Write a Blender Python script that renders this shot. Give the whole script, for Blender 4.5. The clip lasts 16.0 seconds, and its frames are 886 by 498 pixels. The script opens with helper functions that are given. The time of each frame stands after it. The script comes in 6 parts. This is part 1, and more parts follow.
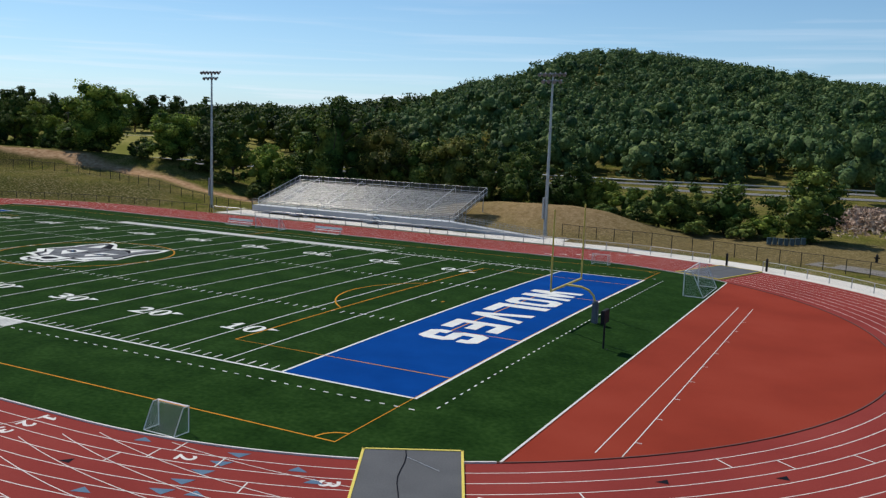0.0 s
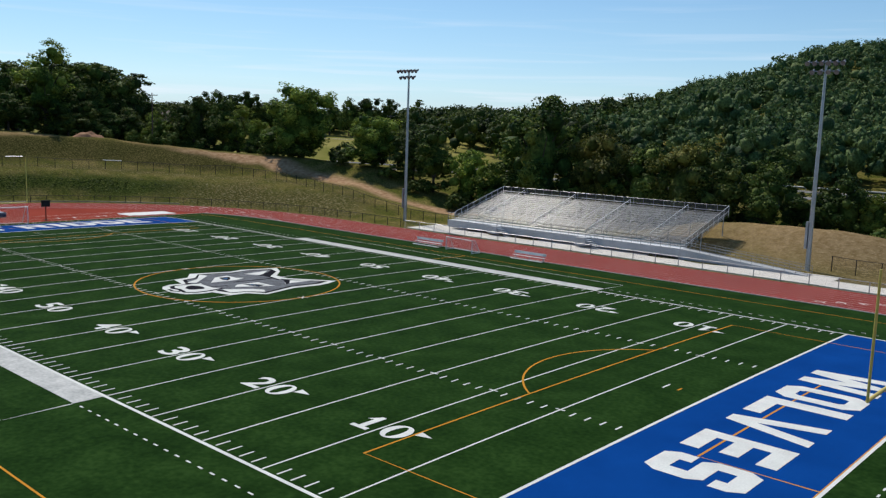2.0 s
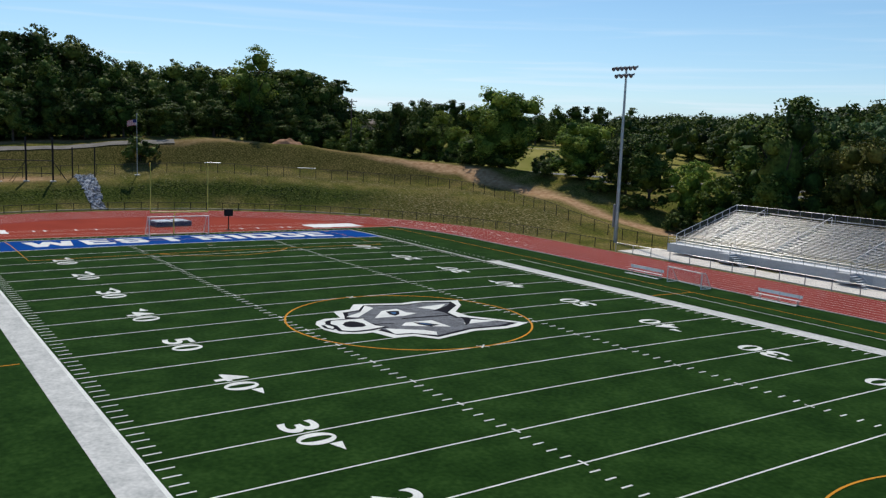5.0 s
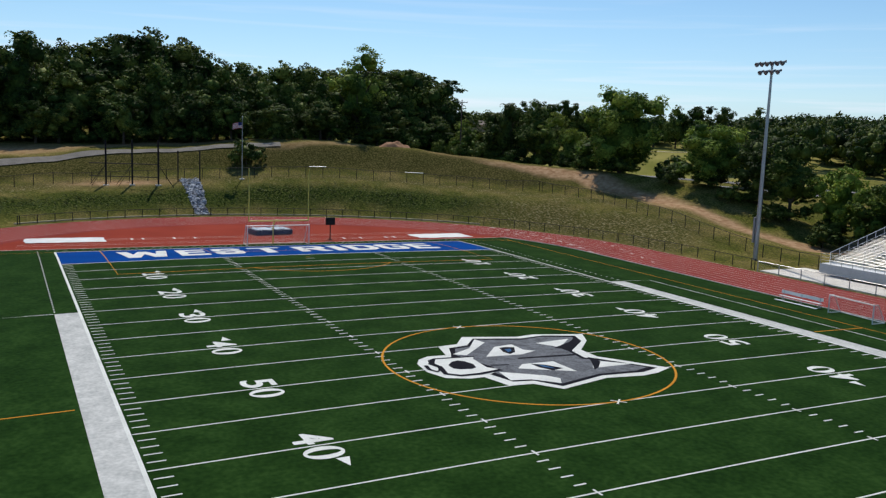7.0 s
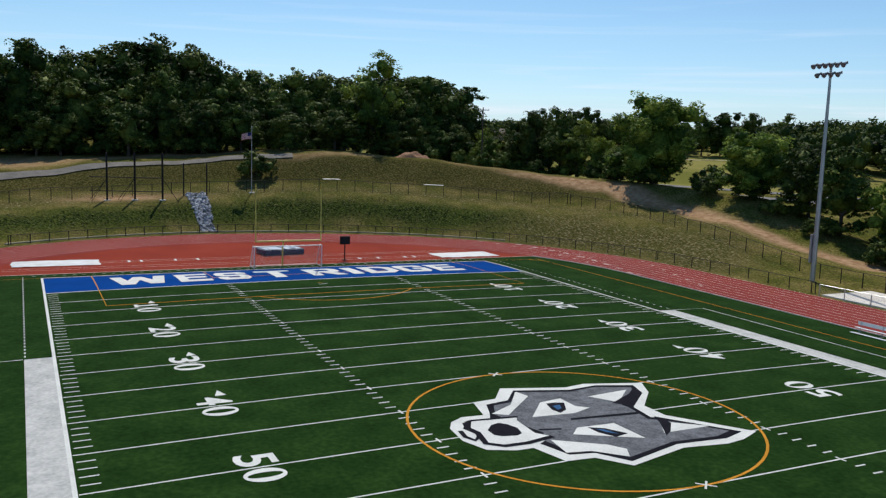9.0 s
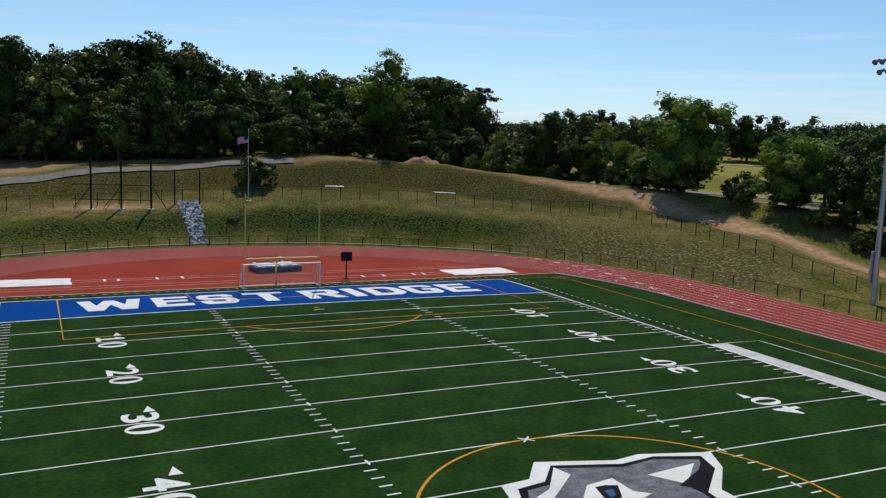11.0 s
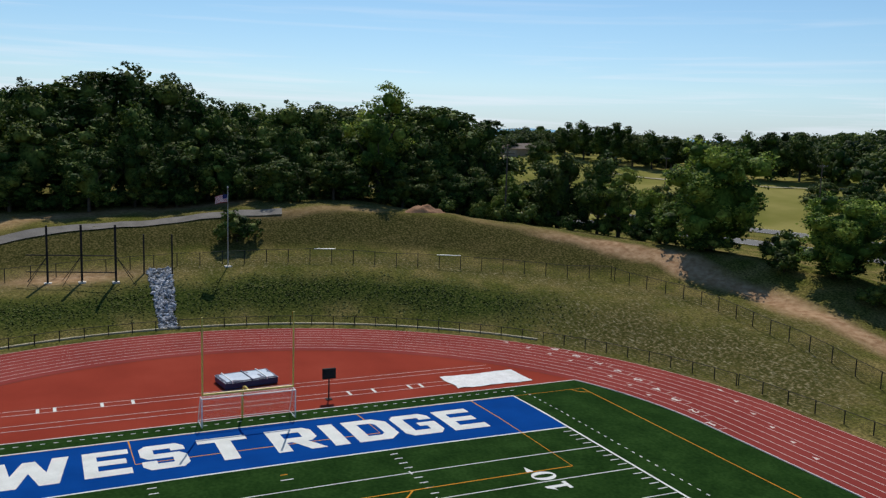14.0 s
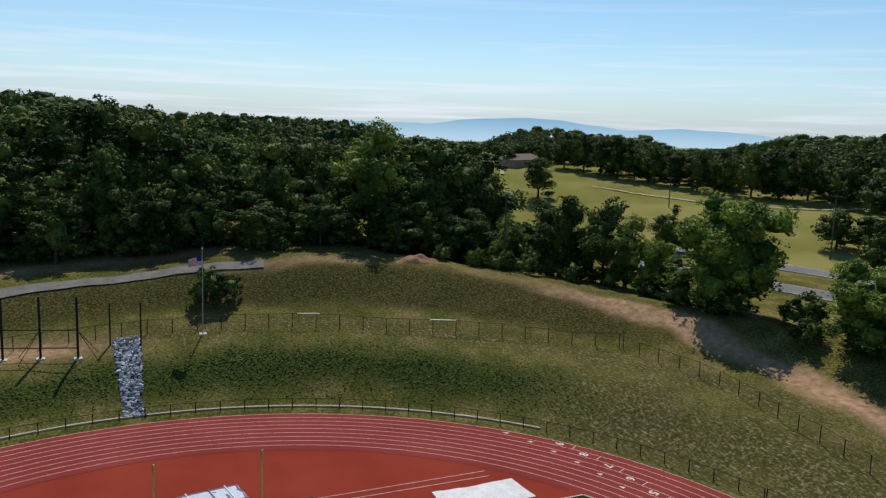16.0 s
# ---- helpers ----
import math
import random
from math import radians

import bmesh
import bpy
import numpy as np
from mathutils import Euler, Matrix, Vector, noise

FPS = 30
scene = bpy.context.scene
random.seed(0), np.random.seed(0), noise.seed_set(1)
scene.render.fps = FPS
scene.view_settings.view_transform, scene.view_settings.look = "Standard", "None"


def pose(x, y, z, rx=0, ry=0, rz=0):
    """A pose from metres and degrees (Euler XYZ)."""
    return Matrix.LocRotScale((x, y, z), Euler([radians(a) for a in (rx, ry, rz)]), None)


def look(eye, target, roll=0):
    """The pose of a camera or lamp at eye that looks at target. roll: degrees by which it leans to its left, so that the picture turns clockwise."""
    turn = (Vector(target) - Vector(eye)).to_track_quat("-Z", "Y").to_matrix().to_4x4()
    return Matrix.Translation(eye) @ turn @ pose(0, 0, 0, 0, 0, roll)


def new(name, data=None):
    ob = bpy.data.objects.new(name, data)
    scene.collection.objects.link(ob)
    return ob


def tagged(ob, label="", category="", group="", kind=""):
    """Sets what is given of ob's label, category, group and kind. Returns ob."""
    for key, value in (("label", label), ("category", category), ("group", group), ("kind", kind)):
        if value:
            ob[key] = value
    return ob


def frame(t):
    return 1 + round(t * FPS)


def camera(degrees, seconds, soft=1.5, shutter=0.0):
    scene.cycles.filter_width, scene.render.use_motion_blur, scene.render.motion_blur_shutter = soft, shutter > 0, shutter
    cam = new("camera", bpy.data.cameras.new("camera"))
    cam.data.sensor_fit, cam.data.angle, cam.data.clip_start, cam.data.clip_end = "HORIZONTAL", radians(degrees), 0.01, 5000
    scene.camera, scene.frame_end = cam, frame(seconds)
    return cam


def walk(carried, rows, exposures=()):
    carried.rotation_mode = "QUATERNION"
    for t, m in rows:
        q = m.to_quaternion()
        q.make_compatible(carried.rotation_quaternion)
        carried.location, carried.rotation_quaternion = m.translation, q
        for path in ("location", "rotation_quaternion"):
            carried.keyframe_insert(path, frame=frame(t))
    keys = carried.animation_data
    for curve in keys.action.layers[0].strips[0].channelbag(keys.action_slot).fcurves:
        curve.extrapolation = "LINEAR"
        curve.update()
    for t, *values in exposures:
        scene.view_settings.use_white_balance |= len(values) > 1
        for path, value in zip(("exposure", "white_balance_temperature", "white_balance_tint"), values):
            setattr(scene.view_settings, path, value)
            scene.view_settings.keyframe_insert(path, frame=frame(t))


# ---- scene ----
cam = camera(54.68, 16.0, soft=1.3)
PATH = [
    (0, (76.846, -64.273, 14.533), (75.9370, -62.5114, 14.2691), 2.09),
    (0.5, (74.343, -59.352, 14.627), (73.4196, -57.5980, 14.3613), 1.96),
    (1, (71.585, -54.510, 14.729), (70.5219, -52.8376, 14.4557), 2.04),
    (1.5, (68.618, -49.705, 14.915), (67.4330, -48.1173, 14.6403), 1.94),
    (2, (65.596, -45.655, 14.894), (64.2786, -44.1757, 14.6188), 1.98),
    (2.5, (63.031, -42.650, 14.652), (61.6249, -41.2538, 14.3793), 1.95),
    (3, (60.945, -40.516, 14.418), (59.4715, -39.1919, 14.1479), 2.08),
    (3.5, (58.993, -38.626, 14.273), (57.4811, -37.3439, 14.0061), 2.12),
    (4, (57.004, -36.910, 14.170), (55.4600, -35.6679, 13.9047), 2.17),
    (4.5, (55.006, -35.280, 14.170), (53.4207, -34.0895, 13.9035), 2.21),
    (5, (52.945, -33.740, 14.159), (51.3138, -32.6141, 13.8926), 2.22),
    (7.5, (42.152, -28.416, 14.591), (40.3826, -27.5223, 14.3210), 2.07),
    (8, (39.943, -27.587, 14.670), (38.1718, -26.6970, 14.4054), 1.95),
    (8.5, (37.761, -26.815, 14.774), (35.9873, -25.9289, 14.5109), 1.91),
    (9, (35.540, -26.050, 14.795), (33.7629, -25.1689, 14.5368), 1.84),
    (11.5, (23.587, -20.579, 14.996), (21.7987, -19.7209, 14.7412), 1.93),
    (12, (21.610, -19.413, 16.153), (19.8194, -18.5603, 15.8925), 1.98),
    (12.5, (19.274, -18.131, 17.983), (17.4820, -17.2815, 17.7193), 1.99),
    (13, (16.753, -16.871, 20.077), (14.9603, -16.0248, 19.8074), 1.86),
    (13.5, (14.126, -15.615, 22.214), (12.3330, -14.7724, 21.9380), 1.79),
    (14, (11.490, -14.477, 24.363), (9.6979, -13.6334, 24.0833), 1.82),
    (14.5, (8.954, -13.306, 26.485), (7.1631, -12.4620, 26.1994), 1.85),
    (15, (6.415, -12.134, 28.634), (4.6261, -11.2887, 28.3395), 1.92),
    (15.5, (3.977, -10.970, 30.727), (2.1910, -10.1230, 30.4249), 1.93),
    (16, (1.717, -9.890, 32.773), (-0.0670, -9.0400, 32.4659), 1.95),
]
walk(cam, [(t, look(eye, target, roll)) for t, eye, target, roll in PATH], exposures=[(0.0, 0.07), (4.0, 0.07), (7.0, 0.06), (9.0, 0.05), (12.0, 0.0), (14.0, -0.03), (16.0, 0.0)])

# ---- light ----
SUN_AZ, SUN_EL = radians(158.3), radians(51.5)      # where the sun stands: azimuth from +x, elevation
world = bpy.data.worlds.new("sky")
scene.world = world
world.use_nodes = True
wn, wl = world.node_tree.nodes, world.node_tree.links
sky = wn.new("ShaderNodeTexSky")
sky.sky_type, sky.sun_disc = "NISHITA", False
sky.sun_elevation, sky.sun_rotation = SUN_EL, radians(90) - SUN_AZ
sky.air_density, sky.dust_density, sky.ozone_density, sky.altitude = 1.0, 0.15, 4.0, 400
# thin streaks of high cloud low over the horizon
wc, wm, wt, wr, wx, ws, we, wk = (wn.new(k) for k in ("ShaderNodeTexCoord", "ShaderNodeMapping", "ShaderNodeTexNoise", "ShaderNodeValToRGB", "ShaderNodeMix", "ShaderNodeSeparateXYZ", "ShaderNodeValToRGB", "ShaderNodeMath"))
wm.inputs["Scale"].default_value = (2.2, 2.2, 58.0)
wt.inputs["Scale"].default_value, wt.inputs["Detail"].default_value, wt.inputs["Distortion"].default_value = 1.6, 5, 0.4
wl.new(wc.outputs["Generated"], wm.inputs[0]), wl.new(wm.outputs[0], wt.inputs["Vector"]), wl.new(wt.outputs["Fac"], wr.inputs[0])
wr.color_ramp.elements[0].position, wr.color_ramp.elements[1].position = 0.50, 0.70
wl.new(wc.outputs["Generated"], ws.inputs[0]), wl.new(ws.outputs["Z"], we.inputs[0])
we.color_ramp.elements[0].position, we.color_ramp.elements[0].color = 0.0, (0.75, 0.75, 0.75, 1)
we.color_ramp.elements[1].position, we.color_ramp.elements[1].color = 0.20, (0.0, 0.0, 0.0, 1)
we.color_ramp.elements.new(0.09).color = (0.22, 0.22, 0.22, 1)
wk.operation = "MULTIPLY"
wl.new(wr.outputs[0], wk.inputs[0]), wl.new(we.outputs[0], wk.inputs[1])
wx.data_type = "RGBA"
wx.inputs[7].default_value = (8.5, 9.0, 10.0, 1)
# the air near the horizon is a pale blue here, not yellow
wh, wp = wn.new("ShaderNodeValToRGB"), wn.new("ShaderNodeMix")
wl.new(ws.outputs["Z"], wh.inputs[0])
wh.color_ramp.elements[0].position, wh.color_ramp.elements[0].color = 0.0, (0.62, 0.77, 1.08, 1)
wh.color_ramp.elements[1].position, wh.color_ramp.elements[1].color = 0.30, (0.80, 0.97, 0.99, 1)
wh.color_ramp.elements.new(0.05).color = (0.85, 0.95, 1.07, 1)
wh.color_ramp.elements.new(0.12).color = (0.87, 0.99, 1.04, 1)
wp.data_type, wp.blend_type = "RGBA", "MULTIPLY"
wp.inputs[0].default_value = 1.0
wl.new(sky.outputs[0], wp.inputs[6]), wl.new(wh.outputs[0], wp.inputs[7])
wl.new(wk.outputs[0], wx.inputs[0]), wl.new(wp.outputs[2], wx.inputs[6]), wl.new(wx.outputs[2], wn["Background"].inputs[0])
wn["Background"].inputs[1].default_value = 0.10
lamp = bpy.data.lights.new("sun", "SUN")
lamp.energy, lamp.angle, lamp.color = 3.7, radians(0.53), (1.0, 0.94, 0.84)
sun = new("sun", lamp)
toward = Vector((math.cos(SUN_AZ) * math.cos(SUN_EL), math.sin(SUN_AZ) * math.cos(SUN_EL), math.sin(SUN_EL)))
sun.matrix_world = look(toward * 300, (0, 0, 0))
scene.view_settings.exposure = 0.0


# ---- mesh helpers ----
def mesh_of(bm, name):
    me = bpy.data.meshes.new(name)
    bm.to_mesh(me)
    bm.free()
    return me


def thing(name, bm, material, label="", category="", group="", kind=""):
    ob = new(name, mesh_of(bm, name))
    ob.data.materials.append(material)
    return tagged(ob, label, category, group, kind)


def empty(name, m, label="", category="", group="", kind=""):
    ob = new(name)
    ob.matrix_world = m
    return tagged(ob, label, category, group, kind)


def part(name, bm, material, parent, label=""):
    """Links a bmesh, given in its parent's own axes, as one mesh under that parent."""
    ob = new(name, mesh_of(bm, name))
    ob.data.materials.append(material)
    ob.parent = parent
    return tagged(ob, label)


def piece(name, me, parent, m):
    ob = new(name, me)
    ob.parent = parent
    ob.matrix_local = m
    return ob


def box(bm, x0, x1, y0, y1, z0, z1, bevel=0.0):
    b = bmesh.ops.create_cube(bm, size=1, matrix=Matrix.Translation(((x0 + x1) / 2, (y0 + y1) / 2, (z0 + z1) / 2)) @ Matrix.Diagonal((x1 - x0, y1 - y0, z1 - z0, 1)))
    if bevel:
        edges = list({e for v in b["verts"] for e in v.link_edges})
        bmesh.ops.bevel(bm, geom=edges, offset=bevel, segments=2, affect="EDGES", clamp_overlap=True)
    return bm


def tube(bm, p, q, r, seg=8, r2=None, caps=True):
    p, q = Vector(p), Vector(q)
    d = q - p
    if d.length < 1e-6:
        return bm
    m = Matrix.Translation((p + q) / 2) @ d.to_track_quat("Z", "Y").to_matrix().to_4x4()
    bmesh.ops.create_cone(bm, cap_ends=caps, segments=seg, radius1=r, radius2=r if r2 is None else r2, depth=d.length, matrix=m)
    return bm


def bent(bm, pts, r, seg=8):
    """A tube along a line of points, with its rings joined."""
    pts = [Vector(p) for p in pts]
    rings, up = [], Vector((0.31, 0.17, 0.93))
    for i, p in enumerate(pts):
        d = (pts[min(i + 1, len(pts) - 1)] - pts[max(i - 1, 0)]).normalized()
        a = d.cross(up).normalized()
        b = d.cross(a)
        rings.append([bm.verts.new(p + r * (math.cos(2 * math.pi * k / seg) * a + math.sin(2 * math.pi * k / seg) * b)) for k in range(seg)])
    for u, v in zip(rings, rings[1:]):
        for k in range(seg):
            bm.faces.new((u[k], u[(k + 1) % seg], v[(k + 1) % seg], v[k]))
    bm.faces.new(rings[0][::-1]), bm.faces.new(rings[-1])
    return bm


def flat(bm, pts, z):
    """A level face with the given outline."""
    f = bm.faces.new([bm.verts.new((x, y, z)) for x, y in pts])
    if f.normal.z < 0 or f.calc_area() and (f.normal_update() or f.normal.z < 0):
        f.normal_flip()
    return bm


def ribbon(bm, pts, w, z=0.0, closed=False, zf=None):
    """A level strip of width w along a line of (x, y)."""
    n, rows = len(pts), []
    for i, p in enumerate(pts):
        a = pts[(i - 1) % n] if closed or i else p
        b = pts[(i + 1) % n] if closed or i < n - 1 else p
        d = Vector((b[0] - a[0], b[1] - a[1])).normalized()
        nx, ny = -d.y * w / 2, d.x * w / 2
        rows.append([bm.verts.new((p[0] + s * nx, p[1] + s * ny, z + (zf(p[0] + s * nx, p[1] + s * ny) if zf else 0))) for s in (1, -1)])
    for i in range(n if closed else n - 1):
        u, v = rows[i], rows[(i + 1) % n]
        bm.faces.new((u[1], v[1], v[0], u[0]))
    return bm


def kerb(bm, pts, w, z0, z1, closed=False):
    """A solid strip of width w along a line of (x, y), from z0 up to z1."""
    n, rows = len(pts), []
    for i, p in enumerate(pts):
        a = pts[(i - 1) % n] if closed or i else p
        b = pts[(i + 1) % n] if closed or i < n - 1 else p
        d = Vector((b[0] - a[0], b[1] - a[1])).normalized()
        nx, ny = -d.y * w / 2, d.x * w / 2
        rows.append([bm.verts.new((p[0] + q * nx, p[1] + q * ny, z)) for q, z in ((1, z0), (1, z1), (-1, z1), (-1, z0))])
    for i in range(n if closed else n - 1):
        u, v = rows[i], rows[(i + 1) % n]
        for k in range(3):
            bm.faces.new((u[k], u[k + 1], v[k + 1], v[k]))
    if not closed:
        bm.faces.new(rows[0]), bm.faces.new(rows[-1][::-1])
    bmesh.ops.recalc_face_normals(bm, faces=bm.faces)
    return bm


def seg_line(bm, x0, y0, x1, y1, w, z):
    return ribbon(bm, [(x0, y0), (x1, y1)], w, z)


def arc(cx, cy, r, a0, a1, n=32):
    return [(cx + r * math.cos(radians(a0 + (a1 - a0) * i / n)), cy + r * math.sin(radians(a0 + (a1 - a0) * i / n))) for i in range(n + 1)]


HALF = 42.195                                   # half a straight of the running track


def oval(r, n=56):
    return arc(HALF, 0, r, -90, 90, n) + arc(-HALF, 0, r, 90, 270, n)


# ---- materials ----
def material(name, colors, rough=0.8, scale=1.0, fine=12.0, bump=0.0, metal=0.0, spec=0.5, contrast=1.0, per_object=0.0, stretch=None):
    """Two or three colours mixed by a coarse and a fine noise in metres, with relief from the fine one."""
    m = bpy.data.materials.new(name)
    m.use_nodes = True
    n, l = m.node_tree.nodes, m.node_tree.links
    b = n["Principled BSDF"]
    b.inputs["Roughness"].default_value, b.inputs["Metallic"].default_value, b.inputs["Specular IOR Level"].default_value = rough, metal, spec
    geo = n.new("ShaderNodeNewGeometry")
    at = geo.outputs["Position"]
    if stretch:
        mp = n.new("ShaderNodeMapping")
        mp.inputs["Scale"].default_value = stretch
        l.new(at, mp.inputs[0])
        at = mp.outputs[0]
    coarse, small = n.new("ShaderNodeTexNoise"), n.new("ShaderNodeTexNoise")
    for t, s, d in ((coarse, scale, 4), (small, fine, 3)):
        l.new(at, t.inputs["Vector"])
        t.inputs["Scale"].default_value, t.inputs["Detail"].default_value = s, d
    add = n.new("ShaderNodeMath")
    add.operation = "MULTIPLY_ADD"
    l.new(small.outputs["Fac"], add.inputs[0])
    add.inputs[1].default_value = 0.5
    half = n.new("ShaderNodeMath")
    half.operation = "MULTIPLY"
    half.inputs[1].default_value = 0.5
    l.new(coarse.outputs["Fac"], half.inputs[0])
    l.new(half.outputs[0], add.inputs[2])
    ramp = n.new("ShaderNodeValToRGB")
    lo, hi = 0.5 - 0.16 * contrast, 0.5 + 0.16 * contrast
    ramp.color_ramp.elements[0].position, ramp.color_ramp.elements[1].position = lo, hi
    ramp.color_ramp.elements[0].color, ramp.color_ramp.elements[1].color = (*colors[0], 1), (*colors[-1], 1)
    if len(colors) > 2:
        ramp.color_ramp.elements.new(0.5).color = (*colors[1], 1)
    l.new(add.outputs[0], ramp.inputs[0])
    out = ramp.outputs[0]
    if per_object:
        info, hsv = n.new("ShaderNodeObjectInfo"), n.new("ShaderNodeHueSaturation")
        mr = n.new("ShaderNodeMapRange")
        mr.inputs["To Min"].default_value, mr.inputs["To Max"].default_value = 1 - per_object, 1 + per_object
        l.new(info.outputs["Random"], mr.inputs[0])
        l.new(mr.outputs[0], hsv.inputs["Value"])
        l.new(out, hsv.inputs["Color"])
        out = hsv.outputs[0]
    l.new(out, b.inputs["Base Color"])
    if bump:
        bp = n.new("ShaderNodeBump")
        bp.inputs["Strength"].default_value, bp.inputs["Distance"].default_value = 1.0, bump
        l.new(small.outputs["Fac"], bp.inputs["Height"])
        l.new(bp.outputs[0], b.inputs["Normal"])
    return m


def leafy(name, dark, light, warm, per_object=0.25, through_light=0.24):
    """Foliage: colour by leaf and by tree, with light passing through the leaves."""
    m = bpy.data.materials.new(name)
    m.use_nodes = True
    n, l = m.node_tree.nodes, m.node_tree.links
    out = n["Material Output"]
    b = n["Principled BSDF"]
    b.inputs["Roughness"].default_value, b.inputs["Specular IOR Level"].default_value = 0.7, 0.12
    geo, ramp, info, hsv, mr = (n.new(k) for k in ("ShaderNodeNewGeometry", "ShaderNodeValToRGB", "ShaderNodeObjectInfo", "ShaderNodeHueSaturation", "ShaderNodeMapRange"))
    noise_t, mixf = n.new("ShaderNodeTexNoise"), n.new("ShaderNodeMath")
    l.new(geo.outputs["Position"], noise_t.inputs["Vector"])
    noise_t.inputs["Scale"].default_value = 0.13
    mixf.operation = "MULTIPLY_ADD"
    mixf.inputs[1].default_value = 0.45
    l.new(geo.outputs["Random Per Island"], mixf.inputs[0])
    l.new(noise_t.outputs["Fac"], mixf.inputs[2])
    e = ramp.color_ramp.elements
    e[0].position, e[0].color, e[1].position, e[1].color = 0.4, (*dark, 1), 0.95, (*warm, 1)
    e.new(0.7).color = (*light, 1)
    l.new(mixf.outputs[0], ramp.inputs[0])
    mr.inputs["To Min"].default_value, mr.inputs["To Max"].default_value = 1 - per_object, 1 + per_object
    l.new(info.outputs["Random"], mr.inputs[0])
    l.new(mr.outputs[0], hsv.inputs["Value"])
    grain, gr, mul = n.new("ShaderNodeTexNoise"), n.new("ShaderNodeMapRange"), n.new("ShaderNodeMix")
    l.new(geo.outputs["Position"], grain.inputs["Vector"])
    grain.inputs["Scale"].default_value, grain.inputs["Detail"].default_value = 1.7, 6
    gr.inputs["From Min"].default_value, gr.inputs["From Max"].default_value = 0.3, 0.7
    gr.inputs["To Min"].default_value, gr.inputs["To Max"].default_value = 0.45, 1.5
    l.new(grain.outputs["Fac"], gr.inputs[0])
    mul.data_type, mul.blend_type = "RGBA", "MULTIPLY"
    mul.inputs[0].default_value = 1.0
    l.new(ramp.outputs[0], mul.inputs[6]), l.new(gr.outputs[0], mul.inputs[7])
    l.new(mul.outputs[2], hsv.inputs["Color"])
    l.new(hsv.outputs[0], b.inputs["Base Color"])
    bp = n.new("ShaderNodeBump")
    bp.inputs["Distance"].default_value = 0.35
    l.new(grain.outputs["Fac"], bp.inputs["Height"]), l.new(bp.outputs[0], b.inputs["Normal"])
    tr, mx = n.new("ShaderNodeBsdfTranslucent"), n.new("ShaderNodeMixShader")
    l.new(hsv.outputs[0], tr.inputs[0])
    mx.inputs[0].default_value = through_light
    l.new(b.outputs[0], mx.inputs[1]), l.new(tr.outputs[0], mx.inputs[2])
    l.new(mx.outputs[0], out.inputs[0])
    return m


def netting(name, color, cell, wire):
    """Thin crossed wires with open holes between them."""
    m = bpy.data.materials.new(name)
    m.use_nodes = True
    n, l = m.node_tree.nodes, m.node_tree.links
    b, out = n["Principled BSDF"], n["Material Output"]
    b.inputs["Base Color"].default_value, b.inputs["Roughness"].default_value = (*color, 1), 0.5
    uv, sep, clear, mx = n.new("ShaderNodeUVMap"), n.new("ShaderNodeSeparateXYZ"), n.new("ShaderNodeBsdfTransparent"), n.new("ShaderNodeMixShader")
    l.new(uv.outputs[0], sep.inputs[0])
    hits = []
    for sign in (1, -1):
        a, d, f, c = (n.new("ShaderNodeMath") for _ in range(4))
        a.operation, d.operation, f.operation, c.operation = "MULTIPLY_ADD", "DIVIDE", "FRACT", "LESS_THAN"
        l.new(sep.outputs["Y"], a.inputs[0])
        a.inputs[1].default_value = sign
        l.new(sep.outputs["X"], a.inputs[2])
        l.new(a.outputs[0], d.inputs[0])
        d.inputs[1].default_value = cell
        l.new(d.outputs[0], f.inputs[0])
        l.new(f.outputs[0], c.inputs[0])
        c.inputs[1].default_value = wire
        hits.append(c.outputs[0])
    top = n.new("ShaderNodeMath")
    top.operation = "MAXIMUM"
    l.new(hits[0], top.inputs[0]), l.new(hits[1], top.inputs[1])
    l.new(top.outputs[0], mx.inputs[0])
    l.new(clear.outputs[0], mx.inputs[1]), l.new(b.outputs[0], mx.inputs[2])
    l.new(mx.outputs[0], out.inputs[0])
    return m


M_TURF = material("green_turf", [(0.0072, 0.0245, 0.0042), (0.0128, 0.0375, 0.007), (0.022, 0.056, 0.0115)], 1.0, 0.4, 3.5, 0.0, contrast=0.9, spec=0.025)
M_WHITE = material("white_turf_fibre", [(0.56, 0.57, 0.545), (0.74, 0.75, 0.72)], 0.9, 0.8, 12.0, 0.0, spec=0.04)
M_BLUE = material("blue_turf_fibre", [(0.0015, 0.040, 0.20), (0.003, 0.058, 0.27)], 1.0, 0.3, 50.0, 0.008, spec=0.02)
M_ORANGE = material("orange_turf_fibre", [(0.46, 0.20, 0.02), (0.6, 0.27, 0.035)], 0.9, 1.0, 40.0, spec=0.04)
M_GREY = material("grey_turf_fibre", [(0.07, 0.074, 0.082), (0.19, 0.20, 0.22)], 0.9, 1.6, 9.0, spec=0.04)
M_BLACK = material("black_turf_fibre", [(0.008, 0.008, 0.012), (0.018, 0.018, 0.024)], 0.9, 1.0, 30.0, spec=0.02)
M_EYE = material("light_blue_turf_fibre", [(0.02, 0.07, 0.17), (0.05, 0.13, 0.26)], 0.9, 1.0, 30.0, spec=0.04)
M_TRACK = material("red_track_rubber", [(0.20, 0.028, 0.016), (0.25, 0.036, 0.020), (0.28, 0.046, 0.027)], 0.95, 0.15, 30.0, 0.004, spec=0.05)
M_LANE = material("red_lane_rubber", [(0.19, 0.030, 0.026), (0.23, 0.038, 0.032), (0.26, 0.050, 0.041)], 0.95, 0.15, 30.0, 0.004, spec=0.05)
M_PAINT = material("white_track_paint", [(0.56, 0.52, 0.49), (0.74, 0.70, 0.67)], 0.8, 1.5, 20.0, spec=0.08)
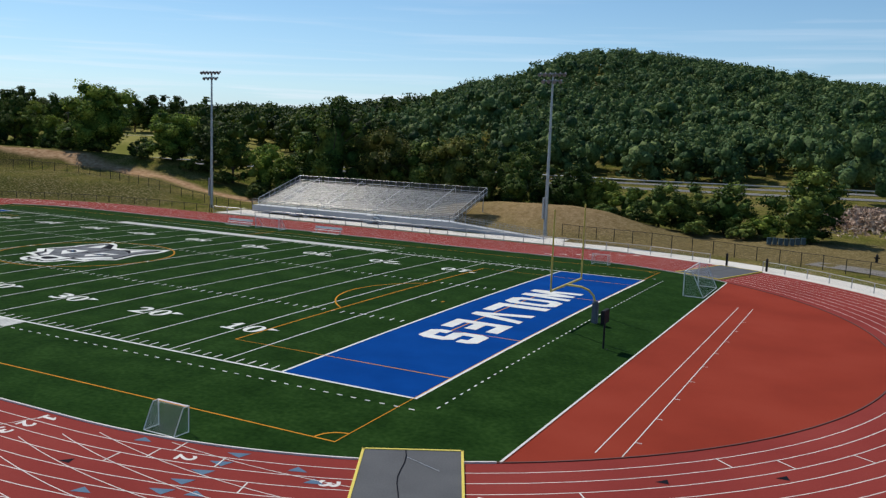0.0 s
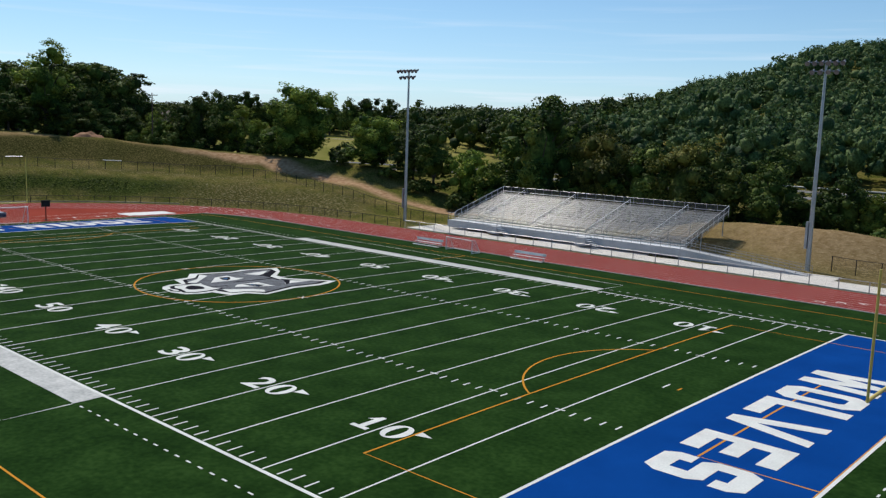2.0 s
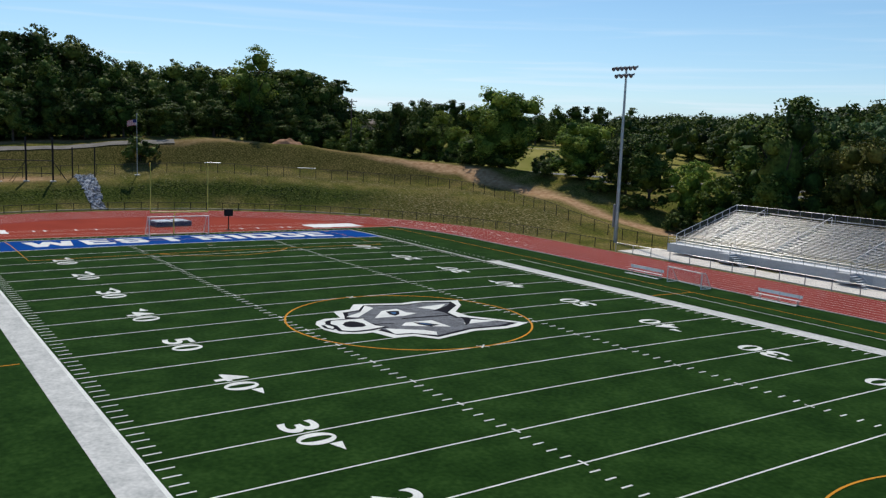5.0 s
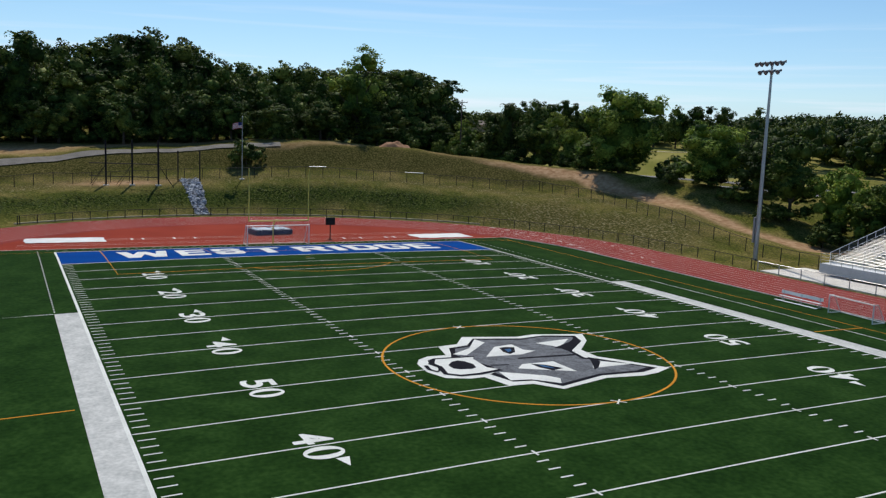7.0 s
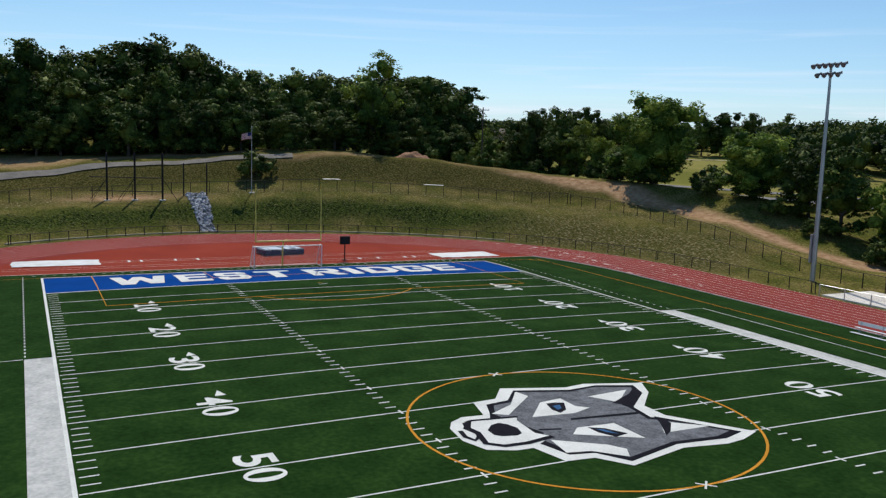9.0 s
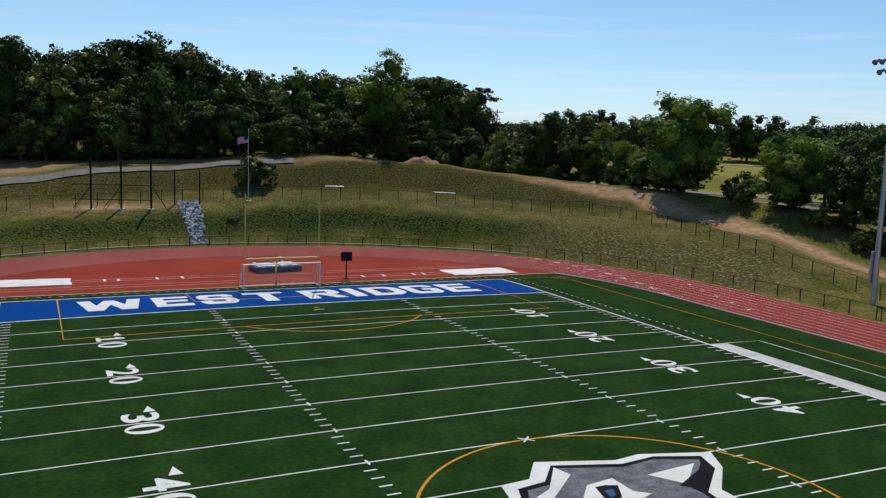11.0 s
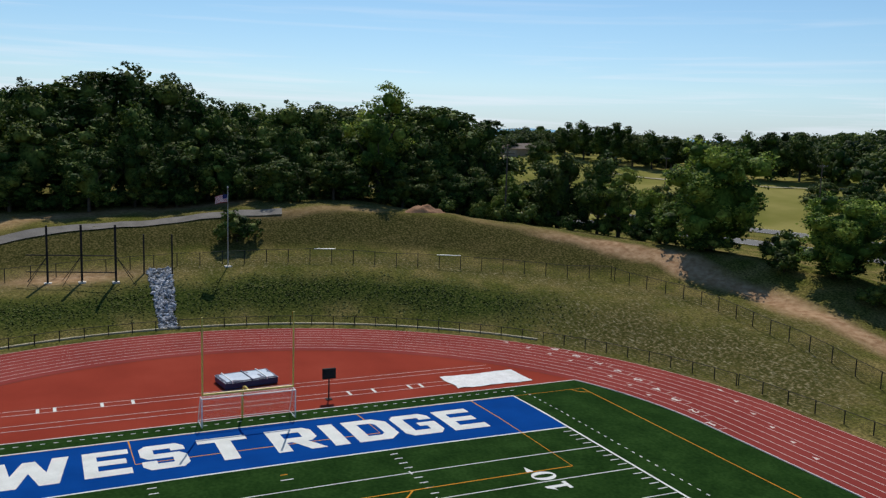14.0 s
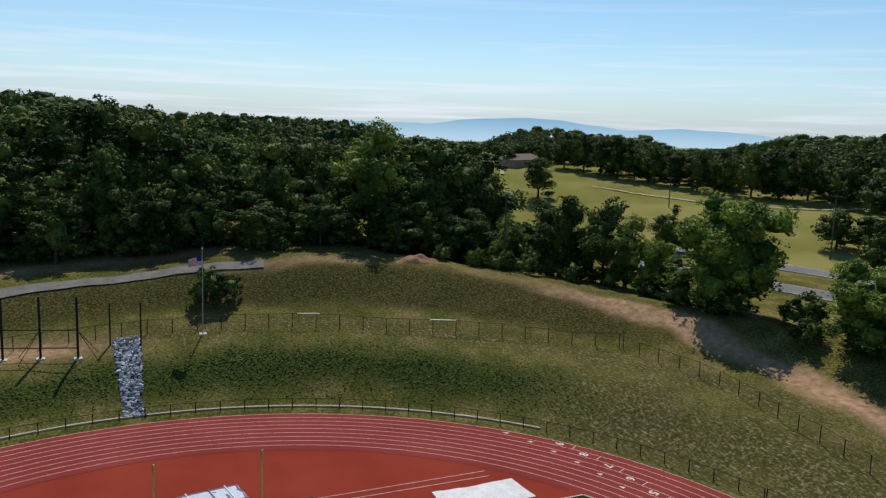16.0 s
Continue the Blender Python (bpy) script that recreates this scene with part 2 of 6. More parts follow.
M_CONCRETE = material("pale_concrete", [(0.56, 0.52, 0.46), (0.72, 0.68, 0.62)], 0.85, 0.3, 6.0, 0.004)
M_ASPHALT = material("asphalt", [(0.11, 0.108, 0.105), (0.17, 0.167, 0.16)], 0.95, 0.2, 20.0, 0.004)
M_ALU = material("aluminium", [(0.80, 0.80, 0.80), (0.90, 0.90, 0.90)], 0.30, 0.6, 8.0, metal=0.0)
M_PLANK = material("ribbed_aluminium", [(0.74, 0.74, 0.75), (0.87, 0.87, 0.88)], 0.26, 0.6, 8.0, metal=0.36)
# extruded planks have fine ribs along their length, which spread the sun's glint across them
ribs = M_PLANK.node_tree.nodes.new("ShaderNodeCombineXYZ")
ribs.inputs[1].default_value = 1.0
M_PLANK.node_tree.nodes["Principled BSDF"].inputs["Anisotropic"].default_value = 0.95
M_PLANK.node_tree.links.new(ribs.outputs[0], M_PLANK.node_tree.nodes["Principled BSDF"].inputs["Tangent"])
M_FASCIA = material("dull_sheet_aluminium", [(0.36, 0.37, 0.385), (0.46, 0.47, 0.485)], 0.6, 0.5, 5.0)
M_STEEL = material("galvanised_steel", [(0.36, 0.37, 0.38), (0.48, 0.49, 0.5)], 0.45, 1.0, 9.0, metal=0.7)
M_BLACKSTEEL = material("black_coated_steel", [(0.012, 0.012, 0.013), (0.03, 0.03, 0.032)], 0.7, 2.0, 12.0, spec=0.15)
M_YELLOW = material("yellow_painted_steel", [(0.62, 0.45, 0.08), (0.72, 0.55, 0.13)], 0.4, 1.0, 8.0)
M_DARKPAD = material("dark_grey_vinyl", [(0.09, 0.10, 0.12), (0.14, 0.15, 0.17)], 0.5, 1.0, 8.0)
M_WHITEPAINT = material("white_painted_steel", [(0.68, 0.68, 0.68), (0.8, 0.8, 0.8)], 0.45, 1.0, 9.0)
M_BARK = material("bark", [(0.035, 0.026, 0.018), (0.09, 0.07, 0.05)], 0.9, 1.5, 10.0, 0.02)
M_LEAF = leafy("leaves", (0.013, 0.030, 0.007), (0.046, 0.088, 0.016), (0.16, 0.20, 0.04), through_light=0.16)
M_LEAFPALE = leafy("pale_leaves", (0.028, 0.062, 0.011), (0.11, 0.18, 0.028), (0.30, 0.36, 0.06), through_light=0.28)
M_LEAFOLIVE = leafy("olive_leaves", (0.024, 0.038, 0.008), (0.090, 0.108, 0.019), (0.23, 0.215, 0.050), through_light=0.18)
M_NET = netting("white_net", (0.75, 0.75, 0.75), 0.14, 0.06)
M_LINK = netting("black_chain_link", (0.02, 0.02, 0.02), 0.09, 0.07)
M_LINKSILVER = netting("silver_chain_link", (0.40, 0.40, 0.40), 0.09, 0.06)
M_MAT = material("dark_grey_rubber_mat", [(0.055, 0.058, 0.064), (0.085, 0.088, 0.095)], 0.85, 0.5, 14.0, 0.01)
M_SAFETY = material("yellow_edge_tape", [(0.6, 0.46, 0.05), (0.75, 0.6, 0.1)], 0.6, 1.0, 9.0)
M_TARP = material("white_tarpaulin", [(0.5, 0.5, 0.5), (0.72, 0.73, 0.74)], 0.6, 0.7, 5.0, 0.03)
M_MATBLUE = material("navy_vinyl", [(0.012, 0.02, 0.07), (0.02, 0.035, 0.10)], 0.45, 1.0, 9.0)
M_MATTOP = material("pale_blue_vinyl", [(0.34, 0.42, 0.54), (0.52, 0.6, 0.7)], 0.5, 1.2, 6.0, 0.02)
M_ROCK = material("grey_riprap", [(0.12, 0.13, 0.155), (0.34, 0.36, 0.40), (0.58, 0.60, 0.64)], 0.85, 2.2, 9.0, 0.02, per_object=0.45)
M_BLUEMARK = material("blue_track_paint", [(0.03, 0.09, 0.17), (0.07, 0.14, 0.22)], 0.8, 1.0, 12.0)
M_SOIL = material("orange_clay", [(0.22, 0.10, 0.045), (0.36, 0.19, 0.10)], 0.95, 0.9, 6.0, 0.05)
M_ROOF = material("brown_shingle", [(0.10, 0.075, 0.06), (0.16, 0.12, 0.10)], 0.9, 0.5, 6.0)
M_WALL = material("tan_brick", [(0.26, 0.19, 0.14), (0.36, 0.27, 0.2)], 0.9, 0.6, 8.0)
M_WHITEROOF = material("white_metal_roof", [(0.68, 0.68, 0.68), (0.8, 0.8, 0.8)], 0.5, 0.5, 6.0)
M_GLASS = material("dark_glass", [(0.02, 0.025, 0.03), (0.04, 0.045, 0.05)], 0.1, 1.0, 5.0)
M_WOODPOLE = material("weathered_pole_wood", [(0.07, 0.055, 0.042), (0.13, 0.10, 0.08)], 0.9, 2.0, 14.0, 0.01)
M_BIN = material("blue_grey_plastic", [(0.02, 0.05, 0.07), (0.04, 0.08, 0.10)], 0.5, 1.0, 8.0)
M_FLAGRED = material("red_cloth", [(0.4, 0.02, 0.03), (0.5, 0.04, 0.05)], 0.8, 1.0, 9.0)
M_FLAGWHITE = material("white_cloth", [(0.7, 0.7, 0.7), (0.8, 0.8, 0.8)], 0.8, 1.0, 9.0)
M_FLAGBLUE = material("navy_cloth", [(0.01, 0.02, 0.12), (0.02, 0.03, 0.16)], 0.8, 1.0, 9.0)
M_KERB = material("bleached_concrete", [(0.33, 0.29, 0.20), (0.50, 0.45, 0.33)], 0.95, 0.6, 7.0, spec=0.05)
M_STRAW = leafy("dry_grass", (0.24, 0.21, 0.10), (0.36, 0.32, 0.18), (0.5, 0.45, 0.3), 0.1, 0.4)
M_WEED = leafy("weeds", (0.050, 0.082, 0.016), (0.085, 0.120, 0.026), (0.15, 0.17, 0.045), 0.1, 0.35)
M_BRUSH = leafy("dry_brush", (0.24, 0.16, 0.12), (0.44, 0.32, 0.25), (0.6, 0.48, 0.38), 0.1, 0.2)
M_RAIL = material("dull_grey_steel_rail", [(0.16, 0.165, 0.17), (0.25, 0.255, 0.26)], 0.5, 1.0, 9.0, metal=0.3)
M_GRAVEL = material("washed_gravel", [(0.10, 0.088, 0.075), (0.24, 0.21, 0.18)], 0.9, 1.4, 9.0, 0.03)
M_DRIVE = material("pale_gravel", [(0.14, 0.13, 0.117), (0.26, 0.24, 0.215)], 0.95, 0.6, 8.0, 0.02, spec=0.05)
M_RUBBER = material("dark_kerb_rubber", [(0.10, 0.032, 0.024), (0.16, 0.05, 0.04)], 0.8, 1.0, 9.0)
# leaf colours made paler and bluer: the hill's distance haze is painted in
M_LEAFHAZY = leafy("hazy_hill_leaves", (0.036, 0.078, 0.032), (0.090, 0.160, 0.054), (0.185, 0.25, 0.082), through_light=0.18)
M_SCREEN = netting("black_screen_link", (0.03, 0.03, 0.03), 0.09, 0.34)
M_STRIP = material("worn_white_fibre", [(0.36, 0.37, 0.36), (0.60, 0.60, 0.58)], 0.9, 0.9, 5.0, 0.0, spec=0.04)


# ---- the lie of the land ----
ANGLES = np.array([-180, -150, -110, -60, 0, 40, 60, 75, 90, 98, 105, 115, 130, 150, 165, 180], float)
REACH = np.array([50, 80, 110, 140, 180, 230, 300, 380, 450, 600, 1000, 2500], float)
SOUTH_WEST = [
    [4, 7.5, 10, 10.5, 11, 11, 11, 11, 11, 10, 0, -60],
    [4, 6, 7, 8, 9, 9, 10, 10, 10, 10, 10, 10],
    [1, 2, 3, 3, 3, 3, 3, 3, 3, 3, 3, 3],
    [0, 0, 0, 0, 0, 0, 0, 0, 0, 0, 0, 0],
    [0, 0, -0.5, -1, -1, 0, 2, 5, 10, 12, 10, 5]]
NORTH = [
    [0, 0.3, 0.8, 1.5, 3, 3.5, 6, 15, 24, 28, 22, 10],
    [0, 0.8, 1.6, 3, 4, 6, 13, 20, 24, 26, 24, 10],
    [0, 1.2, 2.4, 3.5, 4.5, 9, 20, 29, 35, 38, 32, 10],
    [0, 1.5, 3, 4, 6, 14, 27, 43, 54, 56, 40, 10],
    [0, 1.5, 3, 4, 9, 21, 34, 52, 61, 60, 40, 10]]
NORTH_WEST = [
    [0, 1.5, 3, 4, 6, 13, 24, 34, 40, 42, 30, 10],
    [0, 1.5, 3, 4, 4.5, 7, 12, 18, 24, 20, 4, -60],
    [2, 4, 5, 4.5, 5.5, 9.5, 14, 16, 15, 10, 0, -60],
    [4, 8, 7, 5, 5.5, 8.5, 15, 16.5, 14, 10, 0, -60],
    [4, 8, 11, 11, 10, 9, 8, 8, 8, 10, 0, -60],
    [4, 7.5, 10, 10.5, 11, 11, 11, 11, 11, 10, 0, -60]]
LEVELS = np.array(SOUTH_WEST + NORTH + NORTH_WEST, float)
ROAD = [(-420, 30), (-260, 72), (-150, 108), (-112, 123), (-50, 134), (22, 134), (77, 146), (160, 168), (320, 205)]
ROAD_Z = 4.2


def smooth(x, a, b):
    t = np.clip((x - a) / (b - a), 0, 1)
    return t * t * (3 - 2 * t)


def line_distance(x, y, pts):
    best = np.full(np.shape(x), 1e9)
    for (ax, ay), (bx, by) in zip(pts, pts[1:]):
        dx, dy = bx - ax, by - ay
        t = np.clip(((x - ax) * dx + (y - ay) * dy) / (dx * dx + dy * dy), 0, 1)
        best = np.minimum(best, np.hypot(x - ax - t * dx, y - ay - t * dy))
    return best


def outside(x, y):
    """Metres outside the track's outer edge."""
    return np.hypot(np.maximum(np.abs(x) - HALF, 0), y) - 46.1


def heights(x, y):
    x, y = np.asarray(x, float), np.asarray(y, float)
    d = outside(x, y)
    ang = np.degrees(np.arctan2(y, x + 20))
    bank_top = np.interp(ang, [-180, -176, -172, -167.6, -150, -120, -100, 103, 112, 119, 133, 146, 154, 164, 172.6, 175.6, 180], [9.9, 9.4, 9.0, 8.1, 6.5, 3, 0, 0, 3.5, 7.3, 8.5, 9.6, 11.3, 12.1, 11.3, 10.7, 9.9])
    bank = bank_top * np.interp(d, [2.8, 4, 7, 10, 13, 16, 22, 26, 34, 37, 50, 60], [0, 0.02, 0.15, 0.30, 0.385, 0.43, 0.465, 0.53, 0.90, 0.945, 1.02, 1.02])
    reach = np.hypot(x + 20, y)
    i = np.clip(np.searchsorted(ANGLES, ang) - 1, 0, len(ANGLES) - 2)
    f = np.clip((ang - ANGLES[i]) / (ANGLES[i + 1] - ANGLES[i]), 0, 1)
    f = f * f * (3 - 2 * f)
    j = np.clip(np.searchsorted(REACH, reach) - 1, 0, len(REACH) - 2)
    g = np.clip((reach - REACH[j]) / (REACH[j + 1] - REACH[j]), 0, 1)
    far = (LEVELS[i, j] * (1 - g) + LEVELS[i, j + 1] * g) * (1 - f) + (LEVELS[i + 1, j] * (1 - g) + LEVELS[i + 1, j + 1] * g) * f
    knoll = np.interp(ang, [-180, -150, -130, 104, 112, 118, 126, 131, 134, 138, 142, 144.5, 147.6, 150, 152, 154, 157, 163, 170, 176, 180], [20, 10, 0, 0, 2, 8, 10, 9, 3, 0, 2, 8, 11, 6, 0, -3, 4, 14, 15, 17, 20])
    far = far + knoll * smooth(reach, 400, 560) * (1 - smooth(reach, 900, 1600))
    w = smooth(d, 34, 62)
    mound = 3.8 * np.exp(-(np.abs(x - 24) / 19) ** 3 - ((y - 71) / 7) ** 2)
    z = bank * (1 - w) + far * w * smooth(d, 3, 30) + mound * smooth(d, 6, 16)
    r = line_distance(x, y, ROAD)
    k = 1 - smooth(r, 18, 40)
    z = z * (1 - k) + ROAD_Z * k * smooth(d, 10, 30)
    rough = 0.35 * np.sin(x * 0.21 + 1.3 * np.sin(y * 0.13)) * np.sin(y * 0.19 + 0.7) + 0.15 * np.sin(x * 0.7 + y * 0.45) * np.sin(y * 0.61 - x * 0.3)
    return np.where(d < 1.5, -0.12, z - 0.12 * (1 - smooth(d, 1.5, 2.6)) + rough * smooth(d, 4, 14) * (1 - k) * 0.6)


def height(x, y):
    return float(heights(np.array([x]), np.array([y]))[0])


def sheet(name, verts, faces, material):
    me = bpy.data.meshes.new(name)
    me.from_pydata(verts, [], faces)
    me.materials.append(material)
    me.polygons.foreach_set("use_smooth", [True] * len(me.polygons))
    return new(name, me)


def axis_steps(lo, hi, near_lo, near_hi, fine):
    out, v, s = list(np.arange(near_lo, near_hi + 0.01, fine)), near_hi, fine
    while v < hi:
        s *= 1.22
        v += s
        out.append(v)
    v, s = near_lo, fine
    while v > lo:
        s *= 1.22
        v -= s
        out.insert(0, v)
    return np.array(out)


def grass_material():
    """Rough mown grass: green, dry straw, weeds on the steep faces, worn soil on the trail and the mound."""
    m = bpy.data.materials.new("rough_grass")
    m.use_nodes = True
    n, l = m.node_tree.nodes, m.node_tree.links
    b = n["Principled BSDF"]
    b.inputs["Roughness"].default_value, b.inputs["Specular IOR Level"].default_value = 1.0, 0.0
    geo = n.new("ShaderNodeNewGeometry")

    def noise_at(scale, detail, stretch=(1, 1, 1), turn=0.0):
        mp, t = n.new("ShaderNodeMapping"), n.new("ShaderNodeTexNoise")
        mp.inputs["Scale"].default_value, mp.inputs["Rotation"].default_value = stretch, (0, 0, turn)
        l.new(geo.outputs["Position"], mp.inputs[0])
        l.new(mp.outputs[0], t.inputs["Vector"])
        t.inputs["Scale"].default_value, t.inputs["Detail"].default_value = scale, detail
        return t.outputs["Fac"]

    def ramp(fac, *stops):
        r = n.new("ShaderNodeValToRGB")
        e = r.color_ramp.elements
        e[0].position, e[0].color = stops[0][0], (*stops[0][1], 1)
        e[1].position, e[1].color = stops[-1][0], (*stops[-1][1], 1)
        for p, c in stops[1:-1]:
            e.new(p).color = (*c, 1)
        l.new(fac, r.inputs[0])
        return r.outputs[0]

    def mix(fac, a, c):
        x = n.new("ShaderNodeMix")
        x.data_type = "RGBA"
        l.new(fac, x.inputs[0]), l.new(a, x.inputs[6]), l.new(c, x.inputs[7])
        return x.outputs[2]

    grass = ramp(noise_at(0.22, 6), (0.34, (0.074, 0.084, 0.019)), (0.5, (0.120, 0.113, 0.033)), (0.66, (0.19, 0.153, 0.060)))
    fine = ramp(noise_at(3.6, 8), (0.34, (0.48, 0.5, 0.44)), (0.5, (0.95, 0.95, 0.93)), (0.66, (1.65, 1.6, 1.5)))
    mul = n.new("ShaderNodeMix")
    mul.data_type, mul.blend_type = "RGBA", "MULTIPLY"
    mul.inputs[0].default_value = 1.0
    l.new(grass, mul.inputs[6]), l.new(fine, mul.inputs[7])
    at = n.new("ShaderNodeAttribute")
    at.attribute_name = "cover"
    sep = n.new("ShaderNodeSeparateColor")
    l.new(at.outputs["Color"], sep.inputs[0])
    weeds = ramp(noise_at(3.4, 8), (0.36, (0.018, 0.032, 0.007)), (0.5, (0.044, 0.062, 0.014)), (0.66, (0.100, 0.108, 0.030)))
    brown = ramp(noise_at(3.4, 8), (0.36, (0.024, 0.026, 0.008)), (0.5, (0.060, 0.058, 0.018)), (0.66, (0.15, 0.120, 0.050)))
    soil = ramp(noise_at(1.1, 5), (0.32, (0.28, 0.165, 0.09)), (0.68, (0.47, 0.315, 0.19)))
    straw = ramp(noise_at(3.0, 9), (0.36, (0.044, 0.048, 0.013)), (0.50, (0.078, 0.073, 0.024)), (0.58, (0.12, 0.10, 0.041)), (0.68, (0.25, 0.21, 0.115)))
    far = n.new("ShaderNodeAttribute")
    far.attribute_name = "meadow"
    hay = ramp(noise_at(0.05, 7), (0.35, (0.165, 0.168, 0.042)), (0.6, (0.26, 0.235, 0.078)))
    c = mix(far.outputs["Fac"], mul.outputs[2], hay)
    c = mix(sep.outputs[0], c, weeds)
    inv = n.new("ShaderNodeMath")
    inv.operation, inv.inputs[0].default_value = "SUBTRACT", 1.0
    l.new(at.outputs["Alpha"], inv.inputs[1])
    c = mix(inv.outputs[0], c, brown)
    c = mix(sep.outputs[2], c, straw)
    # bleached tufts where the cut grass lies
    tuft, bare = ramp(noise_at(1.5, 7, (0.7, 2.4, 1), 0.7), (0.56, (0, 0, 0)), (0.72, (0.7, 0.7, 0.7))), ramp(noise_at(4.0, 5), (0.3, (0.26, 0.225, 0.12)), (0.7, (0.48, 0.42, 0.28)))
    there = n.new("ShaderNodeMath")
    there.operation = "MULTIPLY"
    l.new(tuft, there.inputs[0]), l.new(sep.outputs[2], there.inputs[1])
    c = mix(there.outputs[0], c, bare)
    c = mix(sep.outputs[1], c, soil)
    l.new(c, b.inputs["Base Color"])
    bp = n.new("ShaderNodeBump")
    bp.inputs["Distance"].default_value = 0.12
    l.new(noise_at(3.2, 8), bp.inputs["Height"])
    l.new(bp.outputs[0], b.inputs["Normal"])
    return m


TRAIL = [(-128, 38), (-119, 43), (-113, 47), (-106.7, 51.4), (-98.4, 57.6), (-91.5, 62.2), (-84.9, 65.6), (-80.5, 66.6), (-76, 67.0), (-70, 68.0), (-64, 68.6), (-58, 68.0), (-54, 67.4), (-46, 68.5), (-38, 71), (-33, 73)]


def build_ground():
    xs, ys = axis_steps(-2600, 2600, -150, 110, 1.4), axis_steps(-2600, 2600, -60, 140, 1.4)
    X, Y = np.meshgrid(xs, ys)
    Z = heights(X, Y)
    nx, ny = len(xs), len(ys)
    verts = np.stack([X, Y, Z], -1).reshape(-1, 3)
    faces = [(j * nx + i, j * nx + i + 1, (j + 1) * nx + i + 1, (j + 1) * nx + i) for j in range(ny - 1) for i in range(nx - 1)]
    g = sheet("ground", verts.tolist(), faces, grass_material())
    d = outside(X, Y)
    ang = np.degrees(np.arctan2(Y, X + 20))
    on_bank = smooth(np.abs(ang), 110, 125)
    wob = np.sin(X * 0.35 + 2 * np.sin(Y * 0.11)) * np.sin(Y * 0.27 + X * 0.05)
    lower = np.exp(-((d - 9.0 - wob) / 3.6) ** 2) * smooth(np.abs(ang), 138, 150)
    upper = np.clip(1.25 * np.exp(-((d - 30.5 + wob) / 4.6) ** 4), 0, 1) * smooth(np.abs(ang), 126, 142)
    weeds = np.clip((lower * 1.1) * on_bank, 0, 1)
    t = line_distance(X, Y, TRAIL)
    soil = (1 - smooth(t + wob * 0.7, 1.2, 2.7)) * (0.22 + 0.78 * smooth(X, -106, -92))
    soil = np.maximum(soil, 0.5 * np.exp(-(np.abs(X - 26) / 20) ** 3 - ((Y - 68) / 9) ** 2))
    soil = np.maximum(soil, 0.95 * np.exp(-(((X + 106) / 3.2) ** 2 + ((Y + 12) / 8) ** 2)))
    soil = np.maximum(soil, 0.85 * np.exp(-(((X + 130) / 6) ** 2 + ((Y + 28) / 9) ** 2)))
    soil = np.maximum(soil, 0.7 * np.exp(-((line_distance(X, Y, [(-124, -30), (-131, -14), (-134, 2), (-133, 14)]) / 2.8) ** 2)))
    soil = np.maximum(soil, 0.2 * smooth(X, 25, 40) * smooth(Y, 49, 55) * (1 - smooth(Y, 74, 84)))
    soil = np.maximum(soil, 0.45 * (1 - smooth(line_distance(X, Y, [(-121.5, 14), (-119.5, 27), (-117.5, 34)]), 0.8, 2.2)))
    straw = 1.0 * np.exp(-((d - 7 - 3 * wob) / 8) ** 2) * smooth(ang, 105, 118) * (1 - smooth(ang, 136, 150))
    straw = np.maximum(straw, 0.8 * np.exp(-((d - 19) / 4) ** 2) * on_bank)
    straw = np.maximum(straw, 0.85 * smooth(X, 15, 35) * smooth(Y, 46, 54) * (1 - smooth(Y, 78, 88)))
    straw = np.maximum(straw, 0.55 * np.exp(-((d - 41 + wob) / 4.5) ** 2) * smooth(ang, 128, 140))
    col = np.stack([weeds, np.clip(soil, 0, 1), np.clip(straw, 0, 1), 1 - 0.9 * np.clip(upper * on_bank, 0, 1)], -1).reshape(-1)
    a = g.data.color_attributes.new("cover", "FLOAT_COLOR", "POINT")
    a.data.foreach_set("color", col)
    reach = np.hypot(X + 20, Y)
    m = g.data.attributes.new("meadow", "FLOAT", "POINT")
    m.data.foreach_set("value", (smooth(reach, 150, 175) * smooth(ang, 112, 120) * (1 - smooth(ang, 158, 166))).reshape(-1))
    tagged(g, "rolling rough-mown grass land with weedy banks and bare soil", "ground", kind="structure")


build_ground()


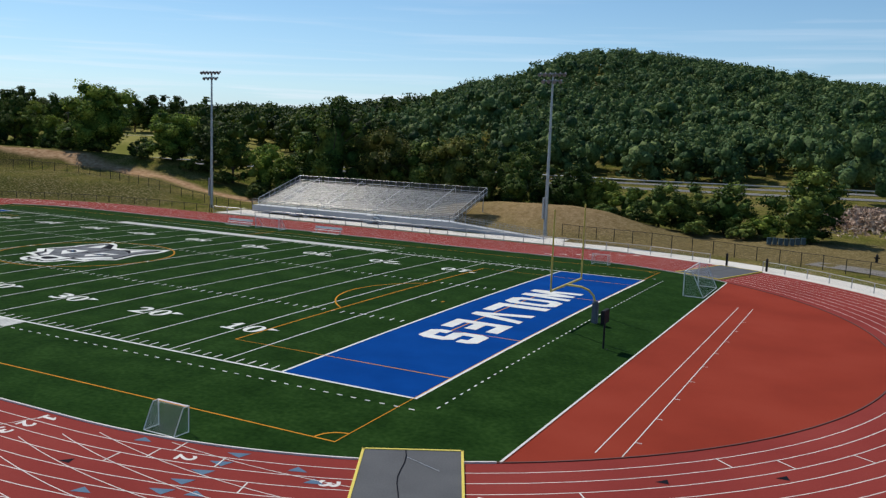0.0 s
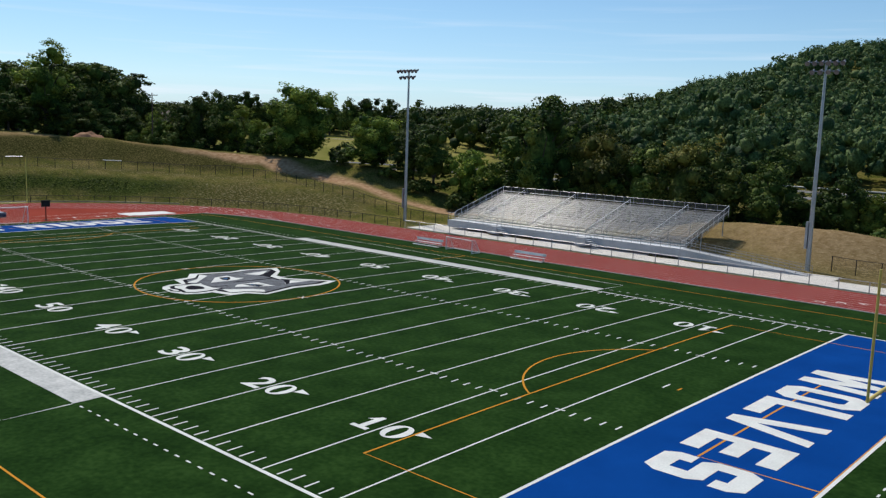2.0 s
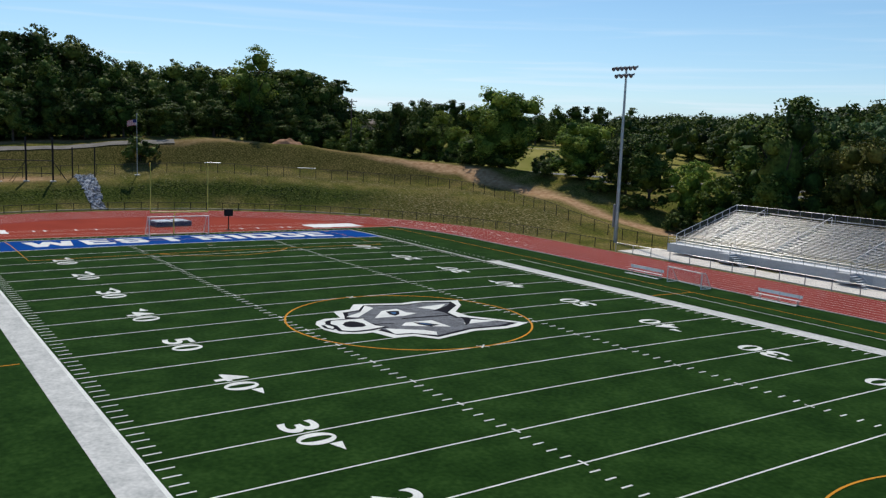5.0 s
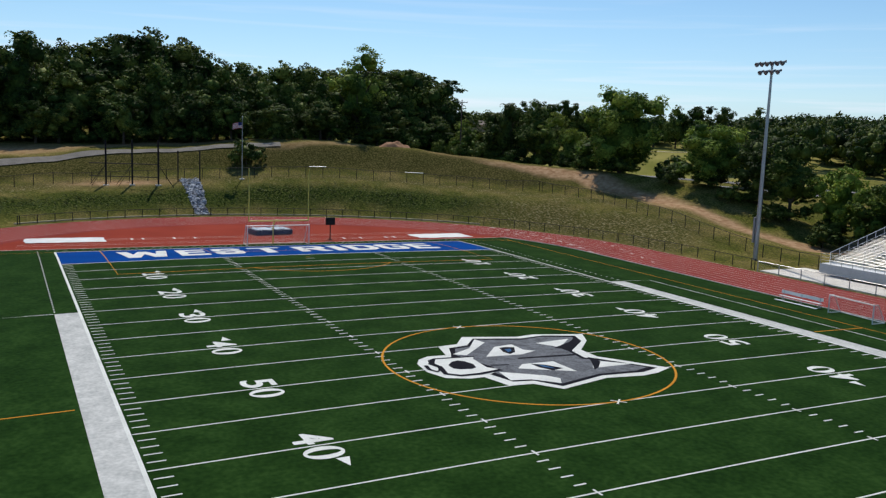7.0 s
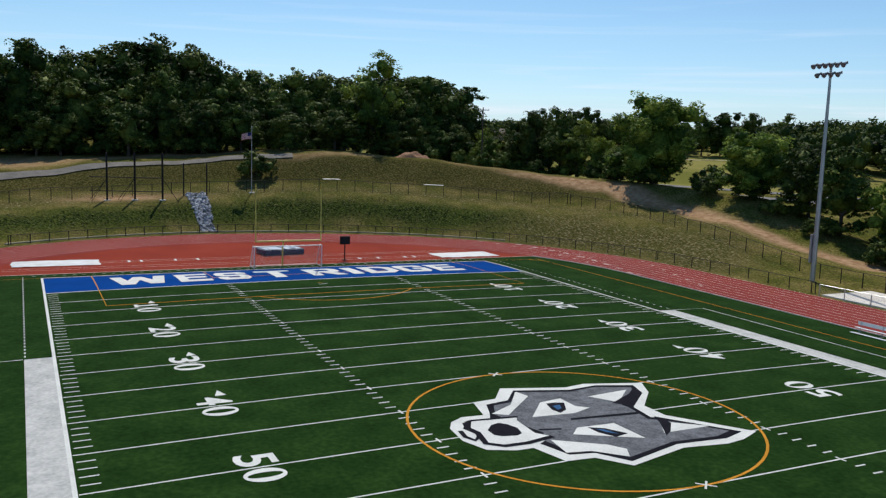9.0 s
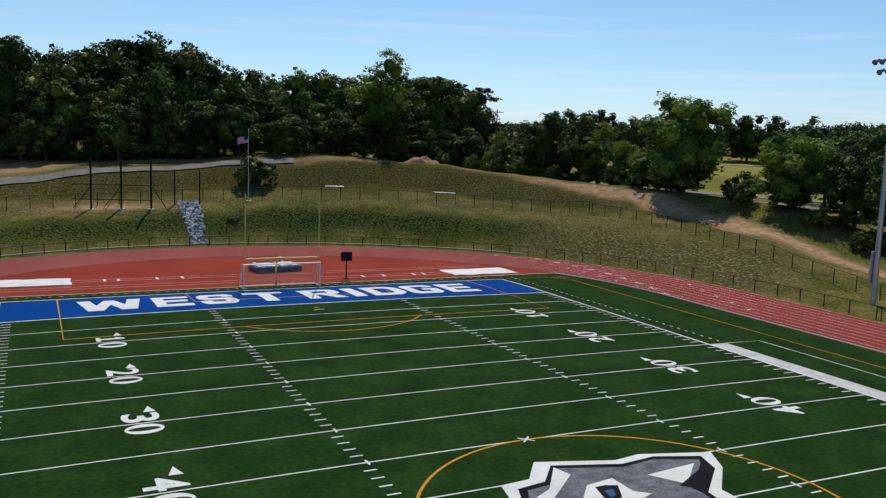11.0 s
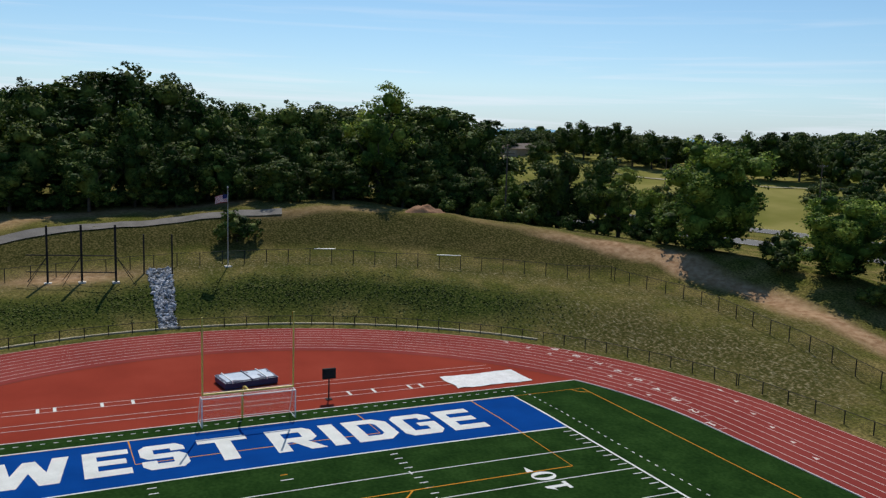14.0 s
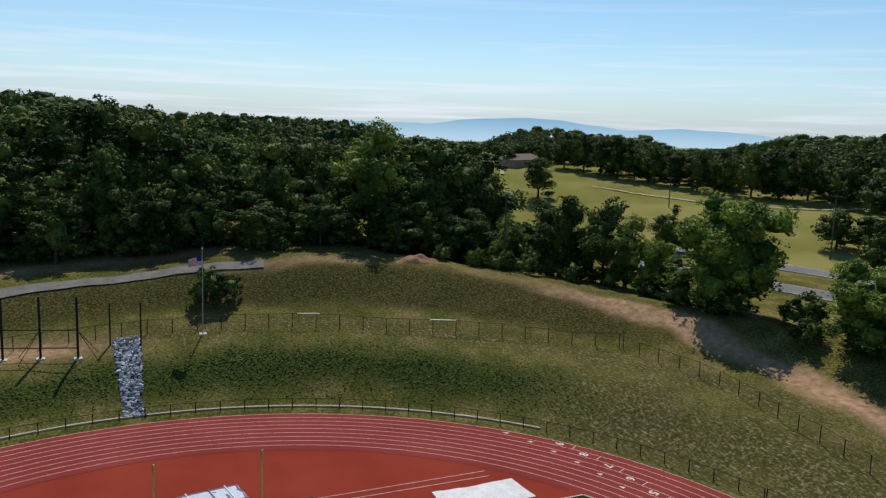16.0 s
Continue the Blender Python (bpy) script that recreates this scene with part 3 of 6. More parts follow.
def build_roads():
    for name, shift, label in (("road", -11, "grey asphalt carriageway of a divided highway"), ("road", 11, "grey asphalt carriageway beyond a grass median")):
        pts = []
        for (ax, ay), (bx, by) in zip(ROAD, ROAD[1:]):
            n = max(2, int(math.hypot(bx - ax, by - ay) / 8))
            pts += [(ax + (bx - ax) * i / n, ay + (by - ay) * i / n) for i in range(n)]
        for _ in range(12):
            pts = [pts[0]] + [((a[0] + 2 * b[0] + c[0]) / 4, (a[1] + 2 * b[1] + c[1]) / 4) for a, b, c in zip(pts, pts[1:], pts[2:])] + [pts[-1]]
        off = []
        for i, p in enumerate(pts):
            a, b = pts[max(i - 1, 0)], pts[min(i + 1, len(pts) - 1)]
            d = Vector((b[0] - a[0], b[1] - a[1])).normalized()
            off.append((p[0] - d.y * shift, p[1] + d.x * shift))
        bm = bmesh.new()
        ribbon(bm, off, 8.0, ROAD_Z + 0.12)
        road = thing(name, bm, M_ASPHALT, label, "road", kind="structure")
        for side in (-3.6, 3.6):
            bm = bmesh.new()
            edge = []
            for i, p in enumerate(off):
                a, b = off[max(i - 1, 0)], off[min(i + 1, len(off) - 1)]
                d = Vector((b[0] - a[0], b[1] - a[1])).normalized()
                edge.append((p[0] - d.y * side, p[1] + d.x * side))
            ribbon(bm, edge, 0.14, ROAD_Z + 0.13)
            part("edge_line", bm, M_PAINT, road)
    bm = bmesh.new()
    pts = [(-103, -46), (-113, -33), (-120.2, -18), (-122.8, -4), (-122.4, 9), (-121.4, 16), (-120.6, 20)]
    fine = []
    for a, b in zip(pts, pts[1:]):
        fine += [(a[0] + (b[0] - a[0]) * i / 9, a[1] + (b[1] - a[1]) * i / 9) for i in range(9)]
    for _ in range(6):
        fine = [fine[0]] + [((a[0] + 2 * b[0] + c[0]) / 4, (a[1] + 2 * b[1] + c[1]) / 4) for a, b, c in zip(fine, fine[1:], fine[2:])] + [fine[-1]]
    ribbon(bm, fine, 2.3, 0.16, zf=height)
    thing("service_road", bm, M_DRIVE, "narrow grey gravelled service road along the ridge", "road", kind="structure")
    for pts in ([(-240, 151), (-218, 158), (-193.5, 167), (-174.5, 181), (-167, 195.5), (-167, 214)], [(-262, 138), (-284, 149), (-296, 163), (-304, 186)]):
        line = []
        for a, b in zip(pts, pts[1:]):
            line += [(a[0] + (b[0] - a[0]) * i / 10, a[1] + (b[1] - a[1]) * i / 10) for i in range(10)]
        bm = bmesh.new()
        ribbon(bm, line, 1.3, 0.2, zf=height)
        thing("farm_track", bm, M_KERB, "pale gravel farm track across the meadow", "track", kind="structure")


build_roads()


# ---- track and field ----
YARD = 0.9144
LANE = 1.12


def build_track():
    bm = bmesh.new()
    flat(bm, oval(46.5), 0)
    g = bmesh.ops.extrude_face_region(bm, geom=bm.faces[:])
    bmesh.ops.translate(bm, vec=(0, 0, -0.3), verts=[v for v in g["geom"] if isinstance(v, bmesh.types.BMVert)])
    bmesh.ops.recalc_face_normals(bm, faces=bm.faces)
    bmesh.ops.translate(bm, vec=(0, 0, -0.03), verts=bm.verts)
    track = thing("running_track", bm, M_TRACK, "red rubber running track round the field", "running track", kind="structure")
    bm = bmesh.new()
    a, b = oval(36.35, 40), oval(46.4, 40)
    va, vb = [bm.verts.new((*p, -0.024)) for p in a], [bm.verts.new((*p, -0.024)) for p in b]
    for i in range(len(a)):
        j = (i + 1) % len(a)
        bm.faces.new((va[i], vb[i], vb[j], va[j]))
    part("lanes", bm, M_LANE, track)
    for k in range(1, 10):
        bm = bmesh.new()
        ribbon(bm, oval(36.3 + LANE * k), 0.055, -0.018, closed=True)
        part("lane_line", bm, M_PAINT, track)
    bm = bmesh.new()
    ring = oval(36.25, 80)
    spans = [[p for p in ring if p[0] > 61.5]]
    for pts in spans:
        bm = bmesh.new()
        kerb(bm, pts, 0.08, -0.05, 0.02)
        part("curb", bm, M_RUBBER, track, "dark raised inner kerb")
    for side in (-1, 1):
        bm = bmesh.new()
        kerb(bm, sorted([p for p in ring if -58.0 < p[0] < 62.5 and p[1] * side > 0]), 0.10, -0.05, 0.05)
        part("curb", bm, M_PAINT, track, "white raised inner kerb")
    return track


TRACK = build_track()


def turf_outline():
    pts = [p for p in oval(36.12, 60) if -57.4 < p[0] < 62.4]
    y_w, y_e = math.sqrt(36.12 ** 2 - (57.4 - HALF) ** 2), math.sqrt(36.12 ** 2 - (62.4 - HALF) ** 2)
    lower_e = sorted([p for p in pts if p[1] < 0], key=lambda p: p[0])
    upper_e = sorted([p for p in pts if p[1] > 0], key=lambda p: -p[0])
    return [(-57.4, -y_w)] + lower_e + [(62.4, -y_e), (62.4, y_e)] + upper_e + [(-57.4, y_w)]


bm = bmesh.new()
flat(bm, turf_outline(), 0)
FIELD = thing("football_field", bm, M_TURF, "green synthetic turf football field with painted markings", "football field", kind="structure")


def glyph(ch, heavy=0.0):
    """A character of the built-in font as a flat bmesh that fills a box of 1 by 1."""
    cu = bpy.data.curves.new("glyph", "FONT")
    cu.body, cu.offset, cu.resolution_u = ch, heavy, 4
    ob = bpy.data.objects.new("glyph", cu)
    me = bpy.data.meshes.new_from_object(ob)
    bm = bmesh.new()
    bm.from_mesh(me)
    bpy.data.objects.remove(ob)
    bpy.data.curves.remove(cu)
    bpy.data.meshes.remove(me)
    lo = [min(v.co[k] for v in bm.verts) for k in (0, 1)]
    hi = [max(v.co[k] for v in bm.verts) for k in (0, 1)]
    for v in bm.verts:
        v.co = Vector(((v.co.x - lo[0]) / (hi[0] - lo[0]) - 0.5, (v.co.y - lo[1]) / (hi[1] - lo[1]) - 0.5, 0))
    return bm


BLOCK = {
    "E": [[(0, 0), (0.3, 0), (0.3, 1), (0, 1)], [(0.3, 0.79), (1, 0.79), (1, 1), (0.3, 1)], [(0.3, 0.4), (0.92, 0.4), (0.92, 0.6), (0.3, 0.6)], [(0.3, 0), (1, 0), (1, 0.21), (0.3, 0.21)]],
    "T": [[(0, 0.79), (1, 0.79), (1, 1), (0, 1)], [(0.34, 0), (0.66, 0), (0.66, 0.79), (0.34, 0.79)]],
    "I": [[(0, 0), (1, 0), (1, 1), (0, 1)]],
    "L": [[(0, 0), (0.33, 0), (0.33, 1), (0, 1)], [(0.33, 0), (1, 0), (1, 0.21), (0.33, 0.21)]],
    "S": [[(0.15, 0), (0.85, 0), (1, 0.14), (1, 0.46), (0.85, 0.6), (0.3, 0.6), (0.3, 0.79), (0.68, 0.79), (0.68, 0.68), (1, 0.68), (1, 0.86), (0.85, 1), (0.15, 1), (0, 0.86), (0, 0.54), (0.15, 0.4), (0.68, 0.4), (0.68, 0.21), (0.32, 0.21), (0.32, 0.33), (0, 0.33), (0, 0.14)]],
    "G": [[(0.15, 0), (0.85, 0), (1, 0.14), (1, 0.55), (0.52, 0.55), (0.52, 0.38), (0.7, 0.38), (0.7, 0.21), (0.3, 0.21), (0.3, 0.79), (0.68, 0.79), (0.68, 0.68), (1, 0.68), (1, 0.86), (0.85, 1), (0.15, 1), (0, 0.86), (0, 0.14)]],
    "R": [[(0, 0), (0.3, 0), (0.3, 1), (0, 1)], [(0.3, 0.79), (0.7, 0.79), (1, 0.86), (0.85, 1), (0.3, 1)], [(0.7, 0.55), (1, 0.5), (1, 0.86), (0.7, 0.79)], [(0.3, 0.36), (0.42, 0.36), (0.75, 0.36), (0.85, 0.36), (1, 0.5), (0.7, 0.55), (0.3, 0.55)], [(0.7, 0), (1.04, 0), (0.75, 0.36), (0.42, 0.36)]],
    "W": [[(0.13, 0), (0.37, 0), (0.5, 0.48), (0.63, 0), (0.87, 0), (1, 1), (0.79, 1), (0.72, 0.45), (0.58, 0.95), (0.42, 0.95), (0.28, 0.45), (0.21, 1), (0, 1)]],
    "V": [[(0.36, 0), (0.64, 0), (1, 1), (0.74, 1), (0.5, 0.32), (0.26, 1), (0, 1)]]}
RINGS = {
    "D": ([(0, 0), (0.75, 0), (1, 0.2), (1, 0.8), (0.75, 1), (0, 1)], [(0.3, 0.21), (0.62, 0.21), (0.7, 0.29), (0.7, 0.71), (0.62, 0.79), (0.3, 0.79)]),
    "O": ([(0.2, 0), (0.8, 0), (1, 0.16), (1, 0.84), (0.8, 1), (0.2, 1), (0, 0.84), (0, 0.16)], [(0.36, 0.21), (0.64, 0.21), (0.7, 0.27), (0.7, 0.73), (0.64, 0.79), (0.36, 0.79), (0.3, 0.73), (0.3, 0.27)])}


def ring_faces(bm, outer, inner):
    a, b = ([bm.verts.new((x - 0.5, y - 0.5, 0)) for x, y in pts] for pts in (outer, inner))
    for i in range(len(a)):
        j = (i + 1) % len(a)
        bm.faces.new((a[i], a[j], b[j], b[i]))
    return bm


def block_letter(ch):
    """A stout block capital with cut corners in a box of 1 by 1."""
    bm = bmesh.new()
    if ch in RINGS:
        return ring_faces(bm, *RINGS[ch])
    for pts in BLOCK[ch]:
        flat(bm, [(x - 0.5, y - 0.5) for x, y in pts], 0)
    bmesh.ops.triangulate(bm, faces=[f for f in bm.faces if len(f.verts) > 4])
    return bm


def numeral_nought():
    """A nought with broad sides and thin ends in a box of 1 by 1."""
    turn = [2 * math.pi * i / 32 for i in range(32)]
    return ring_faces(bmesh.new(), [(0.5 + 0.5 * math.cos(a), 0.5 + 0.5 * math.sin(a)) for a in turn], [(0.5 + 0.2 * math.cos(a), 0.5 + 0.41 * math.sin(a)) for a in turn])


def numeral_one():
    """A slab-footed figure one in a box of 1 by 1."""
    bm = bmesh.new()
    for pts in ([(-0.17, -0.34), (0.17, -0.34), (0.17, 0.5), (-0.10, 0.5), (-0.17, 0.40)], [(-0.5, 0.16), (-0.17, 0.22), (-0.17, 0.40)], [(-0.5, -0.5), (0.5, -0.5), (0.5, -0.34), (-0.5, -0.34)]):
        flat(bm, pts, 0)
    return bm


def letter(ch, x, y, w, h, turn, z, parent, mat, heavy=0.0, name="letter"):
    bm = numeral_one() if ch == "1" else numeral_nought() if ch == "0" and name == "digit" else block_letter(ch) if name == "letter" else glyph(ch, heavy)
    bmesh.ops.transform(bm, matrix=pose(x, y, z, 0, 0, turn) @ Matrix.Diagonal((w, h, 1, 1)), verts=bm.verts)
    return part(name, bm, mat, parent)


def build_markings():
    for side, name in ((1, "end_zone"), (-1, "end_zone")):
        bm = bmesh.new()
        x0, x1 = sorted((side * 50 * YARD, side * 60 * YARD))
        flat(bm, [(x0, -24.384), (x1, -24.384), (x1, 24.384), (x0, 24.384)], 0.004)
        part(name, bm, M_BLUE, FIELD, "blue painted end zone")
    for k in range(-10, 11):
        bm = bmesh.new()
        seg_line(bm, k * 5 * YARD, -24.3, k * 5 * YARD, 24.3, 0.18 if abs(k) == 10 else 0.10, 0.010)
        part("yard_line", bm, M_WHITE, FIELD)
    for side in (1, -1):
        bm = bmesh.new()
        seg_line(bm, -60 * YARD, side * 24.44, 60 * YARD, side * 24.44, 0.2, 0.012)
        part("sideline", bm, M_WHITE, FIELD)
        bm = bmesh.new()
        seg_line(bm, side * 54.92, -24.5, side * 54.92, 24.5, 0.25, 0.012)
        part("end_line", bm, M_WHITE, FIELD)
        bm = bmesh.new()
        flat(bm, [(-25 * YARD, side * 24.5), (25 * YARD, side * 24.5), (25 * YARD, side * 26.15), (-25 * YARD, side * 26.15)], 0.010)
        part("team_box_strip", bm, M_STRIP, FIELD, "broad white strip along the team box")
        bm = bmesh.new()
        ribbon(bm, [(-25 * YARD, side * 26.2), (-25 * YARD, side * (29.6 if side > 0 else 30.0)), (25 * YARD, side * (29.6 if side > 0 else 30.0)), (25 * YARD, side * 26.2)], 0.1, 0.010)
        part("team_box_line", bm, M_WHITE, FIELD)
        # dashed limit lines
        bm = bmesh.new()
        for i in range(26, 62):
            for x in ((i - 0.15) * YARD, -(i - 0.15) * YARD):
                seg_line(bm, x - 0.17, side * 26.1, x + 0.17, side * 26.1, 0.1, 0.010)
        for i in range(-28, 28):
            y, x = (i + 0.55) * YARD, 56.72 if side > 0 else -56.5
            seg_line(bm, x, y - 0.17, x, y + 0.17, 0.1, 0.010)
        part("dashed_line", bm, M_WHITE, FIELD)
        # yard marks at the sidelines and at the inbounds lines
        bm = bmesh.new()
        for k in range(-49, 50):
            if k % 5:
                seg_line(bm, k * YARD, side * 24.2, k * YARD, side * 23.4, 0.1, 0.010)
                seg_line(bm, k * YARD, side * 8.55 - 0.31, k * YARD, side * 8.55 + 0.31, 0.11, 0.010)
            else:
                seg_line(bm, k * YARD - 0.3, side * 8.35, k * YARD + 0.3, side * 8.35, 0.11, 0.014)
        part("hash_marks", bm, M_WHITE, FIELD)
        bm = bmesh.new()
        seg_line(bm, side * 47 * YARD, -0.45, side * 47 * YARD, 0.45, 0.12, 0.010)
        part("conversion_mark", bm, M_WHITE, FIELD)
        bm = bmesh.new()
        seg_line(bm, side * 43.85, -0.25, side * 43.85, 0.25, 0.12, 0.010)
        part("penalty_spot", bm, M_ORANGE, FIELD)
    # yard numbers with arrows towards the nearer goal line
    for side in (-1, 1):
        for k in range(-4, 5):
            n, x = 50 - abs(k) * 10, k * 10 * YARD
            turn = 0 if side < 0 else 180
            y = side * 17.0
            left = -0.92 if side < 0 else 0.92
            letter(str(n // 10), x + left, y, 1.42 if n // 10 > 1 else 1.15, 1.88, turn, 0.012, FIELD, M_WHITE, 0.02, "digit")
            letter("0", x - left, y, 1.48, 1.88, turn, 0.012, FIELD, M_WHITE, 0.02, "digit")
            if k:
                s = 1 if k > 0 else -1
                bm = bmesh.new()
                yy = y - side * 0.55
                flat(bm, [(x + s * 1.75, yy - 0.32), (x + s * 1.75, yy + 0.32), (x + s * 2.75, yy)], 0.012)
                part("direction_arrow", bm, M_WHITE, FIELD)
    # school words
    for word, cx, turn, boxes in (
        ("WOLVES", 50.28, -90, [(9.33, 4.5), (4.85, 3.0), (1.0, 3.5), (-2.45, 3.5), (-6.75, 2.9), (-10.65, 2.8)]),
        ("WEST RIDGE", -50.4, 90, [(-15.95, 5.2), (-10.95, 3.1), (-7.1, 3.2), (-2.65, 3.7), None, (2.5, 3.6), (5.65, 1.2), (8.8, 3.6), (12.75, 3.4), (16.7, 3.2)])):
        for ch, b in zip(word, boxes):
            if b:
                letter(ch, cx, b[0], b[1], 4.7 if cx > 0 else 5.1, turn, 0.012, FIELD, M_WHITE, 0.055 if ch != "I" else 0.03)
    # soccer lines
    Z = 0.016
    bm = bmesh.new()
    ribbon(bm, [(-54.83, -32.0), (54.83, -32.0), (54.83, 32.0), (-54.83, 32.0)], 0.12, Z, closed=True)
    part("soccer_boundary", bm, M_ORANGE, FIELD)
    bm = bmesh.new()
    ribbon(bm, arc(0, 0, 9.15, 0, 360, 72)[:-1], 0.14, Z, closed=True)
    part("centre_circle", bm, M_ORANGE, FIELD)
    for s in (1, -1):
        bm = bmesh.new()
        ribbon(bm, [(s * 54.83, -20.0), (s * 38.37, -20.0), (s * 38.37, 20.0), (s * 54.83, 20.0)], 0.12, Z)
        part("penalty_area", bm, M_ORANGE, FIELD)
        bm = bmesh.new()
        ribbon(bm, [(s * 54.83, -9.16), (s * 49.35, -9.16), (s * 49.35, 9.16), (s * 54.83, 9.16)], 0.12, 0.005)
        part("goal_area", bm, M_ORANGE, FIELD)
        bm = bmesh.new()
        ribbon(bm, [(s * (43.85 - 9.15 * math.cos(radians(a))), 9.15 * math.sin(radians(a))) for a in np.linspace(-53, 53, 30)], 0.12, Z)
        part("penalty_arc", bm, M_ORANGE, FIELD)
        for q in (1, -1):
            bm = bmesh.new()
            ribbon(bm, [(s * (54.83 - 1.2 * math.cos(radians(a))), q * (32.0 - 1.2 * math.sin(radians(a)))) for a in np.linspace(0, 90, 10)], 0.12, Z)
            part("corner_arc", bm, M_ORANGE, FIELD)
    for q in (1, -1):
        bm = bmesh.new()
        for d in (1, -1):
            ribbon(bm, [(q * 9.144 - 0.32, -0.32 * d), (q * 9.144 + 0.32, 0.32 * d)], 0.1, Z + 0.004 + 0.002 * d)
        part("cross_mark", bm, M_WHITE, FIELD)
        bm = bmesh.new()
        seg_line(bm, 0, q * 26.4, 0, q * 32, 0.12, Z)
        part("halfway_line", bm, M_ORANGE, FIELD)


build_markings()


def build_emblem():
    """The team's emblem at midfield, in plain flat shapes."""
    outer = [
        ("emblem_outline", M_WHITE, [(-1.25, -7.1), (-2.1, -6.6), (-2.6, -5.75), (-2.5, -4.5), (-4.6, -4.0), (-4.75, -2.5), (-6.4, -1.25), (-5.25, 2.5), (-5.5, 4.0), (-4.5, 7.6), (-2.75, 6.7), (-0.75, 4.75), (1.0, 4.75), (4.75, 7.5), (5.4, 6.0), (5.6, 4.75), (5.25, 2.25), (6.2, -1.5), (4.75, -2.6), (4.6, -4.1), (2.6, -4.6), (2.6, -5.5), (2.0, -6.8), (0.5, -7.3)])]
    band = [
        ("emblem_band", M_BLACK, [(-4.0, -3.5), (-4.25, -2.0), (-5.75, -0.75), (-4.75, 2.5), (-5.0, 4.5), (-4.25, 6.75), (-2.75, 6.25), (-0.75, 4.0), (1.0, 3.75), (1.25, 4.25), (4.5, 6.75), (5.0, 5.25), (4.75, 2.25), (5.75, -1.25), (4.25, -2.25), (4.0, -3.5), (2.25, -4.0), (1.5, -2.75), (1.0, -4.0), (1.75, -5.5), (1.5, -6.25), (0.0, -6.25), (-1.0, -6.5), (-2.0, -5.75), (-1.75, -4.5), (-2.75, -4.0)])]
    inner = [
        ("emblem_field", M_GREY, [(-5.4, -0.75), (-4.4, 2.3), (-4.7, 4.3), (-3.9, 6.3), (-3.1, 5.9), (-1.3, 3.6), (-0.8, 3.7), (1.2, 3.4), (1.7, 4.1), (4.2, 6.2), (4.6, 5.0), (4.4, 2.3), (5.3, -1.0), (4.0, -2.0), (3.7, -3.2), (1.9, -3.6), (1.0, -3.0), (-1.1, -3.6), (-2.3, -3.9), (-3.7, -3.2), (-3.9, -1.9)])]
    patches = [
        ("emblem_patch", M_WHITE, [(-5.5, -0.75), (-4.5, -0.5), (-2.0, -3.25), (-2.5, -4.0), (-3.5, -2.25)]),
        ("emblem_patch", M_WHITE, [(-3.25, -0.5), (-3.5, 1.0), (-2.0, 1.0), (-1.5, 1.6), (-1.0, 0.25), (-1.25, -2.25)]),
        ("emblem_patch", M_WHITE, [(1.0, -1.0), (1.1, 1.25), (3.5, 1.35), (2.75, 0.0), (1.75, -1.75)]),
        ("emblem_patch", M_WHITE, [(-3.25, 2.75), (-3.6, 5.75), (-1.75, 3.75)]),
        ("emblem_patch", M_WHITE, [(1.75, 3.75), (3.25, 5.75), (3.25, 2.75)]),
        ("emblem_patch", M_WHITE, [(2.0, -3.25), (3.6, -1.0), (4.4, -0.5), (5.25, -1.0), (4.0, -2.25), (3.75, -3.5)]),
        ("emblem_patch", M_WHITE, [(-1.8, -5.6), (-1.6, -3.0), (-1.1, -3.3), (0.87, -3.44), (1.6, -2.9), (1.85, -4.5), (1.8, -5.7), (1.2, -6.3), (0.5, -6.2), (-0.2, -6.0), (-0.9, -6.1)])]
    details = [
        ("emblem_spot", M_BLACK, [(-0.31, -5.46), (-0.94, -4.91), (-1.1, -4.4), (-0.76, -4.08), (-0.05, -3.87), (0.69, -4.07), (0.89, -4.44), (0.72, -5.2), (0.41, -5.5)]),
        ("emblem_bar", M_BLACK, [(-2.95, -0.3), (-2.95, 0.25), (-2.74, 0.75), (-1.65, 0.15), (-1.3, -0.45), (-1.9, -0.6)]),
        ("emblem_bar", M_BLACK, [(1.15, -0.45), (2.0, -0.4), (2.85, 0.05), (2.65, 0.95), (2.1, 0.6), (1.6, 0.3)]),
        ("emblem_bar", M_BLACK, [(-0.35, -0.45), (0.05, 3.65), (0.36, 3.45), (-0.1, -0.6)]),
        ("emblem_bar", M_BLACK, [(-1.75, 3.3), (-2.9, 5.4), (-4.0, 6.6), (-3.2, 6.1), (-1.3, 3.7)]),
        ("emblem_bar", M_BLACK, [(0.95, 4.0), (1.9, 3.6), (3.6, 2.6), (3.2, 3.2), (2.2, 4.1), (1.4, 4.3)]),
        ("emblem_dot", M_EYE, [(-2.45, -0.2), (-2.5, 0.3), (-1.95, 0.05), (-1.75, -0.3)]),
        ("emblem_dot", M_EYE, [(1.5, -0.2), (2.1, 0.0), (2.55, 0.45), (2.15, 0.32), (1.7, 0.12)])]
    order = {"emblem_outline": 0.020, "emblem_band": 0.024, "emblem_field": 0.028, "emblem_patch": 0.032, "emblem_spot": 0.036, "emblem_bar": 0.036, "emblem_dot": 0.040}
    for name, mat, pts in outer + band + inner + patches + details:
        bm = bmesh.new()
        flat(bm, pts, order[name])
        bmesh.ops.triangulate(bm, faces=bm.faces[:])
        part(name, bm, mat, FIELD)
    for w, pts in ((0.34, [(-1.71, -5.99), (-0.89, -6.25), (-0.22, -6.1), (0.56, -6.28), (1.27, -6.43), (1.9, -5.76), (1.96, -4.49), (1.63, -2.87)]),
                   (0.24, [(-1.71, -5.99), (-1.9, -5.54), (-1.76, -4.4), (-1.58, -2.95)]), (0.26, [(-0.75, -6.78), (0.11, -6.94), (0.72, -6.7), (0.35, -6.32)]), (0.2, [(0.57, -2.99), (0.87, -1.85)])):
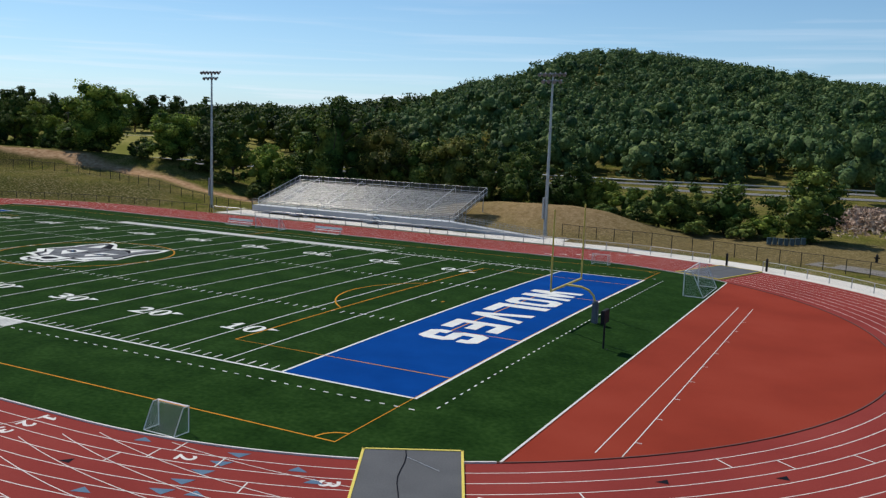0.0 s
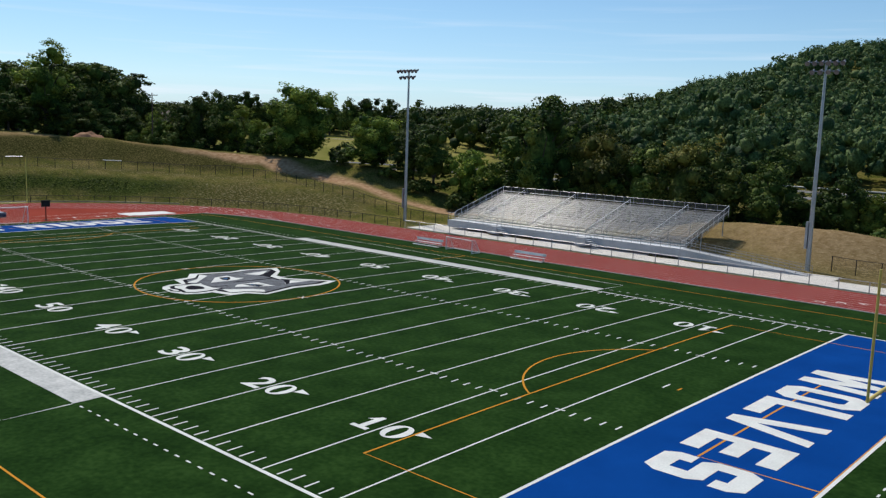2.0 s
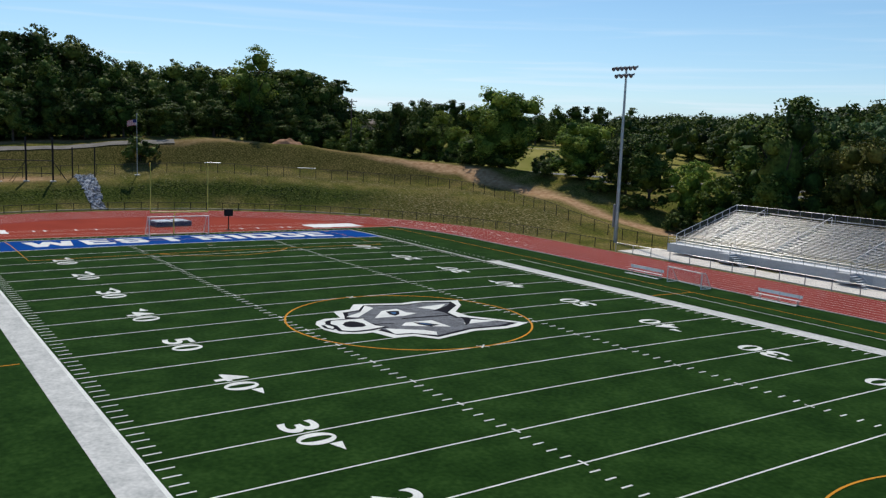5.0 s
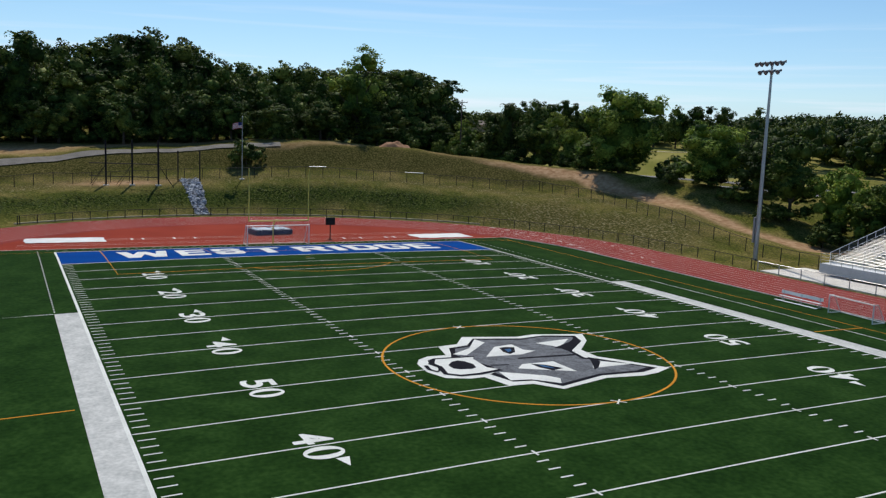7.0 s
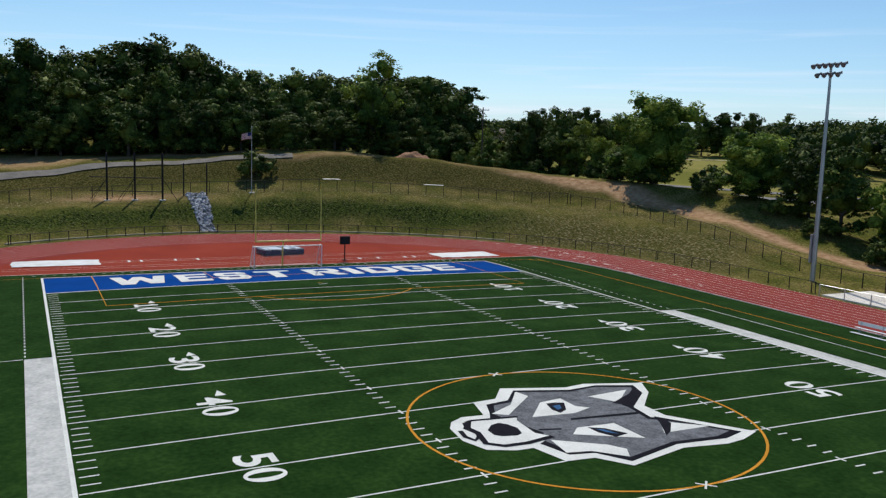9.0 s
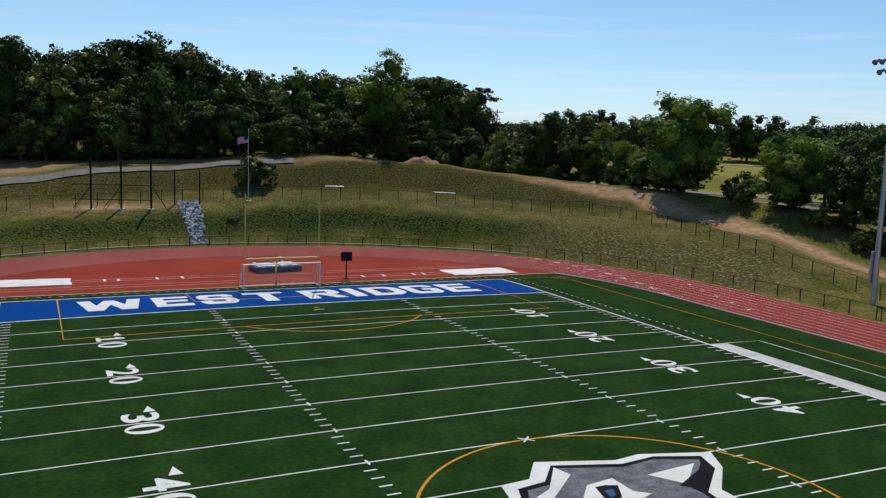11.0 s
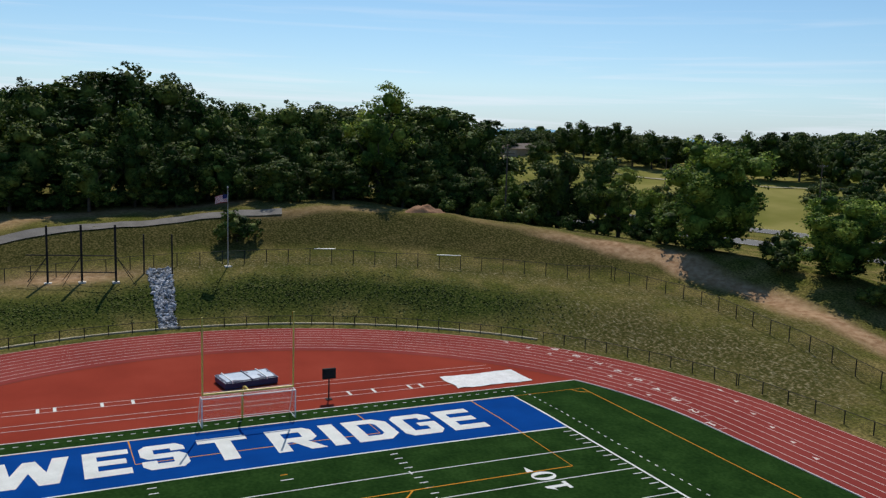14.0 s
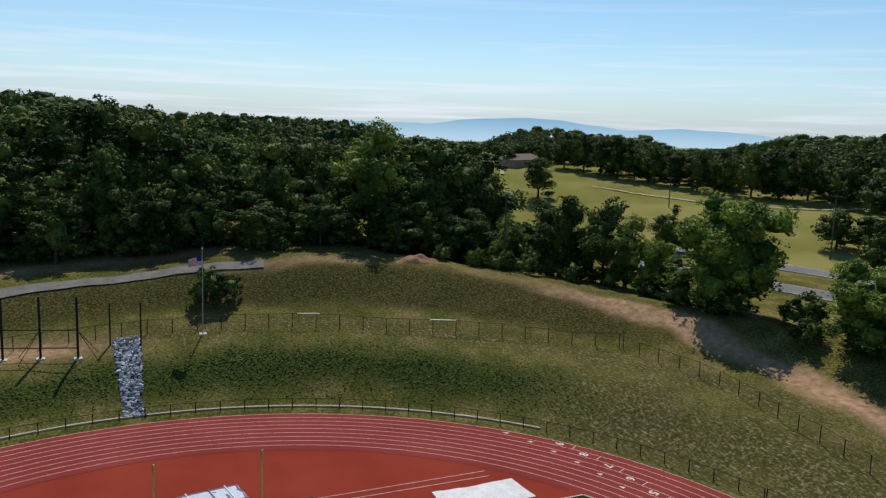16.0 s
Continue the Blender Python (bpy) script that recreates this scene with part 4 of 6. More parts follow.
        bm = bmesh.new()
        ribbon(bm, pts, w, 0.036)
        part("emblem_bar", bm, M_BLACK, FIELD)


build_emblem()


def crown(x, y):
    """How far the turf rises towards its long axis, to shed the rain."""
    k = min(1.0, max(0.0, (61.5 - x) / 5.0 if x > 0 else (57.4 + x) / 9.0))
    return 0.35 * max(0.0, 1 - (y / 33) ** 2) * k * k * (3 - 2 * k)


def raise_crown(ob):
    bm = bmesh.new()
    bm.from_mesh(ob.data)
    for axis, stops in ((1, range(-32, 33, 4)), (0, (-57, -55.5, -54, -52, -50, -48.4, 56.5, 57.5, 58.5, 59.5, 60.5, 61.5))):
        for c in stops:
            lo, hi = min(v.co[axis] for v in bm.verts), max(v.co[axis] for v in bm.verts)
            if lo + 0.05 < c < hi - 0.05:
                co, no = Vector((0, 0, 0)), Vector((0, 0, 0))
                co[axis], no[axis] = c, 1
                bmesh.ops.bisect_plane(bm, geom=bm.verts[:] + bm.edges[:] + bm.faces[:], plane_co=co, plane_no=no)
    bmesh.ops.triangulate(bm, faces=[f for f in bm.faces if len(f.verts) > 4])
    for v in bm.verts:
        v.co.z += crown(v.co.x, v.co.y)
    bm.to_mesh(ob.data)
    bm.free()


for ob in [FIELD, *FIELD.children]:
    raise_crown(ob)


def lane_point(lane, ang, sx):
    """A place on a lane's middle, by the angle round the end of the oval at sx."""
    r = 36.3 + LANE * (lane - 0.5)
    return sx * HALF + r * math.cos(radians(ang)), r * math.sin(radians(ang))


def build_track_marks():
    # edges of the turf in the two half-moons, with their drains
    for x, ye in ((62.47, 30.1), (-57.47, 32.9)):
        bm = bmesh.new()
        seg_line(bm, x, -ye, x, ye, 0.13, 0.01)
        part("turf_edge", bm, M_PAINT, FIELD, "white edging strip")
    for sx, a in ((1, 55), (-1, 63)):
        bm = bmesh.new()
        ribbon(bm, arc(sx * HALF, 0, 36.2, (0 if sx > 0 else 180) - a, (0 if sx > 0 else 180) + a, 60), 0.07, -0.012)
        part("drain_slot", bm, M_BLACKSTEEL, TRACK, "dark drain slot inside the kerb")
    # run-ups
    for x in (65.75, 67.0):
        bm = bmesh.new()
        seg_line(bm, x, -26.4, x, 16.0, 0.055, -0.016)
        part("runway_line", bm, M_PAINT, TRACK)
    bm = bmesh.new()
    for i in range(9):
        y = -24 + i * 4.2
        seg_line(bm, 67.0, y, 67.35, y, 0.07, -0.015)
    part("runway_ticks", bm, M_PAINT, TRACK)
    for x, y0, y1 in ((-60.2, -28, 21), (-61.4, -28, 21), (-64.1, -21, 27), (-65.2, -21, 27)):
        bm = bmesh.new()
        seg_line(bm, x, y0, x, y1, 0.06, -0.016)
        part("runway_line", bm, M_PAINT, TRACK)
    for x, y in ((-64.65, -15.4), (-64.65, -14.1), (-64.65, -10.4), (-64.65, -7.9), (-60.8, 10.5), (-60.8, 12.9), (-60.8, 16.5), (-60.8, 17.7)):
        bm = bmesh.new()
        flat(bm, [(x - 0.6, y - 0.13), (x + 0.6, y - 0.13), (x + 0.6, y + 0.13), (x - 0.6, y + 0.13)], -0.012)
        part("take_off_board", bm, M_WHITE, TRACK)
    # lane numbers and arrowheads at the west curve
    for lane in range(1, 10):
        a = 90 + math.degrees(math.asin(min(0.9, (3.25 * (lane - 1) + 0.3) / (36.3 + LANE * (lane - 0.5)))))
        x, y = lane_point(lane, a, -1)
        letter(str(lane), x, y, 0.62, 0.95, a - 180, -0.014, TRACK, M_PAINT, 0.02, "lane_number")
        bm = bmesh.new()
        p, q = lane_point(lane - 0.5, a - 2.0, -1), lane_point(lane + 0.5, a - 2.0, -1)
        seg_line(bm, *p, *q, 0.06, -0.014)
        part("start_mark", bm, M_PAINT, TRACK)
        b = a + 8 - 0.1 * lane
        if lane > 1:
            p = [lane_point(lane + 0.2, b, -1), lane_point(lane - 0.2, b, -1), lane_point(lane, b + 0.8, -1)]
            bm = bmesh.new()
            flat(bm, p, -0.014)
            part("arrow_mark", bm, M_PAINT, TRACK)
        if 3 <= lane <= 8:
            x = -35.5 - 3.3 * (lane - 3.6)
            y = 36.3 + LANE * (lane - 0.5)
            bm = bmesh.new()
            flat(bm, [(x + 0.3, y - 0.2), (x + 0.3, y + 0.2), (x - 0.3, y)], -0.014)
            part("arrow_mark", bm, M_PAINT, TRACK)
    # far straight, before the gate
    for lane in range(2, 9):
        x, y = 36.0 + 1.6 * lane, 36.3 + LANE * (lane - 0.5)
        letter(str(lane), x, y, 0.6, 0.95, 90, -0.014, TRACK, M_PAINT, 0.02, "lane_number")
    # start area of the near straight
    for lane in range(1, 10):
        y = -36.3 - LANE * (lane - 0.5)
        if lane < 9:
            letter(str(lane), 41.3 - 0.15 * lane, y, 0.62, 0.95, -90, -0.014, TRACK, M_PAINT, 0.02, "lane_number")
        x = 52.0
        s = math.degrees(math.asin((x - HALF) / (36.3 + LANE * (lane - 0.5))))
        px, py = lane_point(lane, -90 + s, 1)
        bm = bmesh.new()
        flat(bm, [(px - 0.5, py - 0.1), (px + 0.35, py - 0.32), (px + 0.5, py + 0.35)], -0.013)
        part("relay_mark", bm, M_BLUEMARK, TRACK, "blue relay zone mark")
    for lane, a in ((1, -82), (3, -68), (5, -74), (6, -80), (2, -69.5)):
        px, py = lane_point(lane, a, 1)
        bm = bmesh.new()
        flat(bm, [(px - 0.45, py - 0.3), (px + 0.4, py), (px - 0.3, py + 0.3)], -0.013)
        part("relay_mark", bm, M_BLUEMARK, TRACK, "blue relay zone mark")
    for lane, a in ((2, -77.5), (3, -67.2), (4, -58), (5, -50)):
        px, py = lane_point(lane, a, 1)
        letter(str(lane), px, py, 0.62, 0.95, a, -0.014, TRACK, M_PAINT, 0.02, "lane_number")
    for r0, a0, r1, a1 in ((36.6, -92, 46.0, -97), (37.0, -86, 42.0, -64), (38.0, -88, 43.2, -66), (39.3, -90, 44.0, -68), (40.4, -92, 45.2, -70), (36.6, -80, 40.4, -60), (41.5, -95, 46.0, -74)):
        bm = bmesh.new()
        n = 14
        ribbon(bm, [(HALF + (r0 + (r1 - r0) * i / n) * math.cos(radians(a0 + (a1 - a0) * i / n)), (r0 + (r1 - r0) * i / n) * math.sin(radians(a0 + (a1 - a0) * i / n))) for i in range(n + 1)], 0.045, -0.012)
        part("cut_in_line", bm, M_PAINT, TRACK)
    for lane, a in ((2, -80), (2, -75), (3, -64), (4, -72), (1, -79), (3, -82), (4, -52), (2, -40), (3, -36), (4, -30)):
        p, q = lane_point(lane - 0.5, a, 1), lane_point(lane + 0.5, a, 1)
        bm = bmesh.new()
        seg_line(bm, *p, *q, 0.07, -0.012)
        part("start_mark", bm, M_PAINT, TRACK)
    for lane, a in ((3, -46), (4, -38), (5, -28), (6, -60), (4, -84)):
        px, py = lane_point(lane, a, 1)
        bm = bmesh.new()
        flat(bm, [(px - 0.3, py - 0.25), (px + 0.3, py - 0.2), (px + 0.1, py + 0.3)], -0.013)
        part("exchange_mark", bm, M_BLACK, TRACK, "dark exchange zone mark")


build_track_marks()


# ---- bleachers ----
def quad_uv(bm, pts, uvs):
    layer = bm.loops.layers.uv.verify()
    f = bm.faces.new([bm.verts.new(p) for p in pts])
    for lp, uv in zip(f.loops, uvs):
        lp[layer].uv = uv


def build_bleachers():
    X0, X1, Y0, Y1, DECK = -21.0, 17.5, 52.5, 66.0, 1.3
    ROWS_N, RISE = 16, 0.225
    RUN = (Y1 - Y0 - 1.6) / ROWS_N
    st = empty("bleachers", pose(0, 0, 0), "long aluminium grandstand with open bench rows and railings", "bleachers")
    bm = bmesh.new()
    box(bm, X0, X1, Y0, Y0 + 1.6, DECK - 0.06, DECK)
    part("front_walkway", bm, M_ALU, st)
    bm = bmesh.new()
    box(bm, X0, X1, Y0 - 0.04, Y0, 0.25, DECK + 0.02)
    part("fascia", bm, M_FASCIA, st, "smooth pale metal front skirt")
    aisles = [X0 + 5.0, X0 + 14.5, X0 + 24.0, X0 + 33.0]
    for r in range(ROWS_N):
        y, z = Y0 + 1.6 + r * RUN, DECK + (r + 1) * RISE
        bm = bmesh.new()
        box(bm, X0, X1, y, y + RUN - 0.28, z - 0.05, z - 0.0)
        part("footboard", bm, M_PLANK, st)
        bm = bmesh.new()
        box(bm, X0, X1, y - 0.02, y - 0.005, z - RISE + 0.02, z - 0.11)
        part("riser", bm, M_ALU, st)
        edges = [X0] + [e for a in aisles for e in (a - 0.7, a + 0.7)] + [X1]
        for a, b in zip(edges[::2], edges[1::2]):
            bm = bmesh.new()
            box(bm, a, b, y + RUN - 0.27, y + RUN + 0.0, z + 0.38, z + 0.43)
            part("seat_plank", bm, M_PLANK, st)
        for a in aisles:
            bm = bmesh.new()
            box(bm, a - 0.62, a + 0.62, y + RUN - 0.36, y + RUN + 0.0, z + 0.10, z + 0.15)
            part("aisle_step", bm, M_PLANK, st)
    top = DECK + ROWS_N * RISE
    # railings
    bm = bmesh.new()
    for z in (top + 0.45, top + 1.15):
        tube(bm, (X0, Y1, z), (X1, Y1, z), 0.022, 6)
    n = 24
    for i in range(n + 1):
        x = X0 + (X1 - X0) * i / n
        tube(bm, (x, Y1, top - 0.4), (x, Y1, top + 1.15), 0.022, 6)
    part("back_rail", bm, M_STEEL, st)
    bm = bmesh.new()
    quad_uv(bm, [(X0, Y1 + 0.05, top - 0.1), (X1, Y1 + 0.05, top - 0.1), (X1, Y1 + 0.05, top + 1.12), (X0, Y1 + 0.05, top + 1.12)], [(0, 0), (X1 - X0, 0), (X1 - X0, 1.2), (0, 1.2)])
    part("back_screen", bm, M_SCREEN, st, "black chain-link screen")
    for x in (X0, X1):
        bm = bmesh.new()
        for dz in (0.45, 1.15):
            tube(bm, (x, Y0 + 1.6, DECK + dz), (x, Y1, top + dz), 0.03, 6)
        for i in range(9):
            y = Y0 + 1.6 + (Y1 - Y0 - 1.6) * i / 8
            z = DECK + (top - DECK) * i / 8
            tube(bm, (x, y, z - 0.2), (x, y, z + 1.15), 0.03, 6)
        part("side_rail", bm, M_ALU, st)
        bm = bmesh.new()
        quad_uv(bm, [(x, Y0 + 1.6, DECK), (x, Y1, top), (x, Y1, top + 1.12), (x, Y0 + 1.6, DECK + 1.12)], [(0, 0), (12, 0), (12, 1.1), (0, 1.1)])
        part("side_screen", bm, M_SCREEN, st, "black chain-link screen")
    bm = bmesh.new()
    for dz in (0.4, 0.75, 1.1):
        tube(bm, (X0, Y0 + 0.05, DECK + dz), (X1, Y0 + 0.05, DECK + dz), 0.022, 6)
    for i in range(29):
        x = X0 + (X1 - X0) * i / 28
        tube(bm, (x, Y0 + 0.05, DECK), (x, Y0 + 0.05, DECK + 1.1), 0.025, 6)
    part("front_rail", bm, M_RAIL, st)
    for a in aisles:
        bm = bmesh.new()
        tube(bm, (a, Y0 + 2.4, DECK + 1.3), (a, Y1 - 0.8, top + 0.95), 0.03, 6)
        for i in range(7):
            f = i / 6
            y = Y0 + 2.4 + (Y1 - 3.2 - Y0) * f
            z = DECK + 0.2 + (top - DECK - 0.4) * f
            tube(bm, (a, y, z), (a, y, z + 1.0), 0.022, 6)
        part("aisle_rail", bm, M_ALU, st)
    # under-structure
    for i in range(9):
        x = X0 + 0.5 + (X1 - X0 - 1.0) * i / 8
        bm = bmesh.new()
        tube(bm, (x, Y0 + 1.0, 0), (x, Y0 + 1.0, DECK - 0.06), 0.06, 6)
        tube(bm, (x, Y1 - 0.3, 0), (x, Y1 - 0.3, top - 0.1), 0.07, 6)
        tube(bm, (x, (Y0 + Y1) / 2, 0), (x, (Y0 + Y1) / 2, (DECK + top) / 2 - 0.3), 0.07, 6)
        tube(bm, (x, Y0 + 1.0, DECK - 0.15), (x, Y1 - 0.3, top - 0.35), 0.07, 6)
        tube(bm, (x, Y0 + 1.0, 0.2), (x, Y1 - 0.3, top - 0.6), 0.04, 6)
        part("frame", bm, M_STEEL, st)
    # stairs and the ramp
    for sx in (-10.5, 4.5):
        bm = bmesh.new()
        box(bm, sx - 1.6, sx, Y0 - 1.3, Y0 - 0.05, 0.25, DECK)
        landing = part("landing", bm, M_FASCIA, st)
        for i in range(6):
            bm = bmesh.new()
            box(bm, sx + i * 0.3, sx + i * 0.3 + 0.32, Y0 - 1.3, Y0 - 0.05, DECK - (i + 1) * 0.2 - 0.05, DECK - (i + 1) * 0.2)
            part("step", bm, M_ALU, landing)
        for yy in (Y0 - 1.3, Y0 - 0.1):
            bm = bmesh.new()
            tube(bm, (sx, yy, DECK + 0.95), (sx + 1.8, yy, 0.95), 0.022, 6)
            tube(bm, (sx + 1.8, yy, 0), (sx + 1.8, yy, 0.95), 0.022, 6)
            tube(bm, (sx, yy, DECK), (sx, yy, DECK + 0.95), 0.022, 6)
            part("stair_rail", bm, M_STEEL, st)
        bm = bmesh.new()
        tube(bm, (sx - 1.6, Y0 - 1.3, DECK + 0.95), (sx, Y0 - 1.3, DECK + 0.95), 0.022, 6)
        tube(bm, (sx - 1.6, Y0 - 1.3, DECK), (sx - 1.6, Y0 - 1.3, DECK + 0.95), 0.022, 6)
        part("landing_rail", bm, M_STEEL, st)
    bm = bmesh.new()
    for yy in (Y0, Y0 + 1.5):
        v = [bm.verts.new(p) for p in ((X1, yy, 0.0), (X1 + 15.5, yy, 0.0), (X1 + 15.5, yy, 0.06), (X1, yy, DECK))]
        bm.faces.new(v)
    bm.verts.ensure_lookup_table()
    w = bm.verts
    bm.faces.new((w[3], w[2], w[6], w[7]))
    part("ramp", bm, M_FASCIA, st, "long sloping metal access ramp")
    for yy in (Y0, Y0 + 1.5):
        bm = bmesh.new()
        for dz in (0.35, 0.7, 1.05):
            tube(bm, (X1, yy, DECK + dz), (X1 + 15.5, yy, dz), 0.022, 6)
        for i in range(13):
            x = X1 + 15.5 * i / 12
            z = DECK * (1 - i / 12)
            tube(bm, (x, yy, z), (x, yy, z + 1.05), 0.022, 6)
        part("ramp_rail", bm, M_RAIL, st)
    bm = bmesh.new()
    box(bm, -25, 36, 47.6, 55.0, -0.25, 0.01)
    thing("pavement", bm, M_CONCRETE, "pale concrete walk in front of the bleachers", "pavement", kind="structure")


build_bleachers()


# ---- light poles ----
def light_pole(x, y, z, h):
    p = empty("light_pole", pose(x, y, z), "tall galvanised stadium light pole with two rows of floodlights", "light pole", "stadium light poles")
    bm = bmesh.new()
    tube(bm, (0, 0, -0.4), (0, 0, h * 0.5), 0.30, 14, 0.22)
    tube(bm, (0, 0, h * 0.5), (0, 0, h), 0.22, 14, 0.13)
    part("pole", bm, M_STEEL, p)
    bm = bmesh.new()
    box(bm, -0.55, -0.25, -0.3, 0.3, 2.2, 5.4, 0.03)
    part("control_box", bm, M_STEEL, p, "grey metal control cabinet")
    for z, n, w in ((h - 0.15, 6, 2.1), (h - 1.15, 4, 1.5)):
        bm = bmesh.new()
        box(bm, -w, w, -0.06, 0.06, z - 0.06, z + 0.06)
        arm = part("cross_arm", bm, M_STEEL, p)
        for i in range(n):
            xx = -w + 0.15 + (2 * w - 0.3) * i / (n - 1)
            bm = bmesh.new()
            tube(bm, (xx, -0.1, z + 0.05), (xx, -0.55, z - 0.2), 0.12, 10, 0.30)
            tube(bm, (xx, 0.12, z + 0.18), (xx, -0.1, z + 0.05), 0.10, 8, 0.12)
            part("floodlight", bm, M_RAIL, arm)
    return p


light_pole(-31.7, 54.0, -0.1, 24.3)
light_pole(31.2, 57.7, 0.3, 23.9)


# ---- goals ----
def goal_post(side):
    g = empty("goal_post", pose(side * 54.86, 0, 0, 0, 0, 0 if side > 0 else 180), "yellow gooseneck football goal post" + (" with a padded base" if side > 0 else " with a bare base"), "goal post", "goal posts")
    bm = bmesh.new()
    bent(bm, [(2.45, 0, 0), (2.45, 0, 1.2), (2.42, 0, 1.9), (2.25, 0, 2.45), (1.85, 0, 2.85), (1.25, 0, 3.04), (0.5, 0, 3.08), (0.05, 0, 3.08)], 0.085, 12)
    part("gooseneck", bm, M_YELLOW, g)
    if side > 0:
        bm = bmesh.new()
        box(bm, 2.22, 2.68, -0.23, 0.23, 0.02, 2.05, 0.09)
        part("pad", bm, M_DARKPAD, g, "dark grey vinyl pad round the base")
    bm = bmesh.new()
    tube(bm, (0, -3.62, 3.1), (0, 3.62, 3.1), 0.09, 12)
    part("crossbar", bm, M_YELLOW, g)
    for y in (-3.62, 3.62):
        bm = bmesh.new()
        tube(bm, (0, y, 3.02), (0, y, 9.3), 0.065, 10)
        up = part("upright", bm, M_YELLOW, g)
        bm = bmesh.new()
        box(bm, -0.015, 0.015, y, y + 0.1, 8.7, 9.3)
        part("wind_ribbon", bm, M_ORANGE, up)


goal_post(1)
goal_post(-1)


def soccer_goal(m, w, h, d, label):
    """Opening in the local yz plane, facing +x, w wide and h high, with its net hung behind."""
    g = empty("soccer_goal", m, label, "soccer goal", "soccer goals")
    r = 0.05 if w > 3 else 0.03
    bm = bmesh.new()
    bent(bm, [(0, -w / 2, 0), (0, -w / 2, h * 0.5), (0, -w / 2, h)], r)
    bent(bm, [(0, w / 2, 0), (0, w / 2, h * 0.5), (0, w / 2, h)], r)
    tube(bm, (0, -w / 2 - r, h), (0, w / 2 + r, h), r)
    part("front_frame", bm, M_WHITEPAINT, g)
    top = d * 0.35
    bm = bmesh.new()
    for y in (-w / 2, w / 2):
        bent(bm, [(0, y, h), (-top, y, h), (-top - 0.1, y, h - 0.15), (-d, y, 0.05)], r * 0.7)
        tube(bm, (0, y, 0.04), (-d, y, 0.04), r * 0.7)
    tube(bm, (-d, -w / 2, 0.04), (-d, w / 2, 0.04), r * 0.7)
    part("back_frame", bm, M_WHITEPAINT, g)
    bm = bmesh.new()
    k = math.hypot(d - top, h)
    quad_uv(bm, [(-top, -w / 2, h), (-top, w / 2, h), (-d, w / 2, 0.05), (-d, -w / 2, 0.05)], [(0, 0), (w, 0), (w, k), (0, k)])
    quad_uv(bm, [(0, -w / 2, h), (0, w / 2, h), (-top, w / 2, h), (-top, -w / 2, h)], [(0, 0), (w, 0), (w, top), (0, top)])
    for y in (-w / 2, w / 2):
        quad_uv(bm, [(0, y, 0.05), (0, y, h), (-top, y, h), (-d, y, 0.05)], [(0, 0), (0, h), (top, h), (d, 0)])
    part("net", bm, M_NET, g, "white cord net")
    return g


soccer_goal(pose(-55.9, 0.3, 0, 0, 0, 0), 7.6, 2.4, 1.9, "white full-size soccer goal with net by the end zone")
soccer_goal(pose(60.25, 22.1, 0, 0, 0, 180), 7.1, 2.44, 1.9, "white full-size soccer goal turned aside beside the track")
soccer_goal(pose(47.3, -34.7, 0, 0, 0, 90), 1.95, 1.3, 0.95, "small white practice goal on the turf edge")
soccer_goal(pose(47.4, 33.2, 0, 0, 0, -90), 1.9, 1.25, 1.2, "small white practice goal on the turf edge")
soccer_goal(pose(-3.0, 34.3, 0, 0, 0, -95), 4.6, 1.6, 1.4, "white soccer goal with net on the turf edge")


# ---- play clocks ----
def play_clock(x, y, turn):
    p = empty("play_clock", pose(x, y, 0, 0, 0, turn), "black play clock on a single post beside the end zone", "play clock", "play clocks")
    bm = bmesh.new()
    tube(bm, (0, 0, 0), (0, 0, 2.3), 0.07, 10)
    part("post", bm, M_BLACKSTEEL, p)
    bm = bmesh.new()
    box(bm, -0.13, 0.13, -0.6, 0.6, 1.9, 2.85, 0.02)
    part("clock_face", bm, M_BLACKSTEEL, p)
    bm = bmesh.new()
    box(bm, -0.28, 0.28, -0.28, 0.28, 0, 0.05, 0.02)
    part("base_plate", bm, M_BLACKSTEEL, p)


play_clock(60.1, -6.75, 180)
play_clock(-59.7, 8.2, 0)


# ---- benches ----
def bench(x, y):
    b = empty("team_bench", pose(x, y, 0), "long aluminium team bench with a backrest", "bench", "team benches")
    for name, y0, y1, z0, z1 in (("seat", -0.2, 0.12, 0.44, 0.48), ("backrest", 0.2, 0.24, 0.65, 0.95), ("footboard", -0.75, -0.45, 0.08, 0.11)):
        bm = bmesh.new()
        box(bm, -2.3, 2.3, y0, y1, z0, z1, 0.008)
        part(name, bm, M_ALU, b)
    for x0 in (-2.0, 0, 2.0):
        bm = bmesh.new()
        tube(bm, (x0, -0.7, 0.05), (x0, 0.3, 0.05), 0.03, 6)
        tube(bm, (x0, 0, 0.05), (x0, 0, 0.44), 0.03, 6)
        tube(bm, (x0, 0.15, 0.05), (x0, 0.22, 0.95), 0.03, 6)
        part("leg", bm, M_STEEL, b)


bench(-8.9, 35.2)
bench(6.6, 35.9)


